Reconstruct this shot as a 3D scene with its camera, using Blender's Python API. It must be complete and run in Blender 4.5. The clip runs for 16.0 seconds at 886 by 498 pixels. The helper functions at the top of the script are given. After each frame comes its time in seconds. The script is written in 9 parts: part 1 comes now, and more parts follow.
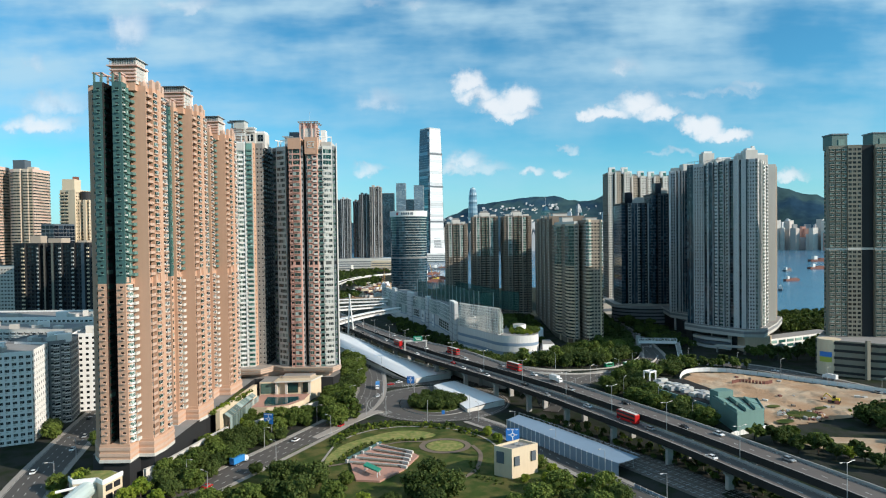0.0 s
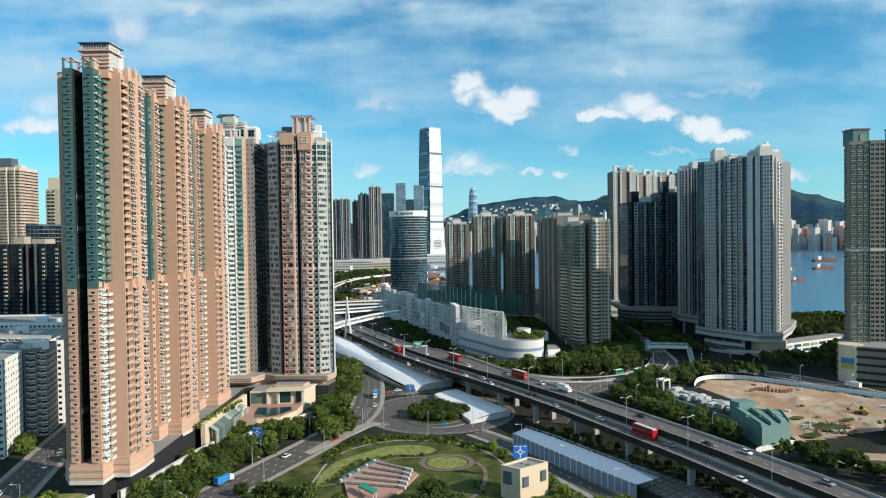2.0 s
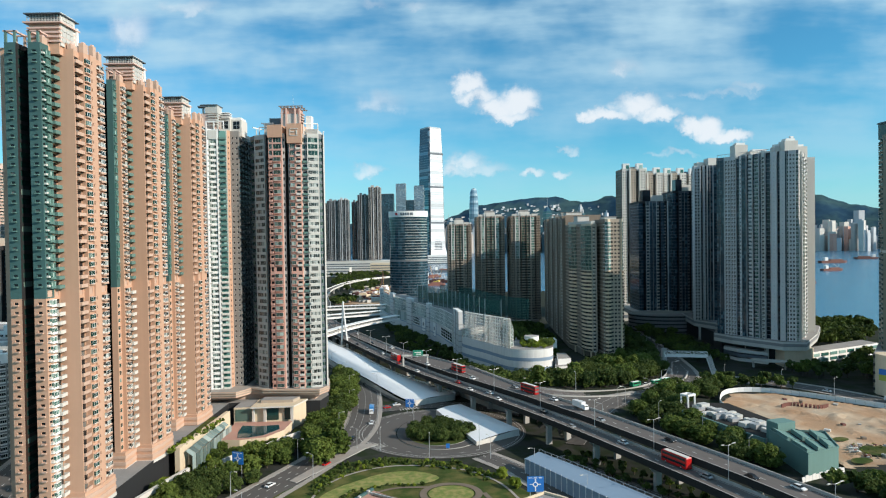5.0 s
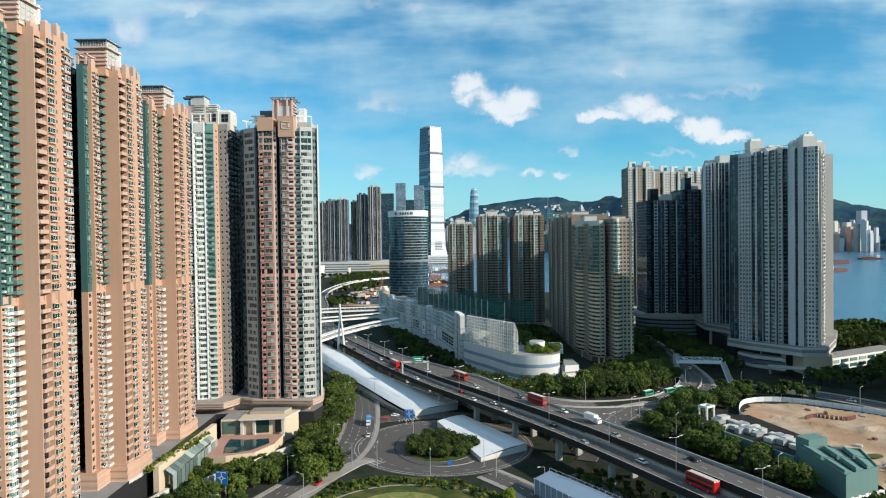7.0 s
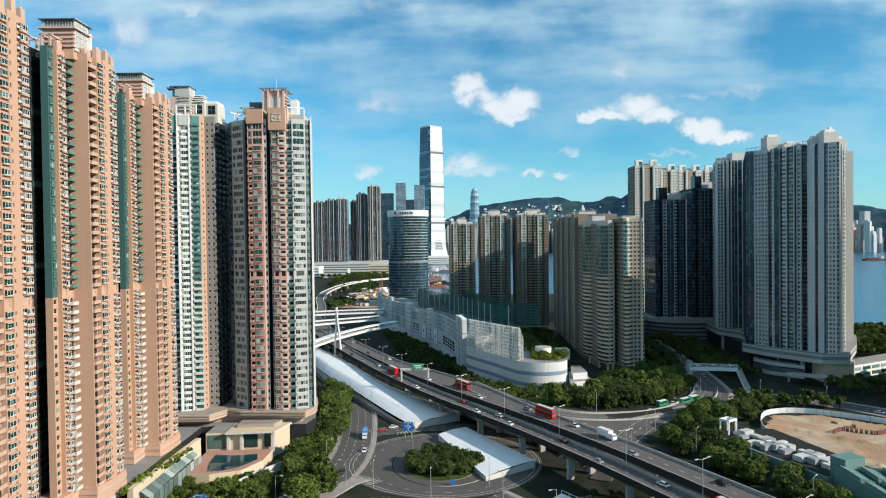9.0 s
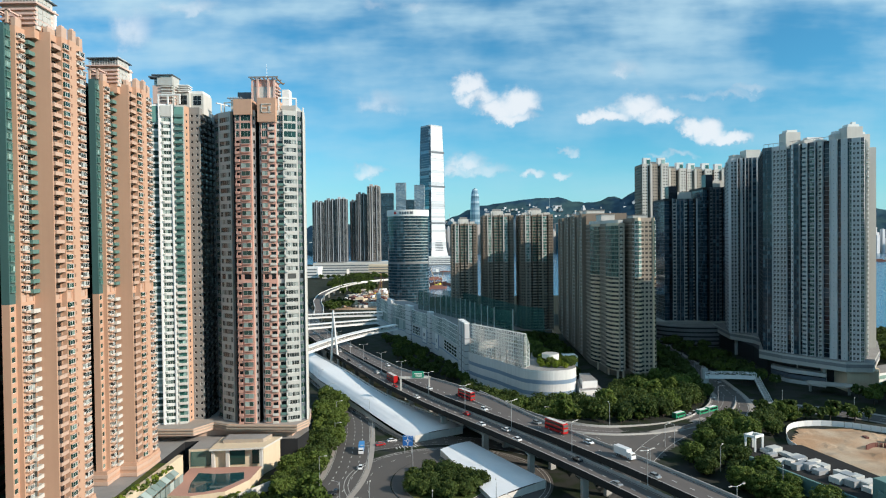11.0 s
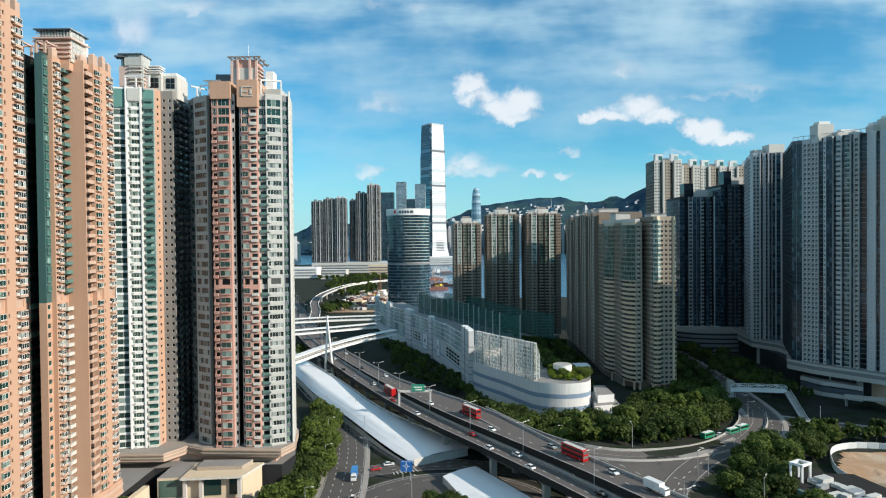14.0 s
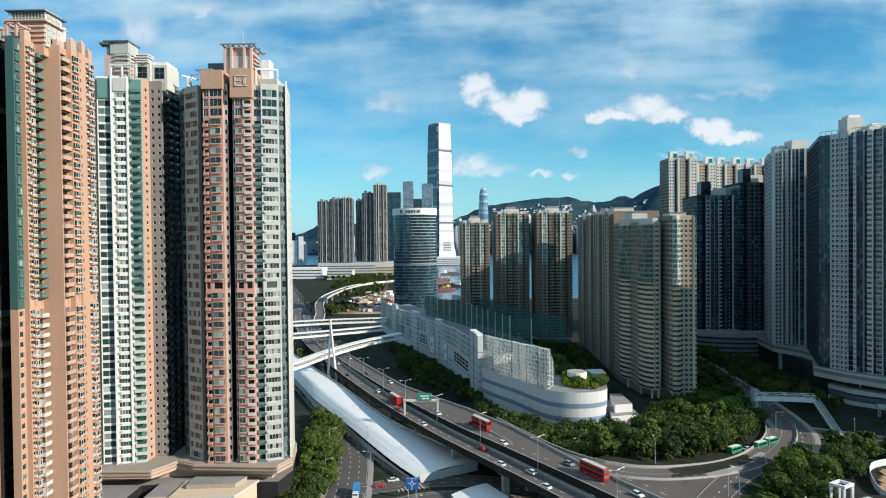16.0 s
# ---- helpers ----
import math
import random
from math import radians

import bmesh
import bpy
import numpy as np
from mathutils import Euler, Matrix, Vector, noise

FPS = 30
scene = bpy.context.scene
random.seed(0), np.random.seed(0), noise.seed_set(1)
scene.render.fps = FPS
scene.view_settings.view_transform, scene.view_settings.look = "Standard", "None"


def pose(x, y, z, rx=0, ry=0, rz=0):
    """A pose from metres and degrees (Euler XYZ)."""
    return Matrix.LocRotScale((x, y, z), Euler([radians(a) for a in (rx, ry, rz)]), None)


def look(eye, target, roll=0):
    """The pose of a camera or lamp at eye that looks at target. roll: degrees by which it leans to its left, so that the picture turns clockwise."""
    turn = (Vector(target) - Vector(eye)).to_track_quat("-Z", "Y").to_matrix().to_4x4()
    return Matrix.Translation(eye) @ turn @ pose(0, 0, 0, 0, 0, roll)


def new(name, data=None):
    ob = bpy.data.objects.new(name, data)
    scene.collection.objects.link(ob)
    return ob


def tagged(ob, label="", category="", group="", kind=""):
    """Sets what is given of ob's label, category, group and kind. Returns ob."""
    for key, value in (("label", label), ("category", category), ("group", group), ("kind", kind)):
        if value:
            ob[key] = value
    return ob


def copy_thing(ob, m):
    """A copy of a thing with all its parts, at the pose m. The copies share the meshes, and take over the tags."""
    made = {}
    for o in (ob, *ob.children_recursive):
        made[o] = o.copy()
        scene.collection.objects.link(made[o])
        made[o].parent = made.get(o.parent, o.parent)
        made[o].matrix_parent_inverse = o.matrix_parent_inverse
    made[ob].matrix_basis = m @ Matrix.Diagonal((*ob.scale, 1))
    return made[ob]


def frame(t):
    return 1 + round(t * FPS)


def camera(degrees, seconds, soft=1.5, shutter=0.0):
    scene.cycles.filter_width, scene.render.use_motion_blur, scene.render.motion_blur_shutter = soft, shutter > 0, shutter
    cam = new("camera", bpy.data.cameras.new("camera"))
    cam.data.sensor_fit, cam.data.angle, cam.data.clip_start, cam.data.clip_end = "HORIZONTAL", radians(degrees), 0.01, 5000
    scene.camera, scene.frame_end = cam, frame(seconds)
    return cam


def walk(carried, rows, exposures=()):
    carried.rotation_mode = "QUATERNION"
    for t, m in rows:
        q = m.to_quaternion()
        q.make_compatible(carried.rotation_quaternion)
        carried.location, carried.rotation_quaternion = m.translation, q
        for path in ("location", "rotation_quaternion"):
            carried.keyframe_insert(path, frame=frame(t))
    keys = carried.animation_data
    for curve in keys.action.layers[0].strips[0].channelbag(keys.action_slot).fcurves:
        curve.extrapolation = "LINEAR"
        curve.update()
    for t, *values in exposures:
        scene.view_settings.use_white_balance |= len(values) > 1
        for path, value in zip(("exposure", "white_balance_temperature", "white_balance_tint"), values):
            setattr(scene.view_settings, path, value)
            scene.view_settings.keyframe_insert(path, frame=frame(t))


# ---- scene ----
cam = camera(70.0, 16.0, soft=1.15)
METRES, EYE, TILT, LEAN, TURN = 160.6, 94.0, 0.0, 0.0, 0.0
ROWS = [
    (0, 0.0000, 0.0000, 0.0000, -0.011, -1.132, 0.73),
    (0.5, -0.0013, 0.0321, -0.0001, -0.021, -1.121, 0.73),
    (1, -0.0021, 0.0639, 0.0000, -0.011, -1.110, 0.75),
    (1.5, -0.0034, 0.0959, -0.0000, -0.021, -1.100, 0.76),
    (2, -0.0042, 0.1275, 0.0002, -0.021, -1.100, 0.78),
    (2.5, -0.0055, 0.1593, 0.0002, -0.011, -1.089, 0.81),
    (3, -0.0067, 0.1912, 0.0004, -0.011, -1.068, 0.83),
    (3.5, -0.0079, 0.2233, 0.0006, -0.011, -1.058, 0.84),
    (4, -0.0086, 0.2548, 0.0006, 0.011, -1.036, 0.84),
    (6.5, -0.0153, 0.4140, 0.0010, 0.011, -0.994, 0.81),
    (7, -0.0163, 0.4457, 0.0011, 0.011, -0.994, 0.79),
    (7.5, -0.0172, 0.4775, 0.0012, 0.021, -0.973, 0.79),
    (8, -0.0186, 0.5096, 0.0015, 0.021, -0.973, 0.76),
    (8.5, -0.0195, 0.5413, 0.0016, 0.032, -0.973, 0.74),
    (9, -0.0206, 0.5732, 0.0018, 0.032, -0.973, 0.72),
    (11.5, -0.0280, 0.7332, 0.0019, 0.063, -0.931, 0.62),
    (12, -0.0282, 0.7646, 0.0026, 0.095, -0.941, 0.59),
    (12.5, -0.0296, 0.7964, 0.0026, 0.106, -0.941, 0.59),
    (13, -0.0308, 0.8283, 0.0029, 0.095, -0.941, 0.58),
    (13.5, -0.0315, 0.8599, 0.0032, 0.116, -0.952, 0.58),
    (14, -0.0332, 0.8920, 0.0034, 0.106, -0.952, 0.57),
    (14.5, -0.0345, 0.9237, 0.0037, 0.106, -0.973, 0.57),
    (15, -0.0354, 0.9553, 0.0040, 0.095, -0.952, 0.57),
    (15.5, -0.0363, 0.9823, 0.0048, 0.338, -0.941, 0.58),
    (16, -0.0367, 0.9993, 0.0041, 0.730, -0.941, 0.58),
]
walk(cam, [(t, pose(0, 0, EYE, TILT, LEAN, TURN) @ pose(METRES * x, METRES * y, METRES * z, 90 + pitch, roll, yaw)) for t, x, y, z, yaw, pitch, roll in ROWS])

# ---- world, sun, exposure ----
SUN_TO = Vector((0.915, -0.404, 0.0)).normalized()
SUN_EL = radians(26.5)
SUN_DIR = Vector((SUN_TO.x * math.cos(SUN_EL), SUN_TO.y * math.cos(SUN_EL), math.sin(SUN_EL)))
sun = new("sun", bpy.data.lights.new("sun", "SUN"))
sun.data.energy, sun.data.angle, sun.data.color = 5.8, radians(0.53), (1.0, 0.90, 0.775)
sun.matrix_world = look(tuple(SUN_DIR * 900), (0, 0, 0))

world = bpy.data.worlds.new("sky")
scene.world = world
world.use_nodes = True
WN, WL = world.node_tree.nodes, world.node_tree.links
WN.clear()


def wmath(op, a, b=None, c=None):
    n = WN.new("ShaderNodeMath")
    n.operation = op
    for i, v in enumerate((a, b, c)):
        if v is None:
            continue
        if isinstance(v, (int, float)):
            n.inputs[i].default_value = v
        else:
            WL.new(v, n.inputs[i])
    return n.outputs[0]


def wnoise(vec, scale, detail, rough=0.55):
    n = WN.new("ShaderNodeTexNoise")
    n.inputs["Scale"].default_value, n.inputs["Detail"].default_value, n.inputs["Roughness"].default_value = scale, detail, rough
    WL.new(vec, n.inputs["Vector"])
    return n.outputs["Fac"]


def wramp(v, lo, hi):
    n = WN.new("ShaderNodeMapRange")
    n.interpolation_type = "SMOOTHSTEP"
    n.inputs[1].default_value, n.inputs[2].default_value = lo, hi
    WL.new(v, n.inputs[0])
    return n.outputs[0]


def wmix(fac, a, b):
    n = WN.new("ShaderNodeMix")
    n.data_type = "RGBA"
    WL.new(fac, n.inputs[0])
    for slot, v in ((6, a), (7, b)):
        if isinstance(v, tuple):
            n.inputs[slot].default_value = (*v, 1)
        else:
            WL.new(v, n.inputs[slot])
    return n.outputs[2]


def build_sky():
    sky = WN.new("ShaderNodeTexSky")
    sky.sky_type, sky.sun_disc = "NISHITA", False
    sky.sun_elevation = SUN_EL
    sky.sun_rotation = math.atan2(SUN_TO.x, SUN_TO.y)
    sky.altitude, sky.air_density, sky.dust_density, sky.ozone_density = 100, 1.0, 0.35, 2.2
    tint = WN.new("ShaderNodeMix")
    tint.data_type, tint.blend_type = "RGBA", "MULTIPLY"
    tint.inputs[0].default_value = 1.0
    WL.new(sky.outputs[0], tint.inputs[6])
    tint.inputs[7].default_value = SKY_TINT
    coord = WN.new("ShaderNodeTexCoord")
    sep = WN.new("ShaderNodeSeparateXYZ")
    WL.new(coord.outputs["Generated"], sep.inputs[0])
    x, y, z = sep.outputs
    depth = wmath("MAXIMUM", wmath("ABSOLUTE", y), 0.08)
    u, v = wmath("DIVIDE", x, depth), wmath("DIVIDE", z, depth)
    flat = WN.new("ShaderNodeCombineXYZ")
    WL.new(u, flat.inputs[0]), WL.new(v, flat.inputs[1])
    puff = wnoise(flat.outputs[0], 13.0, 8, 0.54)
    wide = wnoise(flat.outputs[0], 5.0, 4, 0.6)
    # heaps of cumulus: centre, half-size and thickness on the sky
    heaps = [(0.044, 0.24, 0.023, 0.02, 1), (0.062, 0.22, 0.027, 0.018, 0.9), (0.088, 0.201, 0.029, 0.018, 1), (0.122, 0.209, 0.034, 0.025, 1), (0.11, 0.189, 0.04, 0.011, 0.8), (0.235, 0.186, 0.018, 0.011, 0.9), (0.266, 0.189, 0.036, 0.013, 0.9), (0.309, 0.201, 0.037, 0.021, 1), (0.341, 0.188, 0.034, 0.013, 1), (0.395, 0.168, 0.023, 0.014, 1), (0.419, 0.161, 0.03, 0.02, 1), (0.453, 0.151, 0.03, 0.013, 1)]
    heaps += [(0.041, 0.118, 0.03, 0.016, 0.7), (0.069, 0.107, 0.039, 0.013, 0.55), (0.016, 0.106, 0.027, 0.011, 0.45), (-0.113, 0.106, 0.025, 0.011, 0.6), (0.14, 0.101, 0.016, 0.008, 0.6), (0.189, 0.097, 0.014, 0.006, 0.5), (0.2, 0.132, 0.012, 0.009, 0.6), (0.55, 0.088, 0.029, 0.011, 0.75), (0.368, 0.127, 0.03, 0.006, 0.45)]
    heaps += [(-0.628, 0.183, 0.054, 0.016, 0.75), (-0.605, 0.211, 0.054, 0.023, 0.5), (-0.635, 0.275, 0.012, 0.018, 0.3), (-0.483, 0.329, 0.03, 0.037, 0.4), (-0.398, 0.367, 0.039, 0.013, 0.4), (-0.097, 0.212, 0.036, 0.018, 0.32), (-0.039, 0.363, 0.018, 0.009, 0.3), (-0.11, 0.368, 0.027, 0.011, 0.35), (0.293, 0.262, 0.023, 0.014, 0.3), (0.435, 0.22, 0.054, 0.008, 0.4), (0.484, 0.228, 0.027, 0.007, 0.35)]
    curl = wnoise(flat.outputs[0], 26.0, 7, 0.6)
    roll = WN.new("ShaderNodeMapping")
    roll.inputs["Location"].default_value = (7.3, 2.1, 0)
    WL.new(flat.outputs[0], roll.inputs[0])
    curl_b = wnoise(roll.outputs[0], 26.0, 7, 0.6)
    uu = wmath("ADD", u, wmath("MULTIPLY", wmath("SUBTRACT", curl, 0.5), 0.055))
    vv = wmath("ADD", v, wmath("MULTIPLY", wmath("SUBTRACT", curl_b, 0.5), 0.050))
    total = None
    for cu, cv, a, b, thick in heaps:
        du = wmath("DIVIDE", wmath("SUBTRACT", uu, cu), a * 1.32)
        dv = wmath("DIVIDE", wmath("SUBTRACT", vv, cv), b * 1.32)
        dv = wmath("MAXIMUM", dv, wmath("MULTIPLY", dv, -1.5))
        d = wmath("MULTIPLY", wmath("SUBTRACT", 1.0, wmath("ADD", wmath("MULTIPLY", du, du), wmath("MULTIPLY", dv, dv))), thick)
        total = d if total is None else wmath("SMOOTH_MAX", total, d, 0.12)
    dens = wmath("ADD", total, wmath("MULTIPLY", wmath("SUBTRACT", puff, 0.5), 1.1))
    heap = wmath("MULTIPLY", wramp(dens, -0.08, 0.95), 0.9)
    # high streaks of cirrus
    turn = WN.new("ShaderNodeMapping")
    turn.inputs["Rotation"].default_value = (0, 0, radians(-9))
    turn.inputs["Scale"].default_value = (2.0, 8.0, 1)
    WL.new(flat.outputs[0], turn.inputs[0])
    streak = wnoise(turn.outputs[0], 1.6, 7, 0.52)
    high = wramp(v, 0.02, 0.42)
    veil = wramp(wmath("ADD", streak, wmath("MULTIPLY", wmath("SUBTRACT", wide, 0.5), 0.5)), 0.30, 0.72)
    veil = wmath("MULTIPLY", veil, wmath("ADD", 0.25, wmath("MULTIPLY", high, 0.75)))
    low = wmath("MULTIPLY", wramp(wmath("SUBTRACT", 0.16, v), 0.0, 0.16), 0.55)
    col = wmix(veil, wmix(low, tint.outputs[2], (3.9, 6.3, 7.5)), CIRRUS)
    shade = wramp(wmath("ADD", dens, wmath("MULTIPLY", wmath("SUBTRACT", curl_b, 0.42), 2.2)), 0.05, 0.9)
    col = wmix(heap, col, wmix(shade, CLOUD_DARK, CLOUD_LIGHT))
    bg = WN.new("ShaderNodeBackground")
    WL.new(col, bg.inputs[0])
    bg.inputs[1].default_value = SKY_STRENGTH
    out = WN.new("ShaderNodeOutputWorld")
    WL.new(bg.outputs[0], out.inputs[0])


SKY_STRENGTH = 0.116
SKY_TINT = (0.43, 1.12, 1.28, 1)
CIRRUS, CLOUD_DARK, CLOUD_LIGHT = (4.3, 6.3, 7.5), (4.6, 5.4, 6.4), (7.6, 8.0, 8.4)
build_sky()

# ---- materials ----


def mat(name, colour, rough=0.8, vary=0.18, scale=0.35, fine=6.0, bump=0.0, metal=0.0, streak=0.0, piece=0.0, hue=None, spec=0.5):
    """A painted, plastered or stony surface: two scales of mottling, rain streaks, a chance per piece."""
    m = bpy.data.materials.new(name)
    m.use_nodes = True
    N, Lk = m.node_tree.nodes, m.node_tree.links
    b = N["Principled BSDF"]
    b.inputs["Roughness"].default_value, b.inputs["Metallic"].default_value = rough, metal
    b.inputs["Specular IOR Level"].default_value = spec
    geo = N.new("ShaderNodeNewGeometry")

    def noise_of(vec, sc, detail):
        n = N.new("ShaderNodeTexNoise")
        n.inputs["Scale"].default_value, n.inputs["Detail"].default_value = sc, detail
        Lk.new(vec, n.inputs["Vector"])
        return n.outputs["Fac"]

    def op(kind, a, c):
        n = N.new("ShaderNodeMath")
        n.operation = kind
        for i, v in enumerate((a, c)):
            if isinstance(v, (int, float)):
                n.inputs[i].default_value = v
            else:
                Lk.new(v, n.inputs[i])
        return n.outputs[0]

    big, small = noise_of(geo.outputs["Position"], scale * 0.12, 3), noise_of(geo.outputs["Position"], fine * 0.12, 4)
    f = op("ADD", op("MULTIPLY", op("SUBTRACT", big, 0.5), vary * 2.4), op("MULTIPLY", op("SUBTRACT", small, 0.5), vary * 1.4))
    if streak:
        mp = N.new("ShaderNodeMapping")
        mp.inputs["Scale"].default_value = (0.9, 0.9, 0.035)
        Lk.new(geo.outputs["Position"], mp.inputs[0])
        f = op("ADD", f, op("MULTIPLY", op("SUBTRACT", noise_of(mp.outputs[0], 1.0, 4), 0.5), streak * 2.4))
    if piece:
        info = N.new("ShaderNodeObjectInfo")
        r = op("FRACT", op("ADD", info.outputs["Random"], geo.outputs["Random Per Island"]), 0)
        f = op("ADD", f, op("MULTIPLY", op("SUBTRACT", r, 0.5), piece * 2))
    gain = op("ADD", f, 1.0)
    mul = N.new("ShaderNodeMix")
    mul.data_type, mul.blend_type = "RGBA", "MULTIPLY"
    mul.inputs[0].default_value = 1.0
    src = mul.inputs[6]
    if hue:
        mx = N.new("ShaderNodeMix")
        mx.data_type = "RGBA"
        mx.inputs[6].default_value, mx.inputs[7].default_value = (*colour, 1), (*hue, 1)
        rp = N.new("ShaderNodeMapRange")
        rp.inputs[1].default_value, rp.inputs[2].default_value = 0.42, 0.62
        Lk.new(noise_of(geo.outputs["Position"], scale * 0.3, 6), rp.inputs[0])
        Lk.new(rp.outputs[0], mx.inputs[0])
        Lk.new(mx.outputs[2], src)
    else:
        src.default_value = (*colour, 1)
    comb = N.new("ShaderNodeCombineXYZ")
    for i in range(3):
        Lk.new(gain, comb.inputs[i])
    Lk.new(comb.outputs[0], mul.inputs[7])
    Lk.new(mul.outputs[2], b.inputs["Base Color"])
    if bump:
        bp = N.new("ShaderNodeBump")
        bp.inputs["Strength"].default_value, bp.inputs["Distance"].default_value = bump, 0.2
        Lk.new(small, bp.inputs["Height"])
        Lk.new(bp.outputs[0], b.inputs["Normal"])
    return m


def glass(name, dark, light, rough=0.12, spec=0.6, share=0.25, metal=0.0):
    """Window glass over dim rooms; by chance a drawn curtain or blind behind it."""
    m = bpy.data.materials.new(name)
    m.use_nodes = True
    N, Lk = m.node_tree.nodes, m.node_tree.links
    b = N["Principled BSDF"]
    b.inputs["Roughness"].default_value, b.inputs["Specular IOR Level"].default_value = rough, spec
    b.inputs["Metallic"].default_value = metal
    geo, info = N.new("ShaderNodeNewGeometry"), N.new("ShaderNodeObjectInfo")
    add = N.new("ShaderNodeMath")
    Lk.new(geo.outputs["Random Per Island"], add.inputs[0]), Lk.new(info.outputs["Random"], add.inputs[1])
    fr = N.new("ShaderNodeMath")
    fr.operation = "FRACT"
    Lk.new(add.outputs[0], fr.inputs[0])
    ramp = N.new("ShaderNodeValToRGB")
    ramp.color_ramp.interpolation = "LINEAR"
    e = ramp.color_ramp.elements
    e[0].position, e[0].color = 0.0, (*[c * 0.6 for c in dark], 1)
    e[1].position, e[1].color = 1.0, (*light, 1)
    mid = ramp.color_ramp.elements.new(1 - share)
    mid.color = (*dark, 1)
    Lk.new(fr.outputs[0], ramp.inputs[0])
    Lk.new(ramp.outputs[0], b.inputs["Base Color"])
    return m


def leafy(name, a, c):
    m = bpy.data.materials.new(name)
    m.use_nodes = True
    N, Lk = m.node_tree.nodes, m.node_tree.links
    b = N["Principled BSDF"]
    b.inputs["Roughness"].default_value, b.inputs["Specular IOR Level"].default_value = 0.6, 0.12
    geo, info = N.new("ShaderNodeNewGeometry"), N.new("ShaderNodeObjectInfo")
    mixer = N.new("ShaderNodeMath")
    mixer.operation = "MULTIPLY_ADD"
    Lk.new(geo.outputs["Random Per Island"], mixer.inputs[0])
    mixer.inputs[1].default_value = 0.55
    half = N.new("ShaderNodeMath")
    half.operation = "MULTIPLY"
    Lk.new(info.outputs["Random"], half.inputs[0])
    half.inputs[1].default_value = 0.45
    Lk.new(half.outputs[0], mixer.inputs[2])
    mx = N.new("ShaderNodeMix")
    mx.data_type = "RGBA"
    mx.inputs[6].default_value, mx.inputs[7].default_value = (*a, 1), (*c, 1)
    Lk.new(mixer.outputs[0], mx.inputs[0])
    Lk.new(mx.outputs[2], b.inputs["Base Color"])
    tr = N.new("ShaderNodeBsdfTranslucent")
    Lk.new(mx.outputs[2], tr.inputs[0])
    ms = N.new("ShaderNodeMixShader")
    ms.inputs[0].default_value = 0.28
    Lk.new(b.outputs[0], ms.inputs[1]), Lk.new(tr.outputs[0], ms.inputs[2])
    Lk.new(ms.outputs[0], N["Material Output"].inputs[0])
    return m


PEACH = mat("peach_tile", (0.51, 0.312, 0.215), 0.7, 0.05, streak=0.06)
PEACH_PALE = mat("pale_peach", (0.50, 0.345, 0.265), 0.7, 0.06, streak=0.06, piece=0.05)
GREEN = mat("dark_green_tile", (0.050, 0.115, 0.110), 0.55, 0.06, streak=0.08)
GREEN_PALE = mat("green_balcony_paint", (0.10, 0.19, 0.17), 0.6, 0.08, piece=0.1)
GREEN_TOP = mat("sea_green_panel", (0.11, 0.25, 0.22), 0.55, 0.06, streak=0.06)
WEATHERED = mat("weathered_white_paint", (0.62, 0.615, 0.60), 0.75, 0.10, streak=0.16)
WHITE = mat("white_paint", (0.74, 0.735, 0.715), 0.7, 0.05, streak=0.05)
PODIUM = mat("podium_stone", (0.36, 0.345, 0.31), 0.75, 0.08, streak=0.10)
OFFWHITE = mat("offwhite_render", (0.55, 0.53, 0.49), 0.75, 0.08, streak=0.10)
PALETILE = mat("pale_grey_tile", (0.52, 0.525, 0.53), 0.7, 0.08, streak=0.10)
COOL = mat("cool_grey_tile", (0.46, 0.46, 0.435), 0.7, 0.07, streak=0.08)
GREYTILE = mat("grey_tile", (0.20, 0.205, 0.215), 0.7, 0.08, streak=0.08)
ASHTILE = mat("ash_tile", (0.24, 0.23, 0.215), 0.7, 0.08, streak=0.10)
SLATE = mat("slate_blue_tile", (0.085, 0.105, 0.125), 0.5, 0.08, streak=0.06)
TAUPE_PALE = mat("pale_taupe_tile", (0.36, 0.298, 0.238), 0.75, 0.08, streak=0.09)
TAUPE = mat("taupe_tile", (0.215, 0.170, 0.130), 0.75, 0.08, streak=0.09)
OLIVE = mat("olive_tile", (0.20, 0.19, 0.15), 0.7, 0.08, streak=0.09)
WARMPALE = mat("warm_pale_tile", (0.60, 0.50, 0.41), 0.7, 0.07, streak=0.08)
CREAM = mat("cream_tile", (0.60, 0.49, 0.35), 0.7, 0.07, streak=0.08)
ROSE_PALE = mat("pale_rose_paint", (0.60, 0.42, 0.36), 0.7, 0.06, streak=0.08)
ROSE = mat("rose_tile", (0.56, 0.32, 0.26), 0.7, 0.06, streak=0.06)
BROWN = mat("brown_glass_panel", (0.035, 0.022, 0.018), 0.35, 0.1)
# real charcoal tile; also the shade of recesses and undercrofts, put into colour
DARKTILE = mat("charcoal_tile_and_shade", (0.024, 0.025, 0.027), 0.55, 0.1, streak=0.06, spec=0.25)
CONCRETE = mat("concrete", (0.34, 0.33, 0.31), 0.85, 0.14, fine=9, bump=0.2, streak=0.12)
# Dark streaked roofs; on the highway it paints shaded outer faces and soffits.
CONC_DARK = mat("shaded_streaked_concrete", (0.030, 0.029, 0.028), 0.9, 0.2, fine=9, bump=0.2, streak=0.16, spec=0.1)
ROOFGREY = mat("roof_screed", (0.24, 0.23, 0.22), 0.9, 0.2, scale=1.2, fine=12)
ASPHALT = mat("asphalt", (0.080, 0.072, 0.066), 0.9, 0.14, scale=0.8, fine=30, bump=0.15)
DECKROAD = mat("worn_asphalt", (0.108, 0.092, 0.084), 0.88, 0.14, scale=0.8, fine=30, bump=0.15)
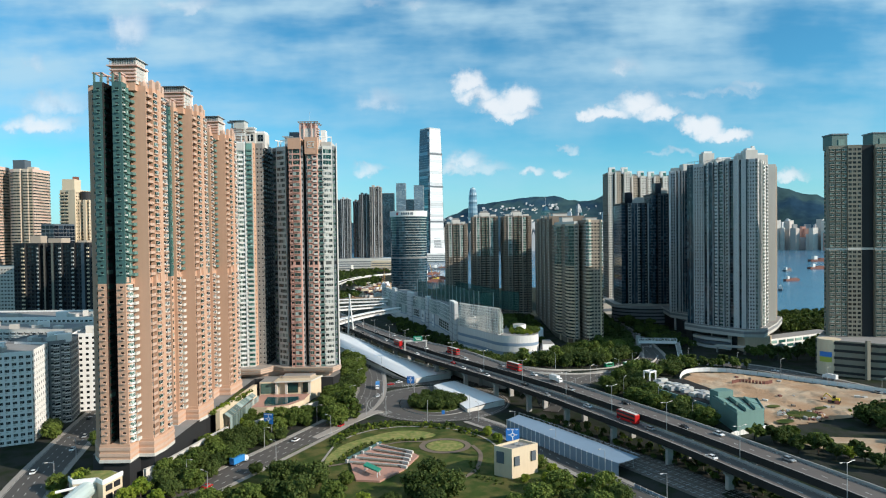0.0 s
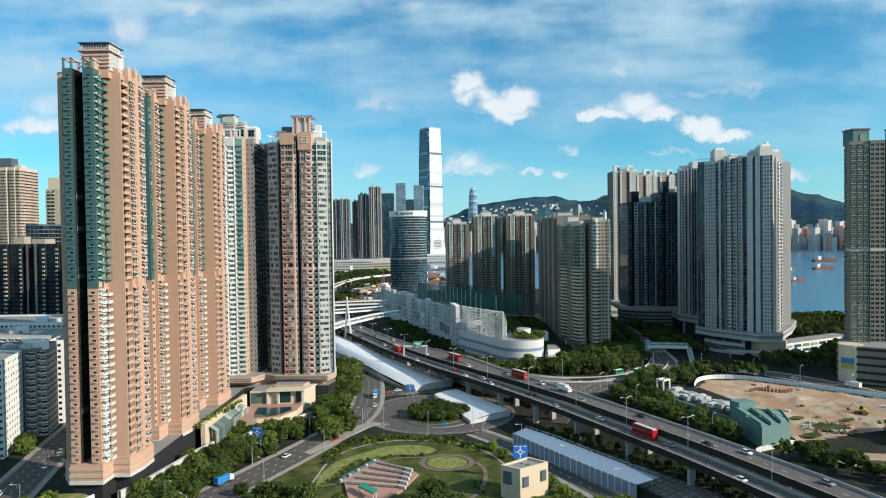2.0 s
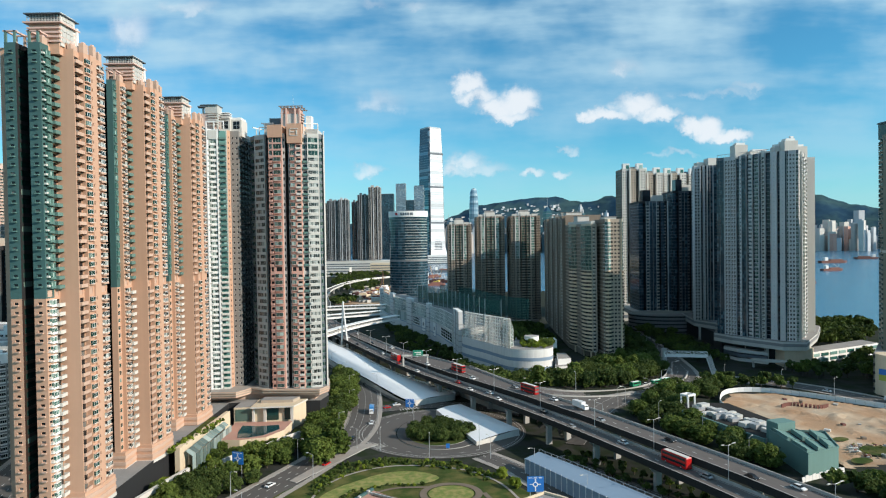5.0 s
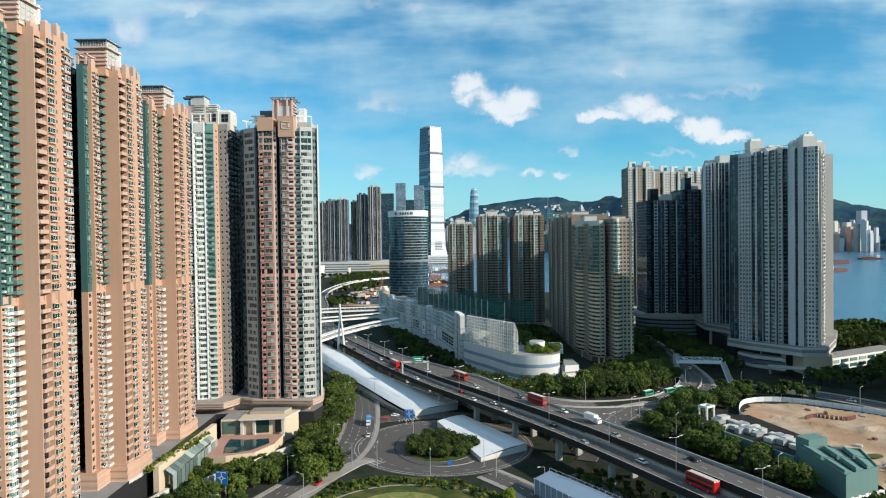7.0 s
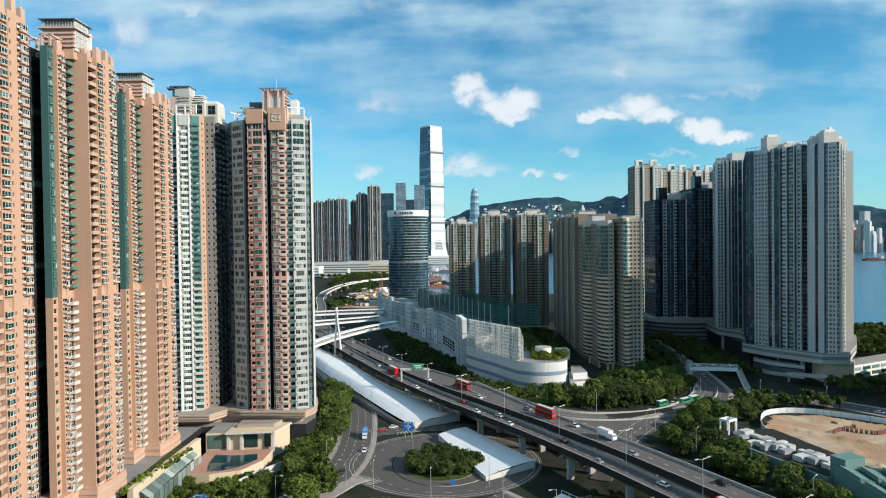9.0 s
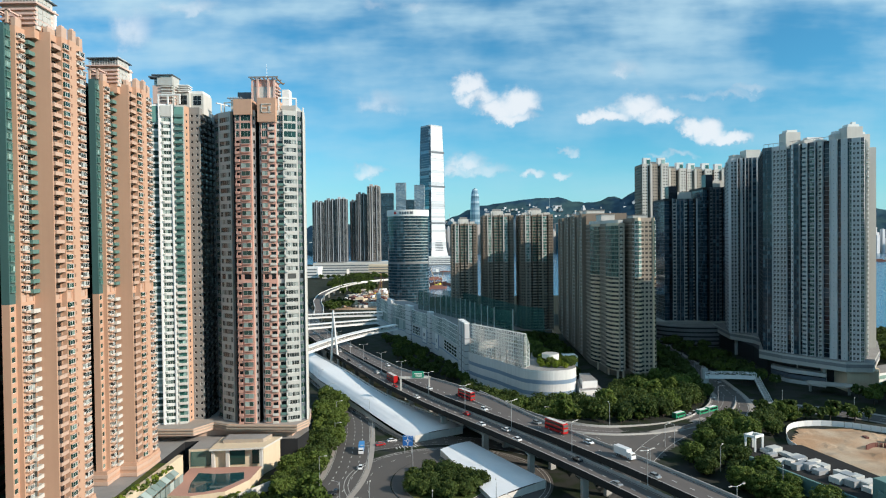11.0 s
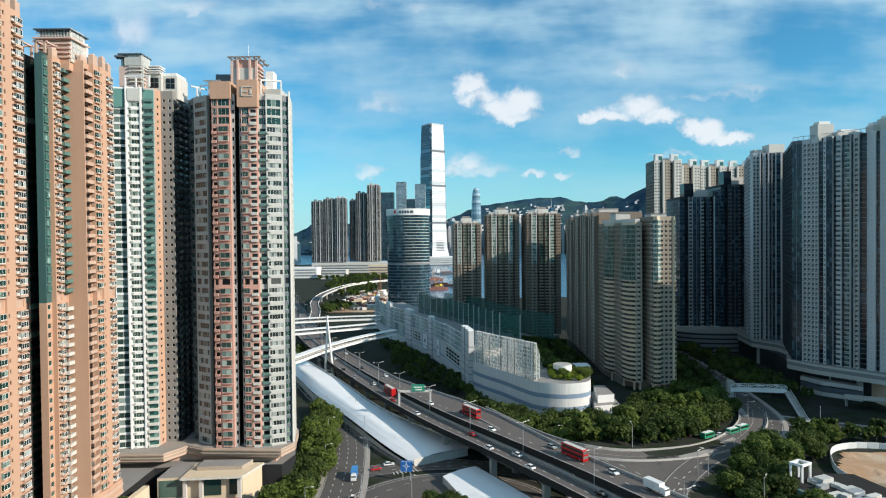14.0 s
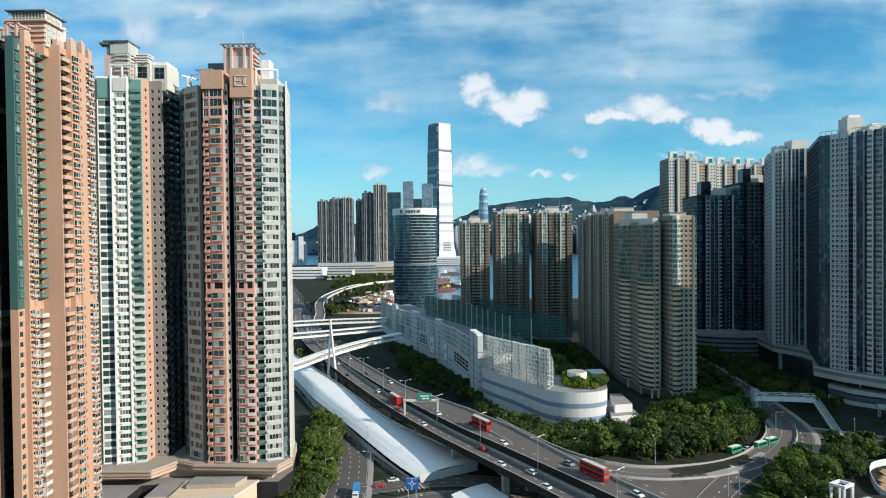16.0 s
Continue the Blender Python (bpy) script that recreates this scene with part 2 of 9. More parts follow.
NAVYBAR = mat("navy_mullion", (0.022, 0.034, 0.045), 0.5, 0.08)
BALLAST = mat("railway_ballast", (0.15, 0.13, 0.115), 0.95, 0.25, scale=1.2, fine=30, bump=0.6, spec=0.1)
PAVING = mat("paving", (0.30, 0.27, 0.24), 0.85, 0.16, scale=1.5, fine=20)
MARK = mat("road_paint", (0.46, 0.45, 0.42), 0.75, 0.15, fine=20)
GRASS = mat("lawn", (0.13, 0.17, 0.032), 0.95, 0.24, scale=1.4, fine=30, bump=0.5, hue=(0.25, 0.22, 0.07))
VERGE = mat("verge", (0.042, 0.066, 0.016), 0.95, 0.35, scale=0.5, fine=24, bump=0.5, hue=(0.105, 0.10, 0.034), spec=0.1)
EARTH = mat("bare_earth", (0.36, 0.22, 0.125), 0.95, 0.34, scale=0.16, fine=18, bump=0.9, hue=(0.44, 0.34, 0.24))
GROUND = mat("city_ground", (0.034, 0.035, 0.031), 0.95, 0.25, scale=0.4, fine=12, hue=(0.018, 0.027, 0.012), spec=0.1)
CANVAS = mat("white_roof_sheet", (0.72, 0.73, 0.74), 0.6, 0.06, scale=0.6, streak=0.0)
# blue taken darker to paint the highway's shadow on the railway enclosure
BLUESHEET = mat("pale_blue_sheet", (0.20, 0.275, 0.36), 0.5, 0.08)
BLUE = mat("sign_blue", (0.02, 0.16, 0.50), 0.5, 0.04)
SIGNGREEN = mat("sign_green", (0.02, 0.24, 0.15), 0.5, 0.05)
YELLOW = mat("yellow_paint", (0.62, 0.45, 0.03), 0.5, 0.06)
RED = mat("red_paint", (0.45, 0.02, 0.02), 0.35, 0.05)
STEEL = mat("galvanised_steel", (0.42, 0.43, 0.44), 0.45, 0.08, metal=0.4)
TEAL = mat("teal_hoarding", (0.115, 0.215, 0.195), 0.7, 0.08, streak=0.08)
RUBBER = mat("tyre_rubber", (0.02, 0.02, 0.02), 0.9, 0.05)
BARK = mat("bark", (0.055, 0.042, 0.030), 0.95, 0.2, fine=20, bump=0.5)
# wooded slopes with the blue of distant haze mixed into both colours
HAZY_HILL = mat("hazy_wooded_hill", (0.022, 0.052, 0.085), 1.0, 0.45, scale=0.02, fine=0.2, hue=(0.042, 0.080, 0.088), spec=0.0)
EARTHPATH = mat("trodden_path", (0.15, 0.115, 0.085), 0.95, 0.2, scale=1.2, fine=16)
TERRA = mat("terracotta_paving", (0.40, 0.22, 0.17), 0.85, 0.15, fine=14)
FARPALE = mat("far_pale_tower", (0.42, 0.44, 0.46), 0.7, 0.2, scale=0.02, fine=0.4, piece=0.3)
FARWARM = mat("far_warm_tower", (0.42, 0.38, 0.35), 0.7, 0.15, scale=0.02, fine=0.4, piece=0.25)
SHELL = mat("rusty_hull", (0.16, 0.06, 0.045), 0.7, 0.2, fine=4)

G_TEAL = glass("teal_window", (0.05, 0.16, 0.14), (0.34, 0.50, 0.46), share=0.4)
G_DARK = glass("dark_window", (0.016, 0.020, 0.023), (0.16, 0.16, 0.15), spec=0.35, share=0.2)
G_GREEN = glass("green_window", (0.022, 0.065, 0.055), (0.20, 0.28, 0.24), spec=0.45, share=0.25)
G_BLUE = glass("blue_window", (0.018, 0.045, 0.068), (0.09, 0.16, 0.20), spec=0.45, share=0.25)
G_CURTAIN = glass("mirror_curtain_wall", (0.05, 0.11, 0.15), (0.20, 0.31, 0.37), rough=0.06, spec=0.8, share=0.25, metal=0.55)
G_DEEP = glass("navy_curtain_wall", (0.010, 0.018, 0.030), (0.04, 0.07, 0.10), rough=0.08, spec=0.5, share=0.12, metal=0.1)
G_SUNLIT = glass("sunlit_curtain_wall", (0.66, 0.70, 0.74), (0.74, 0.77, 0.80), rough=0.32, share=0.3, metal=0.0)
G_OFFICE = glass("dark_office_glass", (0.020, 0.060, 0.085), (0.07, 0.15, 0.20), rough=0.06, spec=0.6, share=0.2, metal=0.2)
G_NAVY = glass("navy_reflecting_glass", (0.045, 0.09, 0.13), (0.14, 0.22, 0.28), rough=0.06, spec=0.7, share=0.3, metal=0.35)
G_MIST = glass("pale_blue_tower_glass", (0.17, 0.28, 0.36), (0.40, 0.50, 0.56), rough=0.2, spec=0.6, share=0.4)
G_PANE = glass("curtained_window", (0.030, 0.040, 0.040), (0.42, 0.46, 0.44), spec=0.45, share=0.5)
G_PALE = glass("pale_teal_window", (0.045, 0.085, 0.075), (0.40, 0.49, 0.45), spec=0.5, share=0.5)
G_CLEAR = glass("greenhouse_glass", (0.16, 0.22, 0.21), (0.38, 0.46, 0.44), share=0.4)

L_DARK = leafy("leaf_dark", (0.022, 0.042, 0.012), (0.115, 0.155, 0.040))
L_MID = leafy("leaf_mid", (0.034, 0.064, 0.014), (0.165, 0.215, 0.046))
L_LIGHT = leafy("leaf_light", (0.10, 0.16, 0.02), (0.29, 0.34, 0.045))

WATER = bpy.data.materials.new("sea_water")
WATER.use_nodes = True


def finish_water():
    N, Lk = WATER.node_tree.nodes, WATER.node_tree.links
    b = N["Principled BSDF"]
    b.inputs["Base Color"].default_value = (0.035, 0.115, 0.19, 1)
    b.inputs["Roughness"].default_value = 0.22
    geo = N.new("ShaderNodeNewGeometry")
    n1 = N.new("ShaderNodeTexNoise")
    n1.inputs["Scale"].default_value, n1.inputs["Detail"].default_value = 0.12, 6
    Lk.new(geo.outputs["Position"], n1.inputs["Vector"])
    bp = N.new("ShaderNodeBump")
    bp.inputs["Strength"].default_value, bp.inputs["Distance"].default_value = 0.6, 1.0
    Lk.new(n1.outputs["Fac"], bp.inputs["Height"])
    Lk.new(bp.outputs[0], b.inputs["Normal"])


finish_water()

# ---- mesh helpers ----


class Q:
    """Collects faces and their materials for one mesh."""

    def __init__(self):
        self.v, self.f, self.m, self.n, self.mats = [], [], [], 0, []

    def slot(self, material):
        if material not in self.mats:
            self.mats.append(material)
        return self.mats.index(material)

    def add(self, verts, faces, material):
        k = self.slot(material)
        self.v.extend(tuple(p) for p in verts)
        for f in faces:
            self.f.append(tuple(i + self.n for i in f))
            self.m.append(k)
        self.n += len(verts)
        return self

    def many(self, block, quads, material):
        """block: (count, k, 3) vertices; quads: faces within one block."""
        c, k, _ = block.shape
        s = self.slot(material)
        self.v.extend(map(tuple, block.reshape(-1, 3).tolist()))
        idx = (np.array(quads)[None] + (np.arange(c) * k)[:, None, None] + self.n).reshape(-1, len(quads[0]))
        self.f.extend(map(tuple, idx.tolist()))
        self.m.extend([s] * len(idx))
        self.n += c * k

    def box(self, x, y, z, sx, sy, sz, material, turn=0.0, taper=1.0):
        """A box that stands on z, centred on x, y."""
        c, s = math.cos(turn), math.sin(turn)
        pts = []
        for h, k in ((0, 1.0), (sz, taper)):
            for a, b in ((-1, -1), (1, -1), (1, 1), (-1, 1)):
                px, py = a * sx / 2 * k, b * sy / 2 * k
                pts.append((x + c * px - s * py, y + s * px + c * py, z + h))
        return self.add(pts, [(3, 2, 1, 0), (4, 5, 6, 7), (0, 1, 5, 4), (1, 2, 6, 5), (2, 3, 7, 6), (3, 0, 4, 7)], material)

    def prism(self, poly, z0, z1, material, cap=None, bottom=True):
        n = len(poly)
        pts = [(x, y, z0) for x, y in poly] + [(x, y, z1) for x, y in poly]
        self.add(pts, [(i, (i + 1) % n, n + (i + 1) % n, n + i) for i in range(n)], material)
        self.add([(x, y, z1) for x, y in poly], [tuple(range(n))], cap or material)
        if bottom:
            self.add([(x, y, z0) for x, y in poly], [tuple(range(n))[::-1]], material)
        return self

    def tube(self, a, b, r0, r1, material, sides=8, cap=True):
        a, b = Vector(a), Vector(b)
        w = (b - a).normalized()
        u = w.orthogonal().normalized()
        t = w.cross(u)
        pts = []
        for p, r in ((a, r0), (b, r1)):
            pts += [tuple(p + (u * math.cos(6.28318 * i / sides) + t * math.sin(6.28318 * i / sides)) * r) for i in range(sides)]
        faces = [(i, (i + 1) % sides, sides + (i + 1) % sides, sides + i) for i in range(sides)]
        if cap:
            faces += [tuple(range(sides))[::-1], tuple(range(sides, 2 * sides))]
        return self.add(pts, faces, material)

    def strip(self, left, right, material):
        """A ribbon between two rows of points."""
        n = len(left)
        return self.add(list(left) + list(right), [(i, n + i, n + i + 1, i + 1) for i in range(n - 1)], material)

    def mesh(self, name):
        me = bpy.data.meshes.new(name)
        me.from_pydata(self.v, [], self.f)
        for m in self.mats:
            me.materials.append(m)
        if len(self.mats) > 1:
            me.polygons.foreach_set("material_index", self.m)
        me.update()
        return me


def part(name, q, parent=None, label="", kind="", at=None):
    """Links a mesh as one object, under a thing or part where one is given."""
    ob = new(name, q.mesh(name) if isinstance(q, Q) else q)
    if parent is not None:
        ob.parent = parent
    if at is not None:
        ob.matrix_basis = at
    return tagged(ob, label=label, kind=kind)


def thing(name, label, category, at=None, group="", kind=""):
    ob = new(name)
    ob.empty_display_size = 0.5
    if at is not None:
        ob.matrix_basis = at
    return tagged(ob, label, category, group, kind)


def oval(cx, cy, rx, ry, n=28, turn=0.0, a0=0.0, a1=2 * math.pi):
    c, s = math.cos(turn), math.sin(turn)
    out = []
    for i in range(n):
        a = a0 + (a1 - a0) * i / n
        x, y = rx * math.cos(a), ry * math.sin(a)
        out.append((cx + c * x - s * y, cy + s * x + c * y))
    return out


def clamp(t, a=0.0, b=1.0):
    return max(a, min(b, t))


def height(x, y):
    """Height of the land: flat, a low terrace on the harbour side, and the bank of the slip road."""
    g = terrace(x, y)
    if 20 < x < 175 and 320 < y < 480:
        dx, dy = x - 42.0, y - 388.0
        s, d = (dx * 90 + dy * 40) / 98.5, (dy * 90 - dx * 40) / 98.5
        top = 12.2 - 8.0 * clamp(s / 98.0)
        w = clamp((s + 6) / 9.0) * clamp((118 - s) / 12.0) * clamp((26 - d) / 16.0) * clamp((d + 62) / 42.0)
        g = max(g, g + (top - 0.5 - g) * w)
    return g


def terrace(x, y):
    return 4.0 * clamp((x - 55.0) / 45.0) if y < 640 else 4.0 * clamp((x - 55.0) / 45.0) * clamp((720 - y) / 80.0)


def smooth(points, step=6.0):
    """Points along a soft curve through the given ones."""
    P = [Vector(p) for p in points]
    P = [P[0] * 2 - P[1]] + P + [P[-1] * 2 - P[-2]]
    out = []
    for i in range(1, len(P) - 2):
        a, b, c, d = P[i - 1:i + 3]
        n = max(1, int((c - b).length / step))
        for k in range(n):
            t = k / n
            out.append(0.5 * ((2 * b) + (c - a) * t + (2 * a - 5 * b + 4 * c - d) * t * t + (3 * b - a - 3 * c + d) * t ** 3))
    out.append(P[-2])
    return out


def sides(line):
    """The level normal to the right of a line at each of its points."""
    out = []
    for i in range(len(line)):
        d = line[min(i + 1, len(line) - 1)] - line[max(i - 1, 0)]
        out.append(Vector((d.y, -d.x, 0)).normalized())
    return out


def ribbon(q, line, a, b, material, lift=0.12, drape=True, across=1):
    """A road-like band from a to b metres to the right of a line."""
    ns = sides(line)
    for k in range(across):
        u, w = a + (b - a) * k / across, a + (b - a) * (k + 1) / across
        rows = []
        for off in (u, w):
            row = []
            for p, n in zip(line, ns):
                x, y = p.x + n.x * off, p.y + n.y * off
                row.append((x, y, (height(x, y) if drape else p.z) + lift))
            rows.append(row)
        q.strip(rows[0], rows[1], material)


def dashes(q, line, off, material, dash=2.0, gap=4.0, wide=0.15, lift=0.16, drape=True):
    ns, run, on = sides(line), 0.0, []
    for i in range(len(line) - 1):
        seg = line[i + 1] - line[i]
        length, t = seg.length, 0.0
        while t < length:
            if (run + t) % (dash + gap) < 0.5:
                p, n = line[i] + seg * (t / length), ns[i]
                d = seg.normalized()
                pts = []
                for du, dn in ((0, -wide), (dash, -wide), (dash, wide), (0, wide)):
                    x, y = p.x + d.x * du + n.x * (off + dn), p.y + d.y * du + n.y * (off + dn)
                    pts.append((x, y, (height(x, y) if drape else p.z) + lift))
                q.add(pts, [(3, 2, 1, 0)], material)
                t += dash + gap - 0.4
            else:
                t += 0.4
        run += length

# ---- land, sea, hills ----


def land(x, y):
    """Positive inside the built land, falling below zero in the sea."""
    if y < 690:
        return 400.0 - x + (690 - y) * 0.05
    if y < 1150:
        return max(min(300.0 - x, 1150.0 - y), min(400.0 - x, 700.0 - y))
    return min(-60.0 - x, 2700.0 - y)


def build_land():
    xs = sorted(set(list(range(-4800, -300, 300)) + list(range(-300, 421, 20)) + [55] + list(range(20, 180, 4)) + list(range(420, 4900, 280))))
    ys = sorted(set(list(range(-900, 0, 150)) + list(range(0, 1201, 20)) + list(range(320, 482, 4)) + list(range(1200, 4900, 150))))
    q, rows = Q(), []
    for y in ys:
        for x in xs:
            z = height(x, y) if land(x, y) > 0 else -6.0
            rows.append((x, y, z))
    n = len(xs)
    q.add(rows, [(j * n + i, j * n + i + 1, (j + 1) * n + i + 1, (j + 1) * n + i) for j in range(len(ys) - 1) for i in range(n - 1)], GROUND)
    tagged(part("ground", q), "dull city ground of paving, soil and verge", "ground", kind="structure")
    w = Q()
    w.add([(-4800, 600, -2), (4800, 600, -2), (4800, 4900, -2), (-4800, 4900, -2)], [(0, 1, 2, 3)], WATER)
    tagged(part("water", w), "blue rippled harbour water between the city shores", "water", kind="structure")


def ridge_height(u):
    """Height of the island's skyline, by the tangent of the bearing."""
    pts = [(-1.1, 150), (-0.66, 150), (-0.5, 130), (-0.30, 90), (-0.24, 130), (-0.2, 200), (-0.1, 200), (0.0, 225), (0.02, 275), (0.06, 335), (0.1, 350), (0.14, 380), (0.18, 375),
           (0.22, 350), (0.27, 375), (0.31, 440), (0.36, 510), (0.42, 540), (0.47, 480), (0.53, 400), (0.58, 330), (0.62, 290), (0.68, 250), (0.9, 180), (1.3, 120)]
    for (a, ha), (b, hb) in zip(pts, pts[1:]):
        if a <= u <= b:
            t = (u - a) / (b - a)
            t = t * t * (3 - 2 * t)
            return ha + (hb - ha) * t
    return 100.0


def build_hills():
    q, n, rows = Q(), 220, 9
    pts = []
    for j in range(rows):
        t = j / (rows - 1)
        for i in range(n + 1):
            u = -1.1 + 2.4 * i / n
            r = 4250 + 480 * t
            ang = math.atan(u)
            x, y = r * math.sin(ang), r * math.cos(ang)
            shape = 1 - (1 - t) ** 1.35
            h = ridge_height(u) * shape
            rough = noise.noise((x * 0.012, y * 0.012, 0.3)) * 34 + noise.noise((x * 0.04, y * 0.04, 5)) * 12
            pts.append((x, y, -3 + max(0, h + rough * min(1, t * 2.2) * (0.75 if t == 1 else 1))))
    w = n + 1
    q.add(pts, [(j * w + i, j * w + i + 1, (j + 1) * w + i + 1, (j + 1) * w + i) for j in range(rows - 1) for i in range(n)], HAZY_HILL)
    ridge = part("backdrop", q)
    ridge.data.polygons.foreach_set("use_smooth", [True] * len(ridge.data.polygons))
    tagged(ridge, "dark wooded island ridge across the harbour, tinted blue for haze", "hills", kind="structure")


build_land()
build_hills()

# ---- tower maker ----


def quads_box(u0, u1, n0, n1, v0, v1):
    """Front, two sides, top and bottom of a box that stands out of a wall."""
    return [[(u0, n1, v0), (u1, n1, v0), (u1, n1, v1), (u0, n1, v1)],
            [(u0, n0, v0), (u0, n1, v0), (u0, n1, v1), (u0, n0, v1)],
            [(u1, n1, v0), (u1, n0, v0), (u1, n0, v1), (u1, n1, v1)],
            [(u0, n1, v1), (u1, n1, v1), (u1, n0, v1), (u0, n0, v1)],
            [(u0, n0, v0), (u1, n0, v0), (u1, n1, v0), (u0, n1, v0)]]


def ring(w, h, u0, u1, v0, v1, d):
    """A wall cell with an opening and its reveals."""
    out = [[(0, 0, 0), (w, 0, 0), (w, 0, v0), (0, 0, v0)], [(0, 0, v1), (w, 0, v1), (w, 0, h), (0, 0, h)],
           [(0, 0, v0), (u0, 0, v0), (u0, 0, v1), (0, 0, v1)], [(u1, 0, v0), (w, 0, v0), (w, 0, v1), (u1, 0, v1)]]
    out += [[(u0, 0, v0), (u1, 0, v0), (u1, -d, v0), (u0, -d, v0)], [(u0, -d, v1), (u1, -d, v1), (u1, 0, v1), (u0, 0, v1)],
            [(u0, 0, v0), (u0, -d, v0), (u0, -d, v1), (u0, 0, v1)], [(u1, -d, v0), (u1, 0, v0), (u1, 0, v1), (u1, -d, v1)]]
    return out


def panes(u0, u1, v0, v1, n, lights, gm, fm, fw=0.07, transom=0.0):
    """Panes of glass side by side in one frame: (quads, material) pairs."""
    g, f = [], []
    step = (u1 - u0) / lights
    for k in range(lights):
        a, b = u0 + k * step, u0 + (k + 1) * step
        g.append([(a, n, v0), (b, n, v0), (b, n, v1), (a, n, v1)])
    for k in range(lights + 1):
        c = u0 + k * step
        a, b = max(u0, c - fw / 2), min(u1, c + fw / 2)
        if k == 0:
            b = u0 + fw
        if k == lights:
            a = u1 - fw
        f.append([(a, n + 0.05, v0), (b, n + 0.05, v0), (b, n + 0.05, v1), (a, n + 0.05, v1)])
    for v in (v0, v1 - fw) + ((transom,) if transom else ()):
        f.append([(u0, n + 0.055, v), (u1, n + 0.055, v), (u1, n + 0.055, v + fw), (u0, n + 0.055, v + fw)])
    return [(g, gm), (f, fm)]


class Split:
    """Makes every box, prism or tube a part of its own under a thing."""

    def __init__(self, name, parent):
        self.name, self.parent = name, parent

    def box(self, *a, **k):
        part(self.name, Q().box(*a, **k), self.parent)
        return self

    def prism(self, *a, **k):
        part(self.name, Q().prism(*a, **k), self.parent)
        return self

    def tube(self, *a, **k):
        part(self.name, Q().tube(*a, **k), self.parent)
        return self


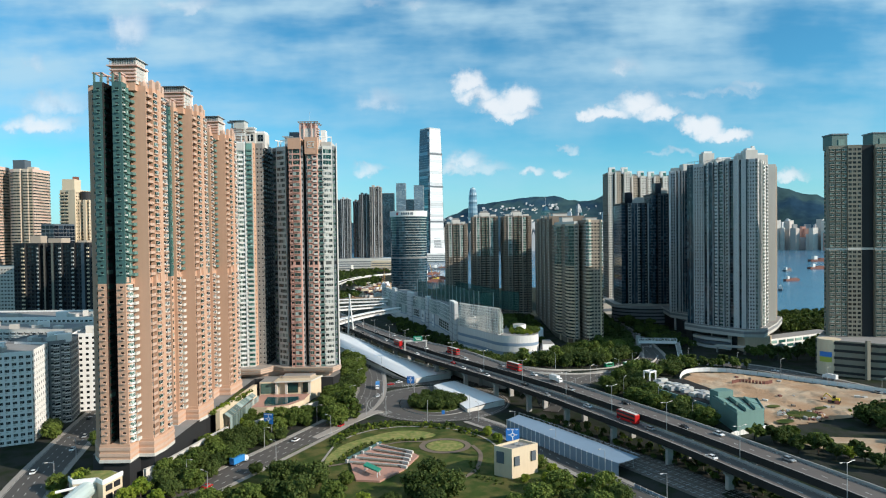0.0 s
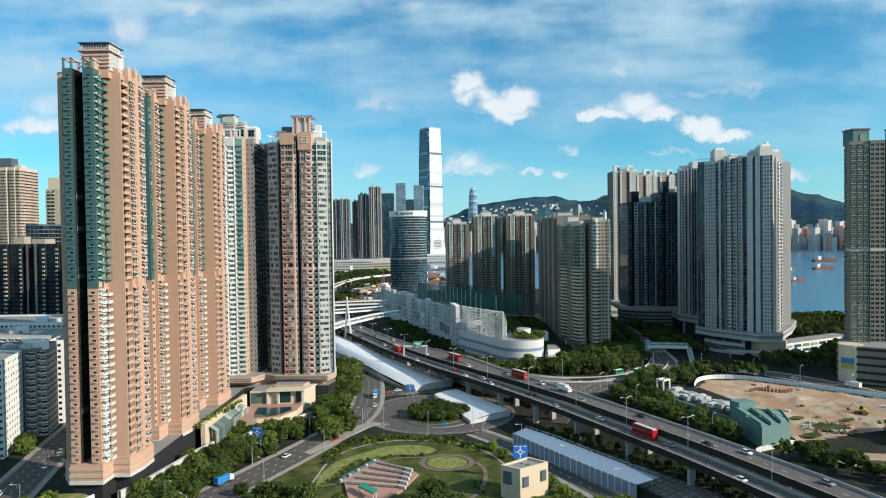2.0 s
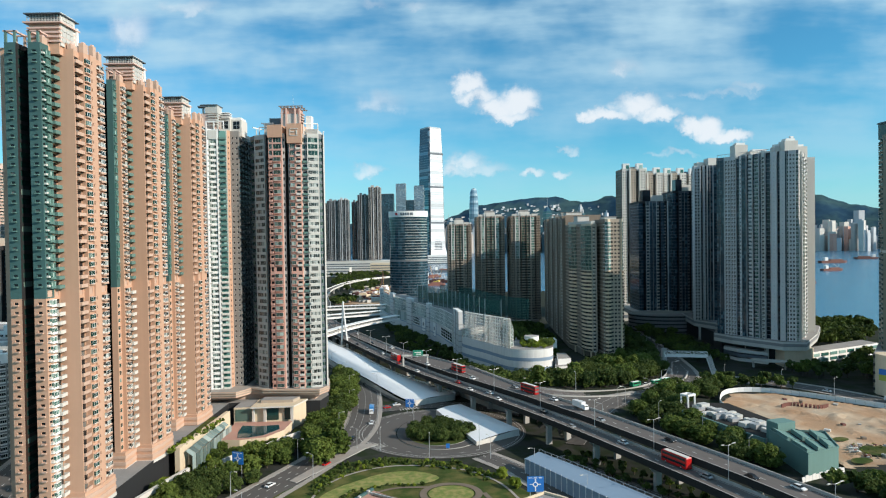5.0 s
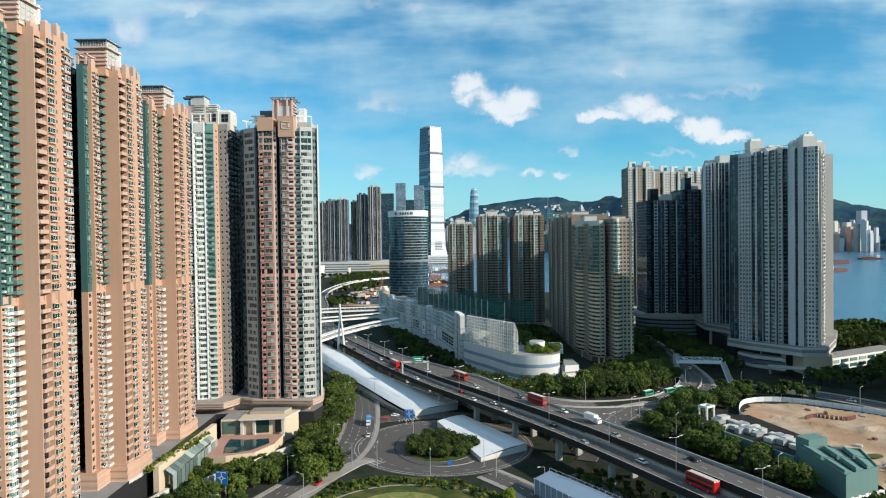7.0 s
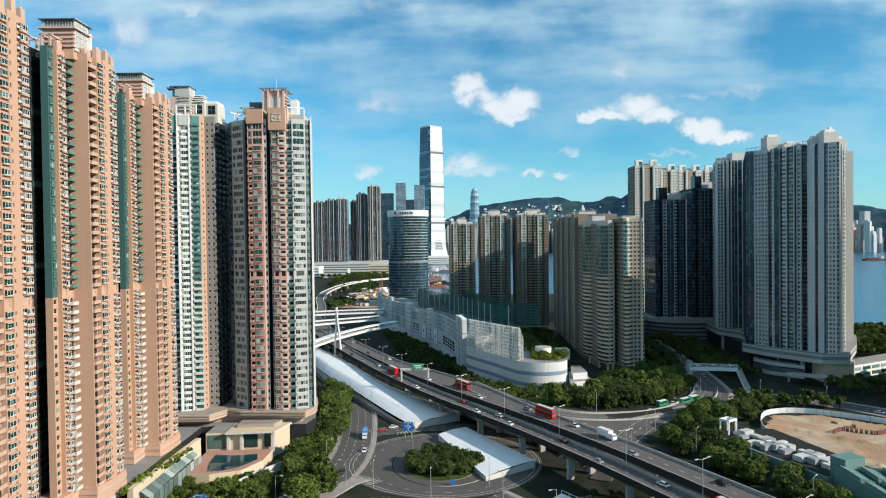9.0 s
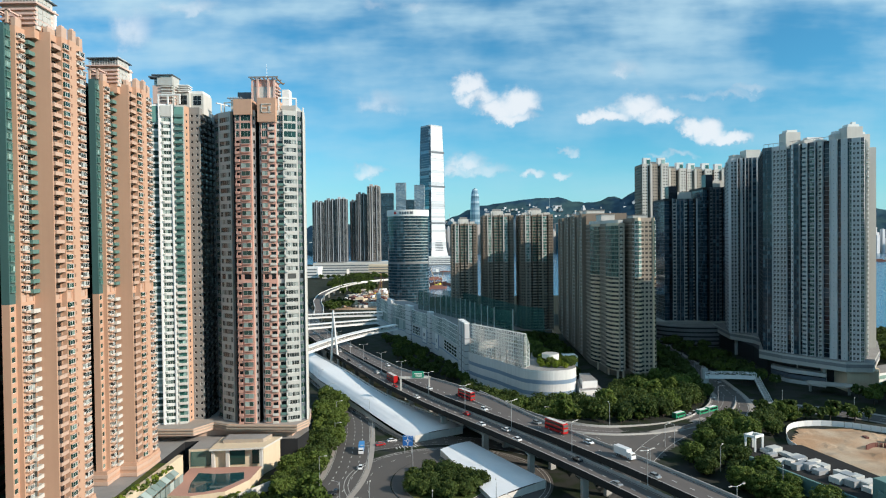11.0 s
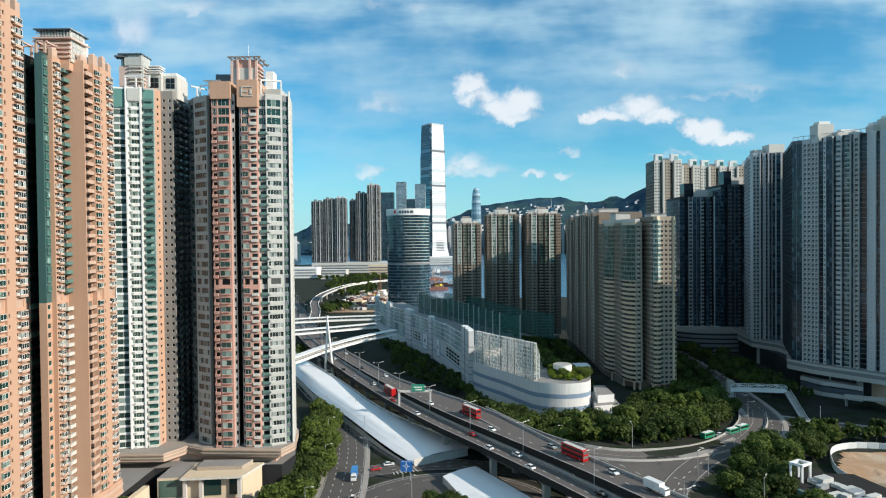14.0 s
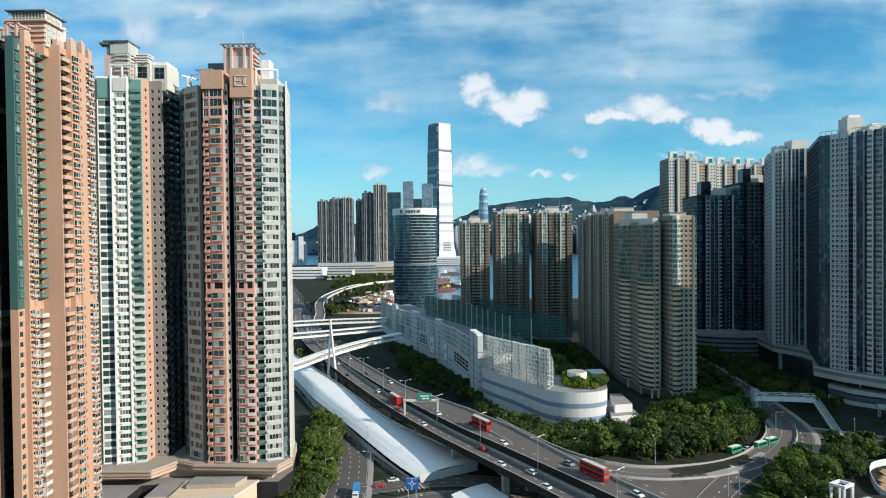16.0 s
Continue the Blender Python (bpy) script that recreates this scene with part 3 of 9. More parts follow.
class Tower:
    def __init__(self, name, label, category="apartment tower", single=0, low=0.0, high=999.0, group=""):
        self.root = thing(name, label, category, group=group)
        self.q = {}
        self.single, self.low, self.high, self.made, self.count = single, low, high, {}, 0

    def part(self, key):
        if key not in ("wall", "roof", "windows", "bay_windows", "balconys", "hoods", "ledges", "bars", "pale_floor_bands", "air_conditioners"):
            return Split(key, self.root)
        return self.q.setdefault(key, Q())

    def put(self, key, quads, material, p0, U, N, offs):
        tpl = np.array(quads, float).reshape(-1, 3)
        ax = np.array([[U.x, U.y, 0], [N.x, N.y, 0], [0, 0, 1]])
        base = np.array([p0[0], p0[1], 0.0])
        block = (tpl[None] + offs[:, None]) @ ax + base
        self.part(key).many(block, [(4 * i, 4 * i + 1, 4 * i + 2, 4 * i + 3) for i in range(len(quads))], material)

    def pieces(self, key, groups, p0, U, N, offs):
        """Windows and the like: the first ones as objects of their own, the rest joined."""
        name = key
        keep = np.ones(len(offs), bool)
        if self.single:
            mesh = None
            for i, (u, n, v) in enumerate(offs):
                if self.count >= self.single or not self.low <= v <= self.high:
                    continue
                if mesh is None:
                    q = Q()
                    for quads, m in groups:
                        q.add([(a, -b, c) for f in quads for a, b, c in f], [(4 * k, 4 * k + 1, 4 * k + 2, 4 * k + 3) for k in range(len(quads))], m)
                    mesh = q.mesh(name)
                ob = part(name, mesh, self.root)
                at = Vector((p0[0], p0[1], 0)) + U * u + N * n + Vector((0, 0, v))
                ob.matrix_basis = Matrix(((U.x, -N.x, 0, at.x), (U.y, -N.y, 0, at.y), (0, 0, 1, at.z), (0, 0, 0, 1)))
                keep[i] = False
                self.count += 1
        if keep.any():
            for quads, m in groups:
                self.put(key + "s", quads, m, p0, U, N, offs[keep])

    def seg(self, p0, p1, z0, nf, fh, spec, wall):
        d = Vector((p1[0] - p0[0], p1[1] - p0[1], 0))
        L = d.length
        if L < 0.05 or nf < 1:
            return
        U = d / L
        N = Vector((U.y, -U.x, 0))
        kind = spec[0]
        if kind == "blank":
            self.put("wall", [[(0, 0, 0), (L, 0, 0), (L, 0, nf * fh), (0, 0, nf * fh)]], wall, p0, U, N, np.array([[0, 0, z0]]))
            return
        nb = max(1, round(L / spec[1]))
        w = L / nb
        offs = np.array([[j * w, 0, z0 + i * fh] for i in range(nf) for j in range(nb)], float)
        if kind == "win":        # bay, width share, sill, head, lights, glass, frame[, hood material]
            share, v0, v1, lights, gm, fm = spec[2:8]
            u0, u1 = w * (1 - share) / 2, w * (1 + share) / 2
            self.put("wall", ring(w, fh, u0, u1, v0, v1, 0.22), wall, p0, U, N, offs)
            self.pieces("window", panes(u0, u1, v0, v1, -0.22, lights, gm, fm), p0, U, N, offs)
            if len(spec) > 8:
                self.put("ledges", quads_box(u0 + 0.1, u0 + 0.95, 0, 0.55, v0 - 0.75, v0 - 0.15), spec[8], p0, U, N, offs)
        elif kind == "bay":      # bay, width share, sill, head, projection, glass, frame, slab
            share, v0, v1, pr, gm, fm, sm = spec[2:9]
            u0, u1 = w * (1 - share) / 2, w * (1 + share) / 2
            self.put("wall", [[(0, 0, 0), (w, 0, 0), (w, 0, fh), (0, 0, fh)]], wall, p0, U, N, offs)
            g = panes(u0, u1, v0, v1, pr, 2 if u1 - u0 > 1.4 else 1, gm, fm, 0.09)
            g[0][0].extend([[(u0, 0, v0), (u0, pr, v0), (u0, pr, v1), (u0, 0, v1)], [(u1, pr, v0), (u1, 0, v0), (u1, 0, v1), (u1, pr, v1)]])
            sl = quads_box(u0 - 0.06, u1 + 0.06, 0, pr + 0.12, v0 - 0.30, v0) + quads_box(u0 - 0.06, u1 + 0.06, 0, pr + 0.12, v1, v1 + 0.16)
            self.pieces("bay_window", g + [(sl, sm)], p0, U, N, offs)
        elif kind == "acbay":    # like bay, with an air conditioner on a ledge and a drying rack beside it
            share, v0, v1, pr, gm, fm, sm = spec[2:9]
            u0, u1 = w * (1 - share) / 2, w * (1 + share) / 2
            m = u0 + (u1 - u0) * 0.36
            self.put("wall", [[(0, 0, 0), (w, 0, 0), (w, 0, fh), (0, 0, fh)]], wall, p0, U, N, offs)
            g = panes(m, u1, v0, v1, pr, 3 if u1 - m > 2 else 2, gm, fm, 0.1)
            g[0][0].extend([[(m, 0, v0), (m, pr, v0), (m, pr, v1), (m, 0, v1)], [(u1, pr, v0), (u1, 0, v0), (u1, 0, v1), (u1, pr, v1)]])
            sl = quads_box(m - 0.06, u1 + 0.06, 0, pr + 0.12, v0 - 0.62, v0) + quads_box(m - 0.06, u1 + 0.06, 0, pr + 0.12, v1, v1 + 0.16)
            self.pieces("bay_window", g + [(sl, sm)], p0, U, N, offs)
            self.pieces("air_conditioner", [(quads_box(u0, m - 0.1, 0, 0.85, v0 - 0.16, v0), sm), (quads_box(u0 + 0.2, m - 0.2, 0.05, 0.7, v0, v0 + 0.55), OFFWHITE)], p0, U, N, offs)
            self.put("windows", [[(u0 + 0.15, 0.01, v0 + 0.7), (m - 0.15, 0.01, v0 + 0.7), (m - 0.15, 0.01, v1), (u0 + 0.15, 0.01, v1)]], G_DARK, p0, U, N, offs)
        elif kind == "balc":     # bay, width share, projection, glass, frame, rail material
            share, pr, gm, fm, rm = spec[2:7]
            u0, u1 = w * (1 - share) / 2, w * (1 + share) / 2
            self.put("wall", ring(w, fh, u0 + 0.15, u1 - 0.15, 0.1, 2.15, 0.3), wall, p0, U, N, offs)
            self.put("windows", panes(u0 + 0.15, u1 - 0.15, 0.1, 2.15, -0.3, 2, gm, fm)[0][0], gm, p0, U, N, offs)
            body = quads_box(u0, u1, 0, pr, -0.16, 0.02)
            rail = quads_box(u0, u1, pr - 0.1, pr, 0.02, 0.95) + quads_box(u0, u0 + 0.1, 0, pr - 0.1, 0.02, 0.95) + quads_box(u1 - 0.1, u1, 0, pr - 0.1, 0.02, 0.95)
            rail += [[(u0, pr - 0.1, 0.02), (u0, pr - 0.1, 0.95), (u1, pr - 0.1, 0.95), (u1, pr - 0.1, 0.02)]]
            self.pieces("balcony", [(body, rm), (rail, rm)], p0, U, N, offs)
        elif kind == "vent":     # bay, hood material
            self.put("wall", ring(w, fh, w * 0.32, w * 0.68, 1.0, 1.75, 0.25), wall, p0, U, N, offs)
            self.put("windows", [[(w * 0.32, -0.25, 1.0), (w * 0.68, -0.25, 1.0), (w * 0.68, -0.25, 1.75), (w * 0.32, -0.25, 1.75)]], G_DARK, p0, U, N, offs)
            self.pieces("hood", [(quads_box(w * 0.36, w * 0.74, 0, 0.6, 0.62, 0.98), spec[2])], p0, U, N, offs)
        elif kind == "lined":    # bay, material of the wall; a dark recessed joint at every storey
            self.put("wall", [[(0, 0, 0.14), (w, 0, 0.14), (w, 0, fh), (0, 0, fh)], [(0, -0.12, 0), (w, -0.12, 0), (w, -0.12, 0.14), (0, -0.12, 0.14)], [(0, -0.12, 0.14), (w, -0.12, 0.14), (w, 0, 0.14), (0, 0, 0.14)], [(0, 0, 0), (w, 0, 0), (w, -0.12, 0), (0, -0.12, 0)]], wall, p0, U, N, offs)
            self.put("wall", [[(w * 0.45, 0.004, 1.0), (w * 0.55, 0.004, 1.0), (w * 0.55, 0.004, 1.5), (w * 0.45, 0.004, 1.5)]], spec[2], p0, U, N, offs)
        elif kind == "curtain":  # bay, spandrel height, glass, bar material
            sp, gm, fm = spec[2:5]
            self.put("windows", [[(0, 0, sp), (w, 0, sp), (w, 0, fh), (0, 0, fh)]], gm, p0, U, N, offs)
            self.put("bars", quads_box(0, w, -0.05, 0.06, 0, sp) + quads_box(-0.05, 0.05, 0, 0.09, 0, fh), fm, p0, U, N, offs)

    def outline(self, edges, z0, nf, fh, parapet=1.4, roof=ROOFGREY, cut=None, cap=True):
        """edges: (x, y, spec, wall[, wall above the cut storey, spec above it])."""
        n = len(edges)
        for i, e in enumerate(edges):
            p0, p1 = e[:2], edges[(i + 1) % n][:2]
            if cut and len(e) > 4:
                self.seg(p0, p1, z0, cut, fh, e[2], e[3])
                self.seg(p0, p1, z0 + cut * fh, nf - cut, fh, e[5] if len(e) > 5 else e[2], e[4])
            else:
                self.seg(p0, p1, z0, nf, fh, e[2], e[3])
            if parapet:
                top = e[4] if len(e) > 4 else e[3]
                self.seg(p0, p1, z0 + nf * fh, 1, parapet, ("blank",), top)
        if cap:
            self.part("roof").add([(e[0], e[1], z0 + nf * fh + 0.1) for e in edges], [tuple(range(n))], roof)

    def done(self):
        many = ("windows", "bay_windows", "balconys", "hoods", "ledges", "bars", "pale_floor_bands", "air_conditioners")
        names = {"balconys": "balconies", "hoods": "window_hoods", "ledges": "air_conditioner_ledges", "bars": "curtain_wall_bars"}
        for key, q in self.q.items():
            part(names.get(key, key), q, self.root, kind="stuff" if key in many else "")
        return self.root


def stepped(p0, p1, pattern, wall):
    """Breaks one side of a plan into strips: (share of length, depth outwards, spec, wall)."""
    a, b = Vector((*p0, 0)), Vector((*p1, 0))
    d = b - a
    U = d.normalized()
    N = Vector((U.y, -U.x, 0))
    total = sum(s[0] for s in pattern)
    out, run, deep = [], 0.0, None
    for k, (share, depth, spec, mt) in enumerate(pattern):
        s = a + d * (run / total)
        if deep is not None and abs(depth - deep) > 0.05:
            p = s + N * deep
            out.append((p.x, p.y, ("blank",), wall))
        p = s + N * depth
        out.append((p.x, p.y, spec, mt))
        deep = depth
        run += share
    p = b + N * deep
    out.append((p.x, p.y, ("blank",), wall))
    return out


BL = ("blank",)

# ---- the row of peach and green towers ----


def peach_tower(end, nf=49):
    """One tower of the row, its plain sunlit wall at y = 0; the end one has two green wings with vent hoods."""
    label = "tall peach tiled residential tower with dark green upper %s" % ("corner wings" if end else "strips")
    t = Tower("apartment_tower", label, group="peach towers in a row", single=300 if end else 220, low=60, high=126)
    fh, z0, cut = 2.78, 16.5, 22
    vent, ventg = ("vent", 99, PEACH_PALE), ("vent", 99, GREEN_PALE)
    slot = ("win", 99, 0.7, 0.6, 2.4, 1, G_GREEN, DARKTILE)
    side = ("win", 3.4, 0.42, 0.9, 2.1, 2, G_GREEN, WHITE, PEACH_PALE)
    slit = ("win", 99, 0.42, 0.95, 2.0, 1, G_DARK, PEACH_PALE)
    acb = ("acbay", 99, 0.86, 0.72, 2.12, 0.75, G_PANE, WHITE, PEACH_PALE)
    acg = ("acbay", 99, 0.86, 0.72, 2.12, 0.75, G_TEAL, GREEN_PALE, GREEN_PALE)
    acw = ("acbay", 99, 0.86, 0.72, 2.12, 0.75, G_TEAL, WHITE, WHITE)
    bay = ("bay", 99, 0.80, 0.72, 2.12, 0.6, G_GREEN, WHITE, PEACH_PALE)
    bgreen = ("balc", 99, 0.96, 1.6, G_DARK, GREEN_PALE, GREEN_PALE)
    bpale = ("balc", 99, 0.96, 1.6, G_PANE, WHITE, OFFWHITE)
    bpeach = ("balc", 99, 0.94, 1.35, G_DARK, PEACH_PALE, PEACH_PALE)
    gwin = ("win", 99, 0.66, 0.7, 2.2, 1, G_GREEN, WHITE)
    gwing = ("bay", 99, 0.66, 0.7, 2.2, 0.35, G_TEAL, GREEN_PALE, GREEN_PALE)
    yf = -7.0 if end else -8.5
    # upper slot walls are charcoal: the wing's shadow is in their colour
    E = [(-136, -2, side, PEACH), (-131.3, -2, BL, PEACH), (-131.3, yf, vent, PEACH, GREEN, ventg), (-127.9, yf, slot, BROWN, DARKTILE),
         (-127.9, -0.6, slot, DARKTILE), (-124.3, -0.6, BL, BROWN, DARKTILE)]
    if end:
        E += [(-124.3, yf, vent, PEACH, GREEN, ventg), (-120.7, yf, acw, PEACH, GREEN, acg)]
    else:
        E += [(-124.3, yf, BL, PEACH, GREEN), (-122.1, yf, gwin, PEACH, GREEN, gwing), (-122.1, -6, BL, PEACH), (-120.7, -6, acb, PEACH)]
    E += [(-120.7, -2.9, bpale, PEACH, PEACH, bgreen), (-120.7, 0, BL, PEACH), (-114.8, 0, BL, PEACH), (-114.8, 0.35, BL, PEACH), (-115.6, 0.35, bpeach, PEACH),
          (-115.6, 4.2, BL, PEACH), (-114.1, 4.2, bay, PEACH), (-114.1, 7.0, BL, PEACH), (-113.5, 7.0, slit, PEACH), (-113.5, 8.5, BL, PEACH), (-113.5, 10.4, BL, PEACH),
          (-114.4, 10.4, acb, PEACH), (-114.4, 15.4, BL, PEACH), (-121.5, 15.4, slot, DARKTILE), (-121.5, 17, BL, DARKTILE), (-136, 17, side, PEACH)]
    t.outline(E, z0, cut, fh, parapet=0, cap=False)
    open_floor = ("win", 99, 0.62, 0.35, 2.45, 1, PEACH_PALE, PEACH_PALE)
    R = [(e[0], e[1], open_floor if e[2][0] in ("acbay", "balc", "bay") else BL, e[4] if len(e) > 4 else e[3]) for e in E]
    t.outline(R, z0 + cut * fh, 1, fh, parapet=0, cap=False)
    t.outline([(e[0], e[1], e[5] if len(e) > 5 else e[2], e[4] if len(e) > 4 else e[3]) for e in E], z0 + (cut + 1) * fh, nf - cut - 1, fh, parapet=1.2)
    top = z0 + nf * fh
    # banded plinth
    for k in range(6):
        g = 0.25 if k % 2 else 0.5
        t.part("plinth").prism([(-131.5 - g, yf - g), (-120.6 + g, yf - g), (-120.6 + g, -0.1 - g), (-114.6 + g, -0.1 - g), (-113.4 + g, 7 - g), (-113.4 + g, 15.6), (-121.5, 15.6), (-121.5, 17.2), (-136.5, 17.2), (-136.5, -2)],
                               9.4 + k * 1.18, 9.4 + (k + 1) * 1.18, OFFWHITE if k == 0 else PEACH if k % 2 else PEACH_PALE)
    # lift house: stacked ledges, a railed gallery and an overhanging cap
    c = t.part("lift_house")
    lid = top - (1.0 if nf == 49 else 2.2)
    c.box(-122.4, 2, lid, 9.0, 8.0, 9.6, PEACH)
    for k in range(4):
        c.box(-122.4, 2, lid + 3.6 + k * 1.35, 10.0, 9.0, 0.55, ROSE_PALE)
    c.box(-122.4, 2, lid + 9.2, 11.6, 10.4, 0.45, ROSE_PALE)
    c.box(-122.4, 2, lid + 9.65, 8.4, 7.6, 2.3, GREYTILE)
    for k in range(12):
        c.box(-127.4 + k * 0.92, -2.2, lid + 9.65, 0.16, 0.16, 2.3, COOL)
    for z in (10.3, 11.0):
        c.box(-122.4, -2.2, lid + z, 10.2, 0.12, 0.14, COOL)
    c.box(-122.4, 2, lid + 11.95, 11.2, 10.2, 0.3, SLATE)
    pan = t.part("louvre_panel")
    pan.box(-117.7, 2, lid + 2.6, 0.5, 7.4, 10.2, OFFWHITE)
    for i in range(3):
        for j in range(5):
            pan.box(-117.4, -0.2 + i * 2.0, lid + 3.8 + j * 1.7, 0.2, 1.75, 1.45, COOL)
    pan.box(-117.4, 6.1, lid, 1.2, 0.9, 10.2, WHITE)
    # stair house behind the plain wall
    c.box(-119.6, 2.4, top, 4.6, 4.4, 3.2, PEACH)
    fr = t.part("roof_frame")
    for x, y in ((-131.0, yf + 0.4), (-128.3, yf + 0.4), (-128.3, yf + 5), (-131.0, yf + 5), (-124.0, yf + 0.4), (-121.4, yf + 0.4), (-121.4, yf + 5), (-124.0, yf + 5)):
        fr.box(x, y, top + 1.2, 0.6, 0.6, 3.2, GREEN_PALE if end and y < yf + 1 else PEACH_PALE)
    for x in (-129.65, -122.7):
        for y in (yf + 0.4, yf + 5):
            fr.box(x, y, top + 4.4, 4.2, 0.6, 0.4, ROSE_PALE)
        for s in (-1.35, 1.35):
            fr.box(x + s, yf + 2.7, top + 4.4, 0.6, 5.2, 0.4, ROSE_PALE)
    for x, y, sx, sy, h in ((-114.9, 5.6, 1.5, 2.6, 3.0), (-114.2, 9.4, 1.4, 1.8, 3.4), (-115.2, 14.4, 1.6, 1.8, 2.6), (-116.4, 2.2, 1.2, 3.6, 1.6), (-121.4, -4.4, 1.2, 2.6, 2.2)):
        fr.box(x, y, top + 1.2, sx, sy, h, PEACH_PALE)
        fr.box(x, y, top + 1.2 + h, sx * 0.5, sy * 0.5, 0.5, ROSE_PALE)
    t.done()
    return t.root


peach_tower(True).matrix_basis = pose(0.25, 246.5, 0)
peach_tower(False).matrix_basis = pose(0, 292.2, 0)
peach_tower(False, 48).matrix_basis = pose(-0.5, 337.6, -1.0)


def white_tower():
    t = Tower("apartment_tower", "white and teal residential tower beside the peach row", single=150, low=60, high=126)
    fh, z0, nf = 2.78, 16.6, 48
    teal = ("win", 99, 0.9, 0.35, 2.35, 2, G_PALE, WHITE)
    mid = ("win", 99, 0.84, 0.6, 2.2, 4, G_PALE, WHITE, COOL)
    balc = ("balc", 99, 0.8, 1.4, G_TEAL, WHITE, OFFWHITE)
    balg = ("balc", 99, 0.8, 1.4, G_TEAL, WHITE, GREEN_PALE)
    rear = ("win", 3.0, 0.42, 0.9, 2.1, 1, G_DARK, WHITE)
    E = [(-128.6, 379.8, teal, WHITE, WHITE, teal), (-124.1, 380.9, BL, WHITE), (-123.8, 379.5, BL, WHITE), (-123.2, 379.65, BL, WHITE), (-123.2, 380.05, mid, WHITE), (-118.9, 381.15, BL, WHITE), (-118.9, 380.75, BL, WHITE), (-118.3, 380.9, BL, WHITE),
         (-118.6, 382.3, balc, COOL, COOL, balg), (-114.4, 383.4, ("win", 4, 0.3, 0.9, 2.0, 1, G_DARK, WHITE), PEACH), (-114.2, 388, rear, ASHTILE),
         (-109.6, 388, ("balc", 5, 0.7, 1.3, G_DARK, WHITE, DARKTILE), ASHTILE), (-109.6, 420, BL, ASHTILE), (-132, 420, BL, ASHTILE), (-132, 384, BL, PEACH), (-128.6, 384, BL, WHITE)]
    t.outline(E, z0, nf, fh, parapet=2.4, cut=22)
    for x, y, w in ((-126.3, 379.95, 3.9), (-116.4, 382.55, 3.5)):
        t.part("top_panel").box(x, y, z0 + nf * fh - 5.2, w, 0.5, 6.8, GREEN_TOP, 0.25)
    t.part("top_panel").box(-121.05, 380.35, z0 + nf * fh - 2.9, 4.1, 0.5, 4.6, COOL, 0.25)
    top = z0 + nf * fh
    c = t.part("lift_house")
    c.box(-124, 388, top, 7.4, 9, 11, ROSE_PALE)
    c.box(-122.2, 386.6, top + 11, 6.5, 7, 4, COOL)
    for k in range(5):
        c.box(-121.4, 385.2, top + 4.6 + k * 1.4, 4.6, 5.0, 0.45, OFFWHITE)
    for x in (-126.6, -123.6, -119.2):
        c.box(x, 384.2, top + 2, 0.9, 0.7, 11.5, COOL)
    c.box(-123.2, 386.8, top + 15, 9, 8.6, 0.5, SLATE)
    c.box(-126.8, 384.6, top + 14.2, 5, 4, 0.6, SLATE, 0.2)
    for x, y, sx, sy, h in ((-117.2, 393, 5.5, 7, 9.4), (-111.6, 396, 5.4, 10, 9.0)):
        c.box(x, y, top, sx, sy, h, OFFWHITE)
        c.box(x, y, top + h, sx - 0.8, sy - 0.8, 1.2, WHITE)
        w = t.part("roof_window")
        for a in (-0.9, 0.9):
            for e in (0, 2.1):
                w.box(x + a, y - sy / 2 - 0.05, top + 4 + e, 1.6, 0.16, 1.9, G_DARK)
    for k in range(4):
        c.box(-117.2, 391, top + 9.4 + k * 0.9, 5.2, 5, 0.3, WHITE)
    f = t.part("roof_frame")
    for x in (-124, -120, -115):
        f.box(x, 380.6, top + 2.4, 0.5, 0.6, 3.6, WHITE)
    f.box(-119.5, 380.6, top + 6.0, 9.6, 0.6, 0.6, WHITE)
    t.done()


white_tower()


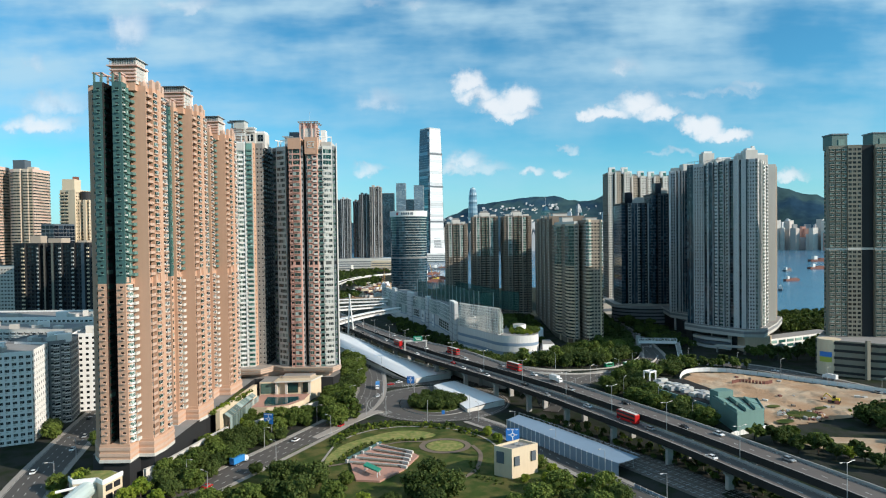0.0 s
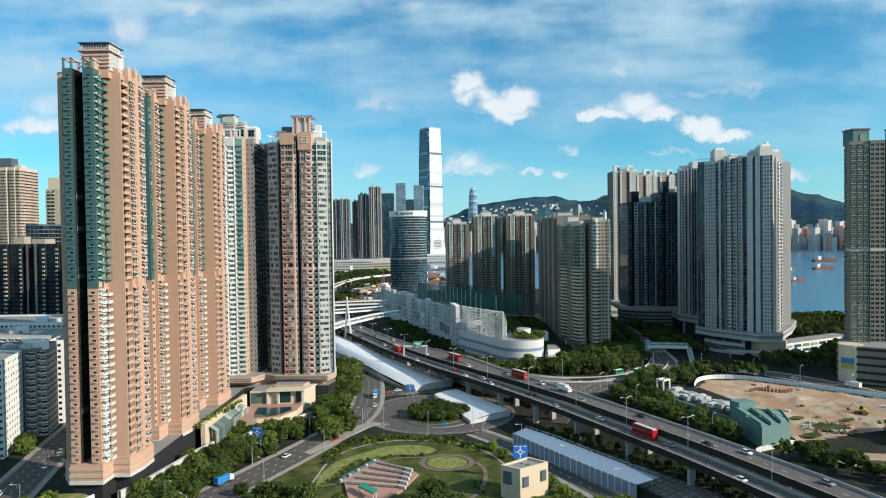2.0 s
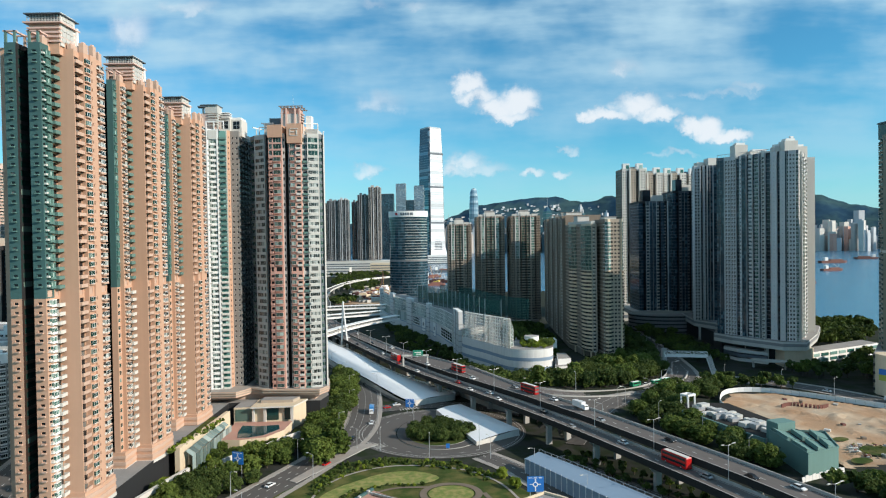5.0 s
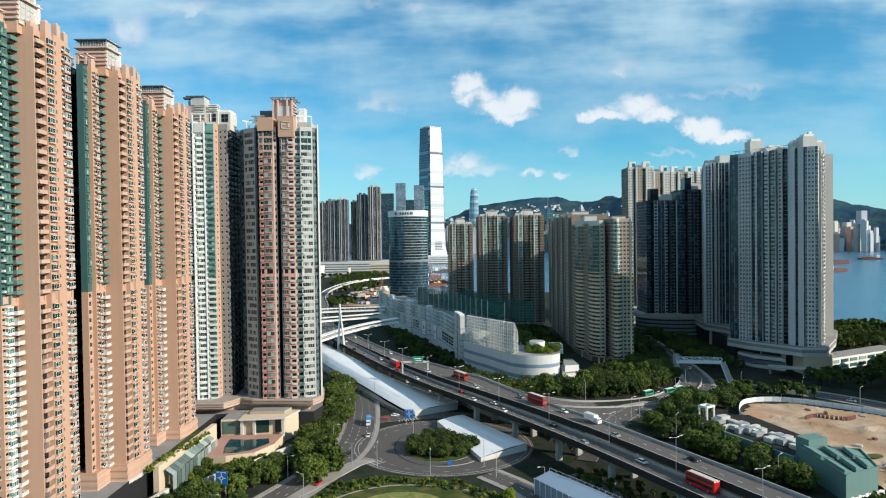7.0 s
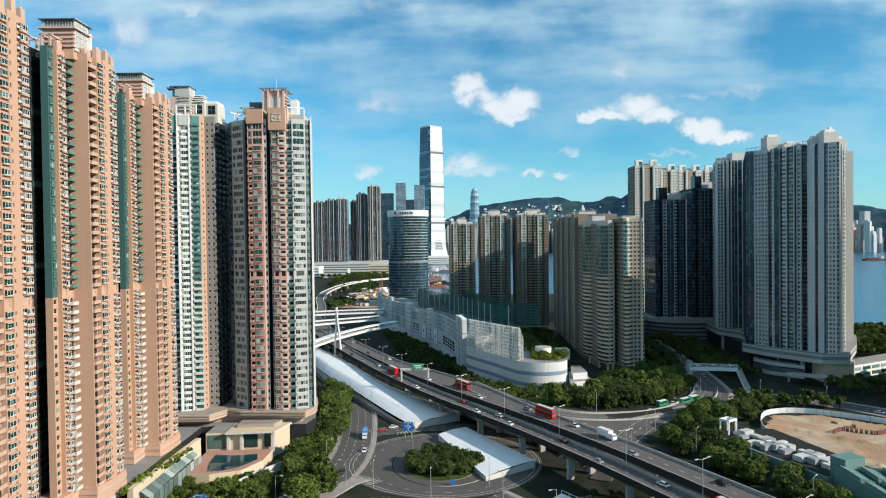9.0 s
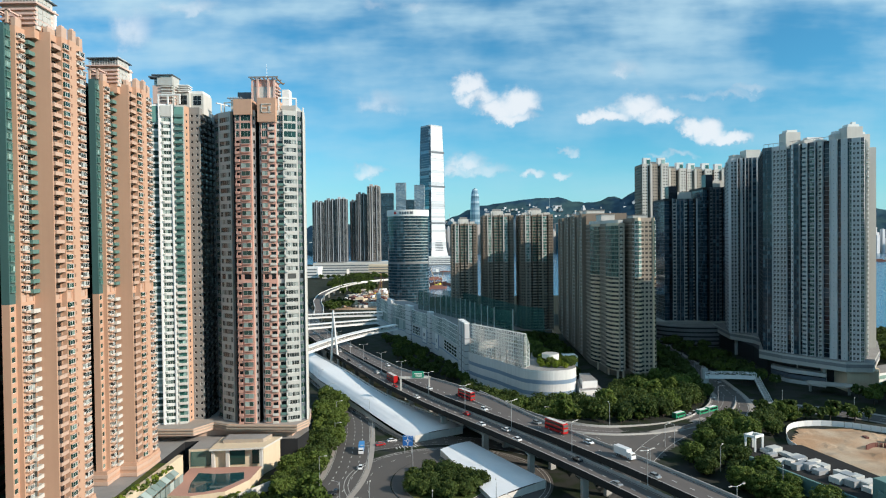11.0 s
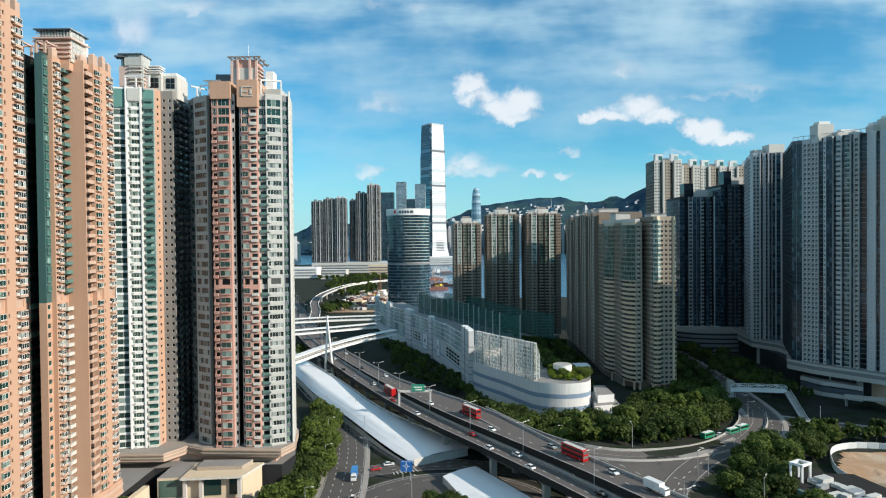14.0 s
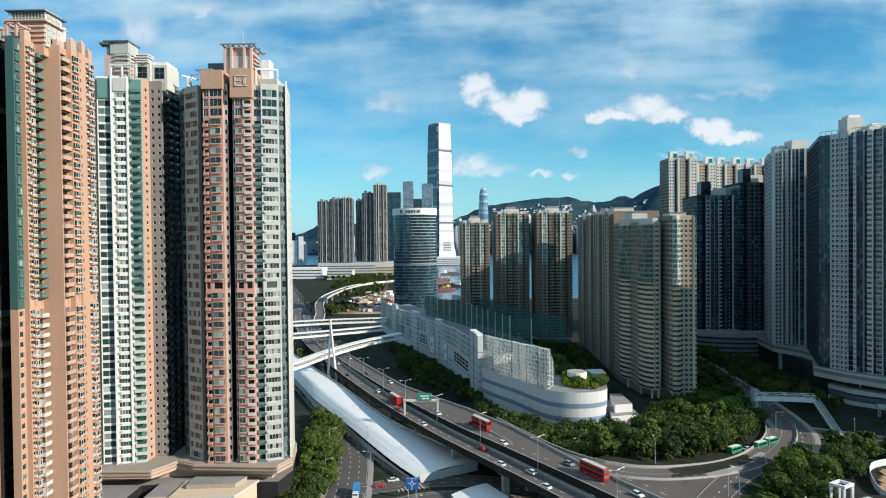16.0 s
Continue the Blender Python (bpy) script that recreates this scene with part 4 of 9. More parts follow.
def corner_tower():
    t = Tower("apartment_tower", "grey and rose residential tower with a brown central slot", single=300, low=70, high=128)
    fh, z0, nf, cut = 3.37, 16.6, 39, 18
    gl = ("win", 99, 0.8, 0.7, 2.7, 2, G_GREEN, COOL)
    lw = ("win", 99, 0.86, 0.6, 2.7, 5, G_PANE, COOL)
    rs = ("balc", 99, 0.86, 0.9, G_DARK, COOL, ROSE)
    rb = ("bay", 99, 0.74, 0.7, 2.7, 0.6, G_PALE, COOL, ROSE)
    nw = ("win", 99, 0.62, 0.9, 2.5, 1, G_DARK, COOL)
    rw = ("balc", 99, 0.8, 0.7, G_DARK, WHITE, OFFWHITE)
    ww = ("win", 99, 0.88, 0.8, 2.6, 5, G_PANE, WHITE, COOL)
    wb = ("balc", 99, 0.8, 1.0, G_DARK, COOL, GREEN_PALE)
    sd = ("win", 3.2, 0.5, 0.9, 2.4, 2, G_DARK, WHITE)
    E = [(-104.5, 404, sd, SLATE), (-104.5, 391.4, gl, SLATE), (-101.2, 387.2, lw, COOL), (-94.6, 382.8, BL, COOL), (-94.2, 385.0, nw, DARKTILE), (-92.0, 385.0, BL, ROSE),
         (-92.0, 380.9, rs, ROSE), (-89.9, 380.7, rb, ROSE), (-85.0, 380.5, BL, ROSE), (-85.0, 381.8, nw, COOL), (-83.6, 381.8, BL, BROWN), (-83.6, 389.0, BL, BROWN), (-82.0, 389.0, BL, BROWN), (-82.0, 381.8, nw, COOL),
         (-81.0, 381.8, BL, ROSE), (-81.0, 380.8, rb, ROSE), (-78.0, 380.8, rw, ROSE), (-75.0, 381.0, BL, ROSE), (-75.0, 382.4, wb, COOL), (-72.0, 382.9, BL, COOL), (-72.0, 381.8, ww, COOL),
         (-66.6, 384.0, BL, COOL), (-66.6, 384.8, gl, SLATE), (-64.7, 386.4, BL, COOL), (-64.4, 385.6, BL, COOL), (-63.9, 386.6, sd, OFFWHITE), (-66.8, 402, sd, OFFWHITE), (-74, 414, BL, TAUPE), (-96, 414, BL, TAUPE)]
    t.outline(E, z0, cut, fh, parapet=0, cap=False)
    zr = z0 + cut * fh
    hole = [(e[0], e[1], ("win", 4.5, 0.62, 0.6, 2.9, 1, G_DARK, e[3]) if e[2] != BL else BL, e[3]) for e in E]
    t.outline(hole, zr, 1, fh, parapet=0, cap=False)
    t.outline(E, zr + fh, nf - cut - 4, fh, parapet=0, cap=False)
    flush = [(e[0], e[1], (("win", 99, 0.86, 0.35, 2.9, 3, G_GREEN, WHITE) if e[2] in (rs, rb, ww, wb) else e[2]), e[3]) for e in E]
    t.outline(flush, zr + fh * (nf - cut - 3), 3, fh, parapet=1.6)
    top = z0 + nf * fh
    c = t.part("crown")
    c.prism([(-92.3, 380.1), (-84.7, 379.9), (-84.7, 392), (-92.3, 392)], top - 0.5, top + 6, PEACH)
    c.prism([(-82.2, 380.0), (-74.6, 380.0), (-74.6, 394), (-82.2, 394)], top - 3.6, top + 6.5, PEACH)
    em = t.part("emblem")
    for ex, ez, ew, eh in ((-78.4, 3.6, 4.4, 0.35), (-78.4, 0.2, 4.4, 0.35), (-80.4, 0.2, 0.35, 3.7), (-77.0, 1.0, 0.7, 2.0), (-79.2, 1.9, 1.8, 0.5)):
        em.box(ex, 379.9, top + ez, ew, 0.3, eh, OFFWHITE)
    c.prism([(-84.7, 390), (-82.2, 390), (-82.2, 398), (-84.7, 398)], top, top + 7.5, PEACH)
    h = t.part("lift_house")
    h.box(-81.5, 393, top + 6, 9.5, 10, 7, COOL)
    for x, y in ((-86.4, 388), (-84.0, 387.6), (-79.4, 387.6), (-77, 388)):
        h.box(x, y, top + 6, 0.8, 0.9, 10.5, ROSE_PALE)
    for k in range(5):
        h.box(-76.6, 391.5, top + 7.2 + k * 1.5, 1.6, 6.5, 0.5, ROSE_PALE)
        h.box(-86.4, 391.5, top + 7.2 + k * 1.5, 1.6, 6.5, 0.5, ROSE_PALE)
    h.box(-81.5, 392.4, top + 13, 8.6, 8, 3.2, ROSE)
    for k in range(7):
        h.box(-87 + k * 1.85, 393, top + 16.4, 0.45, 12.4, 0.4, TAUPE)
    for y in (387.2, 393, 398.8):
        h.box(-81.5, y, top + 16.8, 12.8, 0.5, 0.4, TAUPE)
    h.tube((-81.5, 393, top + 16), (-81.5, 393, top + 24), 0.1, 0.04, STEEL, 6)
    w = t.part("wing_house")
    w.box(-92, 396, top, 9, 12, 8, OFFWHITE)
    w.box(-91, 396, top + 8, 6, 9, 3.5, SLATE)
    w.box(-72, 396, top, 8, 14, 5.0, COOL)
    w.box(-73, 394, top + 5, 3, 5, 7.5, WHITE)
    f = t.part("roof_frame")
    for p in ((-97.5, 384.4), (-92.8, 383), (-101, 391)):
        f.box(p[0], p[1], top + 1.6, 0.5, 0.5, 3.6, WHITE)
    f.box(-95.2, 383.7, top + 5.2, 5.2, 0.5, 0.45, WHITE, -0.3)
    f.box(-99.2, 387.8, top + 5.2, 0.5, 7.6, 0.45, WHITE, -0.5)
    for p in ((-74, 383.4), (-67, 385.6)):
        f.box(p[0], p[1], top + 1.6, 0.5, 0.5, 5.2, WHITE)
    f.box(-70.5, 384.5, top + 6.8, 7.6, 0.6, 0.6, WHITE, 0.3)
    f.box(-64.3, 386.4, top + 1.6, 0.5, 0.7, 1.8, WHITE)
    for k in range(6):
        f.box(-97 + k * 1.1, 391, top + 8 + 0.2, 0.35, 7, 0.35, STEEL)
    f.box(-94.2, 388, top + 8, 6.6, 0.3, 0.3, STEEL)
    f.box(-99.6, 386.6, top + 1.6, 0.5, 0.5, 3.6, WHITE)
    t.done()


corner_tower()

# ---- taupe towers behind the mall ----


def taupe_slab():
    """A long stepped block with a glazed corner and a bright rounded bay over the junction."""
    t = Tower("apartment_tower", "taupe tiled stepped residential block with green glazed corners", single=260, low=20, high=100)
    fh, z0 = 2.72, 9.0
    w1 = ("win", 2.3, 0.64, 0.75, 2.15, 2, G_DARK, TAUPE_PALE, TAUPE_PALE)
    w2 = ("win", 99, 0.55, 0.8, 2.05, 2, G_DARK, OFFWHITE, OFFWHITE)
    ribbon_win = ("bay", 3.0, 0.90, 0.75, 2.15, 0.6, G_DARK, TAUPE_PALE, CREAM)
    side = ("win", 2.6, 0.5, 0.8, 2.0, 1, G_DARK, TAUPE_PALE, TAUPE_PALE)
    glaz = ("bay", 3.0, 0.94, 0.35, 2.45, 0.5, G_GREEN, TAUPE_PALE, GREEN_PALE)
    # glaz again with paler frames and glass: sunlight put into the colour
    bright = ("bay", 3.0, 0.94, 0.35, 2.45, 0.5, G_TEAL, WHITE, OFFWHITE)
    strip = ("curtain", 1.5, 0.5, G_BLUE, NAVYBAR)

    def rise(E, n0, n1, parapet):
        t.outline([e[:4] for e in E], z0, n0, fh, parapet=0, cap=False)
        t.outline([(e[0], e[1], e[4] if len(e) > 4 else e[2], e[3]) for e in E], z0 + n0 * fh, n1 - n0, fh, parapet=parapet)

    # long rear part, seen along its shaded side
    # recess walls painted charcoal to deepen their shade
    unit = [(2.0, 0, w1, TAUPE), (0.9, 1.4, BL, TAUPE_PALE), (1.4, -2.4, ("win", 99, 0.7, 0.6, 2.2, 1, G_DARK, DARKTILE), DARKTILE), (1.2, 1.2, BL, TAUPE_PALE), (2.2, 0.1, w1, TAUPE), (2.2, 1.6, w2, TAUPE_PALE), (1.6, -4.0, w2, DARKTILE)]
    rear = stepped((102, 692), (97.2, 566), unit * 4, TAUPE)
    up = [(e[0], e[1], strip if e[3] is TAUPE and e[2][0] == "win" and e[2][1] == 99 else e[2], e[3]) for e in rear]
    back = [(97.2, 563, BL, TAUPE), (126, 563, BL, TAUPE), (128, 700, BL, TAUPE), (102, 700, BL, TAUPE)]
    t.outline(rear + back, z0, 24, fh, parapet=0, cap=False)
    t.outline(up + back, z0 + 24 * fh, 13, fh, parapet=1.4)
    # glazed corner
    rise([(97.2, 563, w1, TAUPE), (97.2, 549, ribbon_win, CREAM, glaz), (98.4, 543, ribbon_win, CREAM, glaz), (101.0, 539, side, TAUPE), (101.4, 524, ribbon_win, CREAM, glaz), (103.0, 516.5, ribbon_win, CREAM, glaz),
          (106.4, 513, w2, TAUPE_PALE, w2), (110.4, 513.6, BL, TAUPE), (111.0, 534, BL, TAUPE), (118, 540, BL, TAUPE), (118, 563, BL, TAUPE)], 22, 34, 1.5)
    # sunlit wing with the rounded bay
    rise([(112.6, 534, side, TAUPE), (113.6, 508.5, w2, TAUPE), (114.6, 506.4, ribbon_win, CREAM, bright), (116.4, 505.2, ribbon_win, CREAM, bright), (118.4, 506.2, BL, CREAM), (118.6, 507.4, w1, TAUPE_PALE, w1),
          (126.2, 507.8, BL, CREAM), (127.0, 507.0, ribbon_win, CREAM, bright), (128.8, 511.5, w1, CREAM), (129, 540, BL, TAUPE)], 22, 35, 1.8)
    top = z0 + 34 * fh
    c = t.part("lift_house")
    c.prism([(98.6, 560), (98.6, 546), (102.2, 540), (103.6, 526), (107, 516), (110, 516), (111, 540), (112, 560)], top, top + 3.6, OFFWHITE, ROOFGREY)
    for x, y, sx, sy, z, h in ((106, 544, 9, 14, top + 3.6, 4), (121, 522, 9, 12, top + 2.7, 3.5), (106, 578, 13, 13, top + 8, 4), (108, 612, 12, 14, top + 8, 5), (110, 650, 12, 14, top + 8, 4), (112, 682, 12, 12, top + 8, 5), (103, 596, 6, 6, top + 8, 3), (104, 632, 6, 6, top + 8, 3)):
        c.box(x, y, z, sx, sy, h, OFFWHITE)
        c.box(x, y, z + h, sx + 0.8, sy + 0.8, 0.4, ROOFGREY)
    b = t.part("base")
    for x, y in ((114.8, 507.4), (117.6, 506.8), (121.5, 509), (126, 509), (100, 542), (103, 526), (106, 515.5), (109.5, 515.5)):
        b.box(x, y, 3.8, 1.1, 1.1, 5.4, CREAM)
    b.prism([(102, 530), (110, 518), (126, 511), (127, 545), (124, 698), (104, 690), (99, 562)], 3.9, 9.0, TAUPE)
    t.done()


def taupe_tower(x, y, w, nf, turn=0.0):
    t = Tower("apartment_tower", "taupe residential tower with pale corner ribs and dark glazing", group="taupe towers behind the mall")
    fh, z0, cut = 2.72, 6.0, 24
    win = ("win", 2.6, 0.6, 0.8, 2.1, 2, G_DARK, TAUPE_PALE, TAUPE_PALE)
    slot = ("win", 2.0, 0.74, 0.7, 2.2, 1, G_DARK, TAUPE)
    grn = ("win", 2.6, 0.9, 0.4, 2.4, 2, G_GREEN, TAUPE_PALE)
    bal = ("balc", 4.0, 0.9, 1.1, G_DARK, TAUPE, TAUPE_PALE)
    bw = ("bay", 3.2, 0.8, 0.75, 2.05, 0.6, G_DARK, OFFWHITE, TAUPE_PALE)
    bg = ("bay", 3.2, 0.9, 0.45, 2.4, 0.6, G_TEAL, OFFWHITE, OFFWHITE)
    h = w / 2
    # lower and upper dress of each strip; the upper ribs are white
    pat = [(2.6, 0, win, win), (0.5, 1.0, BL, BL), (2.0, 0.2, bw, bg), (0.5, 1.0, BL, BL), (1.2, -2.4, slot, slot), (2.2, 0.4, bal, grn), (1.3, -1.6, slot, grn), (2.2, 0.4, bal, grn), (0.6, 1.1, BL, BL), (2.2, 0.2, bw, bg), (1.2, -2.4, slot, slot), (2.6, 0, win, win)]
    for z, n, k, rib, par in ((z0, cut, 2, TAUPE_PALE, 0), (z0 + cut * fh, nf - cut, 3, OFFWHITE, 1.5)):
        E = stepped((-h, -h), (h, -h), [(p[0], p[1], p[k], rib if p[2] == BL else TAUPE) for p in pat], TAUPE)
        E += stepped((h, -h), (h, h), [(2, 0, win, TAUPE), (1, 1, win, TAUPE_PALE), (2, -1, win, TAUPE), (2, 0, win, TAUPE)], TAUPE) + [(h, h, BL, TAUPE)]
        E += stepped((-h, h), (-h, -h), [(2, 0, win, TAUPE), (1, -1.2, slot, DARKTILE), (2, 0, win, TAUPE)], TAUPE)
        t.outline(E, z, n, fh, parapet=par, cap=bool(par))
    top = z0 + nf * fh
    c = t.part("lift_house")
    c.box(0, 0, top, w * 0.4, w * 0.4, 6, OFFWHITE)
    for fx, fy, fw, fh2 in ((-0.33, -0.33, 0.2, 3.6), (0.33, -0.33, 0.2, 3.6), (-0.1, -0.4, 0.14, 4.6), (0.14, -0.38, 0.12, 3.0), (0, -0.2, 0.5, 2.4)):
        c.box(w * fx, w * fy, top, w * fw, w * 0.16, fh2, OFFWHITE)
    c.box(0, 0, top + 6, w * 0.3, w * 0.3, 2, ROOFGREY)
    t.done()
    t.root.matrix_basis = pose(x, y, 0, 0, 0, turn)


taupe_slab()
taupe_tower(14.8, 722, 24, 37, 2)
taupe_tower(48.4, 740, 29.5, 40, 2)
taupe_tower(84.6, 734, 31, 40, 2)

# ---- grey and slate towers on the harbour side ----


def slate_tower():
    t = Tower("apartment_tower", "tall grey and slate residential tower with blue glazed strips")
    fh, z0, nf = 2.75, 21.0, 46
    wf = ("win", 2.2, 0.62, 0.7, 2.15, 2, G_DARK, WHITE)
    bl = ("curtain", 1.6, 0.5, G_BLUE, NAVYBAR)
    bay = ("bay", 2.2, 0.8, 0.7, 2.1, 0.6, G_BLUE, OFFWHITE, PALETILE)
    dk = ("curtain", 4.0, 0.3, G_DEEP, GREYTILE)
    tl = ("bay", 2.4, 0.92, 0.55, 2.3, 0.4, G_GREEN, COOL, PALETILE)
    sm = ("win", 2.05, 0.66, 0.75, 2.1, 2, G_DARK, OFFWHITE, GREYTILE)
    one = ("win", 99, 0.5, 0.8, 2.0, 1, G_DARK, COOL)
    ln = ("lined", 99, GREYTILE)
    fin = (0.6, 0.8, BL, PALETILE)
    dim = (0.5, 0.7, BL, GREYTILE)
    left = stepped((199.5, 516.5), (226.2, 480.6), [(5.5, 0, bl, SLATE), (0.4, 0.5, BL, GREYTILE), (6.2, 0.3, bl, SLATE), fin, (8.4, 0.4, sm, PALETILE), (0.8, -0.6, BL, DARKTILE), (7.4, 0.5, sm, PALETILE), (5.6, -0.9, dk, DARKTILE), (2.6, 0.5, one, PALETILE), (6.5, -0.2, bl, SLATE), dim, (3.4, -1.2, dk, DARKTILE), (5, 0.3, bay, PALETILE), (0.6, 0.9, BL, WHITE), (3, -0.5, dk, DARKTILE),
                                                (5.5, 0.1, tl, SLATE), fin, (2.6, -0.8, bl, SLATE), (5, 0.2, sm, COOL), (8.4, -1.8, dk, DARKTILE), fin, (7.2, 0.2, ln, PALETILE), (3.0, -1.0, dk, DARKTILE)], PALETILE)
    front = stepped((226.6, 480.2), (236.2, 474.6), [(7.5, 0.5, ln, PALETILE), (2, -0.3, bl, SLATE), dim, (2.4, -0.1, tl, SLATE), (0.8, 0.6, BL, WHITE), (9, 0.3, wf, PALETILE), (0.8, 0.6, BL, WHITE), (4, -0.4, tl, SLATE)], PALETILE)
    right = stepped((236.6, 475.0), (266, 517), [(4, 0, wf, COOL), (4, -1.4, tl, WHITE), (0.8, 0.8, BL, WHITE), (4, 0, wf, COOL), (5, 0.6, ("balc", 5, 0.8, 1.0, G_TEAL, WHITE, WHITE), COOL), (0.8, 1.2, BL, WHITE), (4, -1.4, tl, COOL), (4, 0, wf, COOL), (5, 0.4, tl, WHITE), (4, -1.2, wf, TAUPE)], COOL)
    E = left + front + right + [(272, 517, BL, TAUPE), (289, 547, BL, TAUPE), (286, 572, BL, GREYTILE), (224, 572, bl, SLATE)]
    t.outline(E, z0, nf, fh, parapet=2.0)
    top = z0 + nf * fh
    c = t.part("lift_house")
    for x, y, sx, sy, h in ((234.5, 484, 9, 8, 9), (229, 489, 5, 6, 6), (212, 508, 9, 8, 10), (252, 508, 12, 12, 8), (223, 502, 14, 6, 4.5), (260, 525, 9, 10, 6), (241, 492, 3, 3, 12)):
        c.box(x, y, top, sx, sy, h, OFFWHITE)
        c.box(x, y, top + h, sx * 0.7, sy * 0.7, 1.6, WHITE)
    f = t.part("roof_rail")
    for k in range(15):
        f.box(200.5 + k * 1.75, 517 - k * 2.4, top + 2, 0.2, 0.2, 2.2, STEEL)
    f.tube((200.5, 517, top + 4.2), (225, 483.4, top + 4.2), 0.15, 0.15, STEEL, 6)
    t.done()


def slate_tower_rear():
    t = Tower("apartment_tower", "grey residential tower standing behind the slate tower")
    fh, z0, nf = 2.75, 21.0, 47
    wn = ("win", 2.2, 0.62, 0.75, 2.1, 2, G_DARK, COOL, GREYTILE)
    bl = ("curtain", 1.8, 0.5, G_BLUE, SLATE)
    dk = ("balc", 99, 0.9, 0.5, G_DEEP, DARKTILE, GREYTILE)
    fin = (0.6, 0.9, BL, PALETILE)
    left = stepped((230, 640), (212.5, 592), [(4, 0, wn, PALETILE), (3, -2.6, bl, SLATE), (4, 0.8, wn, PALETILE), (3, -2.6, dk, DARKTILE), (4, 0.8, wn, PALETILE)], PALETILE)
    front = stepped((212.5, 590), (236, 585), [(4.4, 0, wn, PALETILE), fin, (1.8, -2.6, dk, DARKTILE), (1.8, -0.2, ("lined", 99, GREYTILE), PALETILE), (1.4, -1.6, dk, DARKTILE), fin, (1.8, -0.4, bl, SLATE), (0.5, 0.6, BL, GREYTILE), (1.8, -0.2, bl, SLATE), fin, (2.6, 0.8, bl, SLATE), (1.0, 1.6, BL, PALETILE), (3, 0, BL, TAUPE), (2.6, 0, wn, WHITE)], PALETILE)
    E = left + front + [(236.4, 586, ("balc", 4.5, 0.9, 1.3, G_TEAL, WHITE, WHITE), WHITE), (239, 600, wn, WHITE), (256, 640, BL, GREYTILE)]
    t.outline(E, z0, nf, fh, parapet=2.0)
    top = z0 + nf * fh
    c = t.part("lift_house")
    c.box(232, 600, top, 11, 10, 9, OFFWHITE)
    c.box(222, 604, top, 6, 8, 6, OFFWHITE)
    t.done()


def navy_tower(x, y, w, d, nf, label, bright):
    t = Tower("glass_tower", label)
    fh, z0 = 3.0, 22.0
    # without bright, darker glass, rails and ribs put the shade into the colour
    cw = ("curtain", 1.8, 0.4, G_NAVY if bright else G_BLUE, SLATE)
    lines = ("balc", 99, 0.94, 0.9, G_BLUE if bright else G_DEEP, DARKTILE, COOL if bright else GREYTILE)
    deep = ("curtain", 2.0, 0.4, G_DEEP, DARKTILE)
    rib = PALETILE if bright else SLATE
    thin = (0.35, 1.5, BL, rib)
    E = stepped((x, y), (x + w, y), [(2.6, 0, cw, DARKTILE), (1.6, -1.2, deep, DARKTILE), thin, (1.6, 0.4, lines, SLATE), thin, (1.8, 1.0, cw, SLATE), (0.4, 1.4, BL, GREYTILE), (1.8, 1.0, cw, SLATE), thin, (1.6, 0.4, lines, SLATE), (1.2, -1.0, deep, DARKTILE), (2.2, 0.6, cw, SLATE), (1.4, -2.5, lines, DARKTILE), (0.8, 1.8, BL, rib), (1.6, 0.6, cw, SLATE)], DARKTILE)
    E += [(x + w, y, cw, DARKTILE), (x + w, y + d, BL, DARKTILE), (x, y + d, cw, DARKTILE)]
    t.outline(E, z0, nf, fh, parapet=2)
    top = z0 + nf * fh
    c = t.part("crown")
    c.box(x + w * 0.6, y + d * 0.4, top, w * 0.5, d * 0.4, 8, OFFWHITE)
    c.box(x + w * 0.3, y + d * 0.3, top, w * 0.25, d * 0.3, 13, G_DEEP)
    t.done()


def pale_row():
    for k, (x, y, nf) in enumerate(((197, 752, 50), (222, 770, 49), (252, 778, 49), (284, 786, 49))):
        t = Tower("apartment_tower", "pale sunlit residential tower with white roof frames", group="pale towers in a far row")
        fh, z0 = 2.95, 18.0
        wn = ("win", 3.4, 0.55, 0.9, 2.1, 1, G_DARK, OFFWHITE)
        dk = ("win", 3.4, 0.8, 0.5, 2.4, 1, G_DARK, DARKTILE)
        E = stepped((x, y), (x + 26, y), [(3, 0, wn, OFFWHITE), (1.2, -3.0, dk, TAUPE), (1, 1.4, BL, OFFWHITE), (3, 0.4, wn, TAUPE_PALE), (2, -3.0, dk, TAUPE), (1, 1.4, BL, OFFWHITE), (3, 0, wn, OFFWHITE)], OFFWHITE)
        E += stepped((x + 26, y), (x + 26, y + 26), [(3, 0, wn, OFFWHITE), (2, -1.5, wn, TAUPE_PALE), (3, 0.6, wn, OFFWHITE)], OFFWHITE) + [(x + 26, y + 26, BL, TAUPE), (x, y + 26, dk, TAUPE)]
        t.outline(E, z0, nf, fh, parapet=2)
        top = z0 + nf * fh
        c = t.part("roof_frame")
        for cx, cy in ((x + 5, y + 4), (x + 20, y + 4)):
            c.box(cx, cy, top, 7, 6, 8, WHITE)
            c.box(cx + 1.4, cy - 3.1, top + 2, 3.4, 0.2, 4, G_TEAL)
        c.box(x + 13, y + 14, top, 9, 9, 5, OFFWHITE)
        t.done()


slate_tower()
slate_tower_rear()
navy_tower(184, 652, 30, 30, 34, "dark blue glass tower with thin pale mullions", True)
navy_tower(214, 645, 24, 30, 37, "near-black glazed tower coloured as in shade", False)
pale_row()


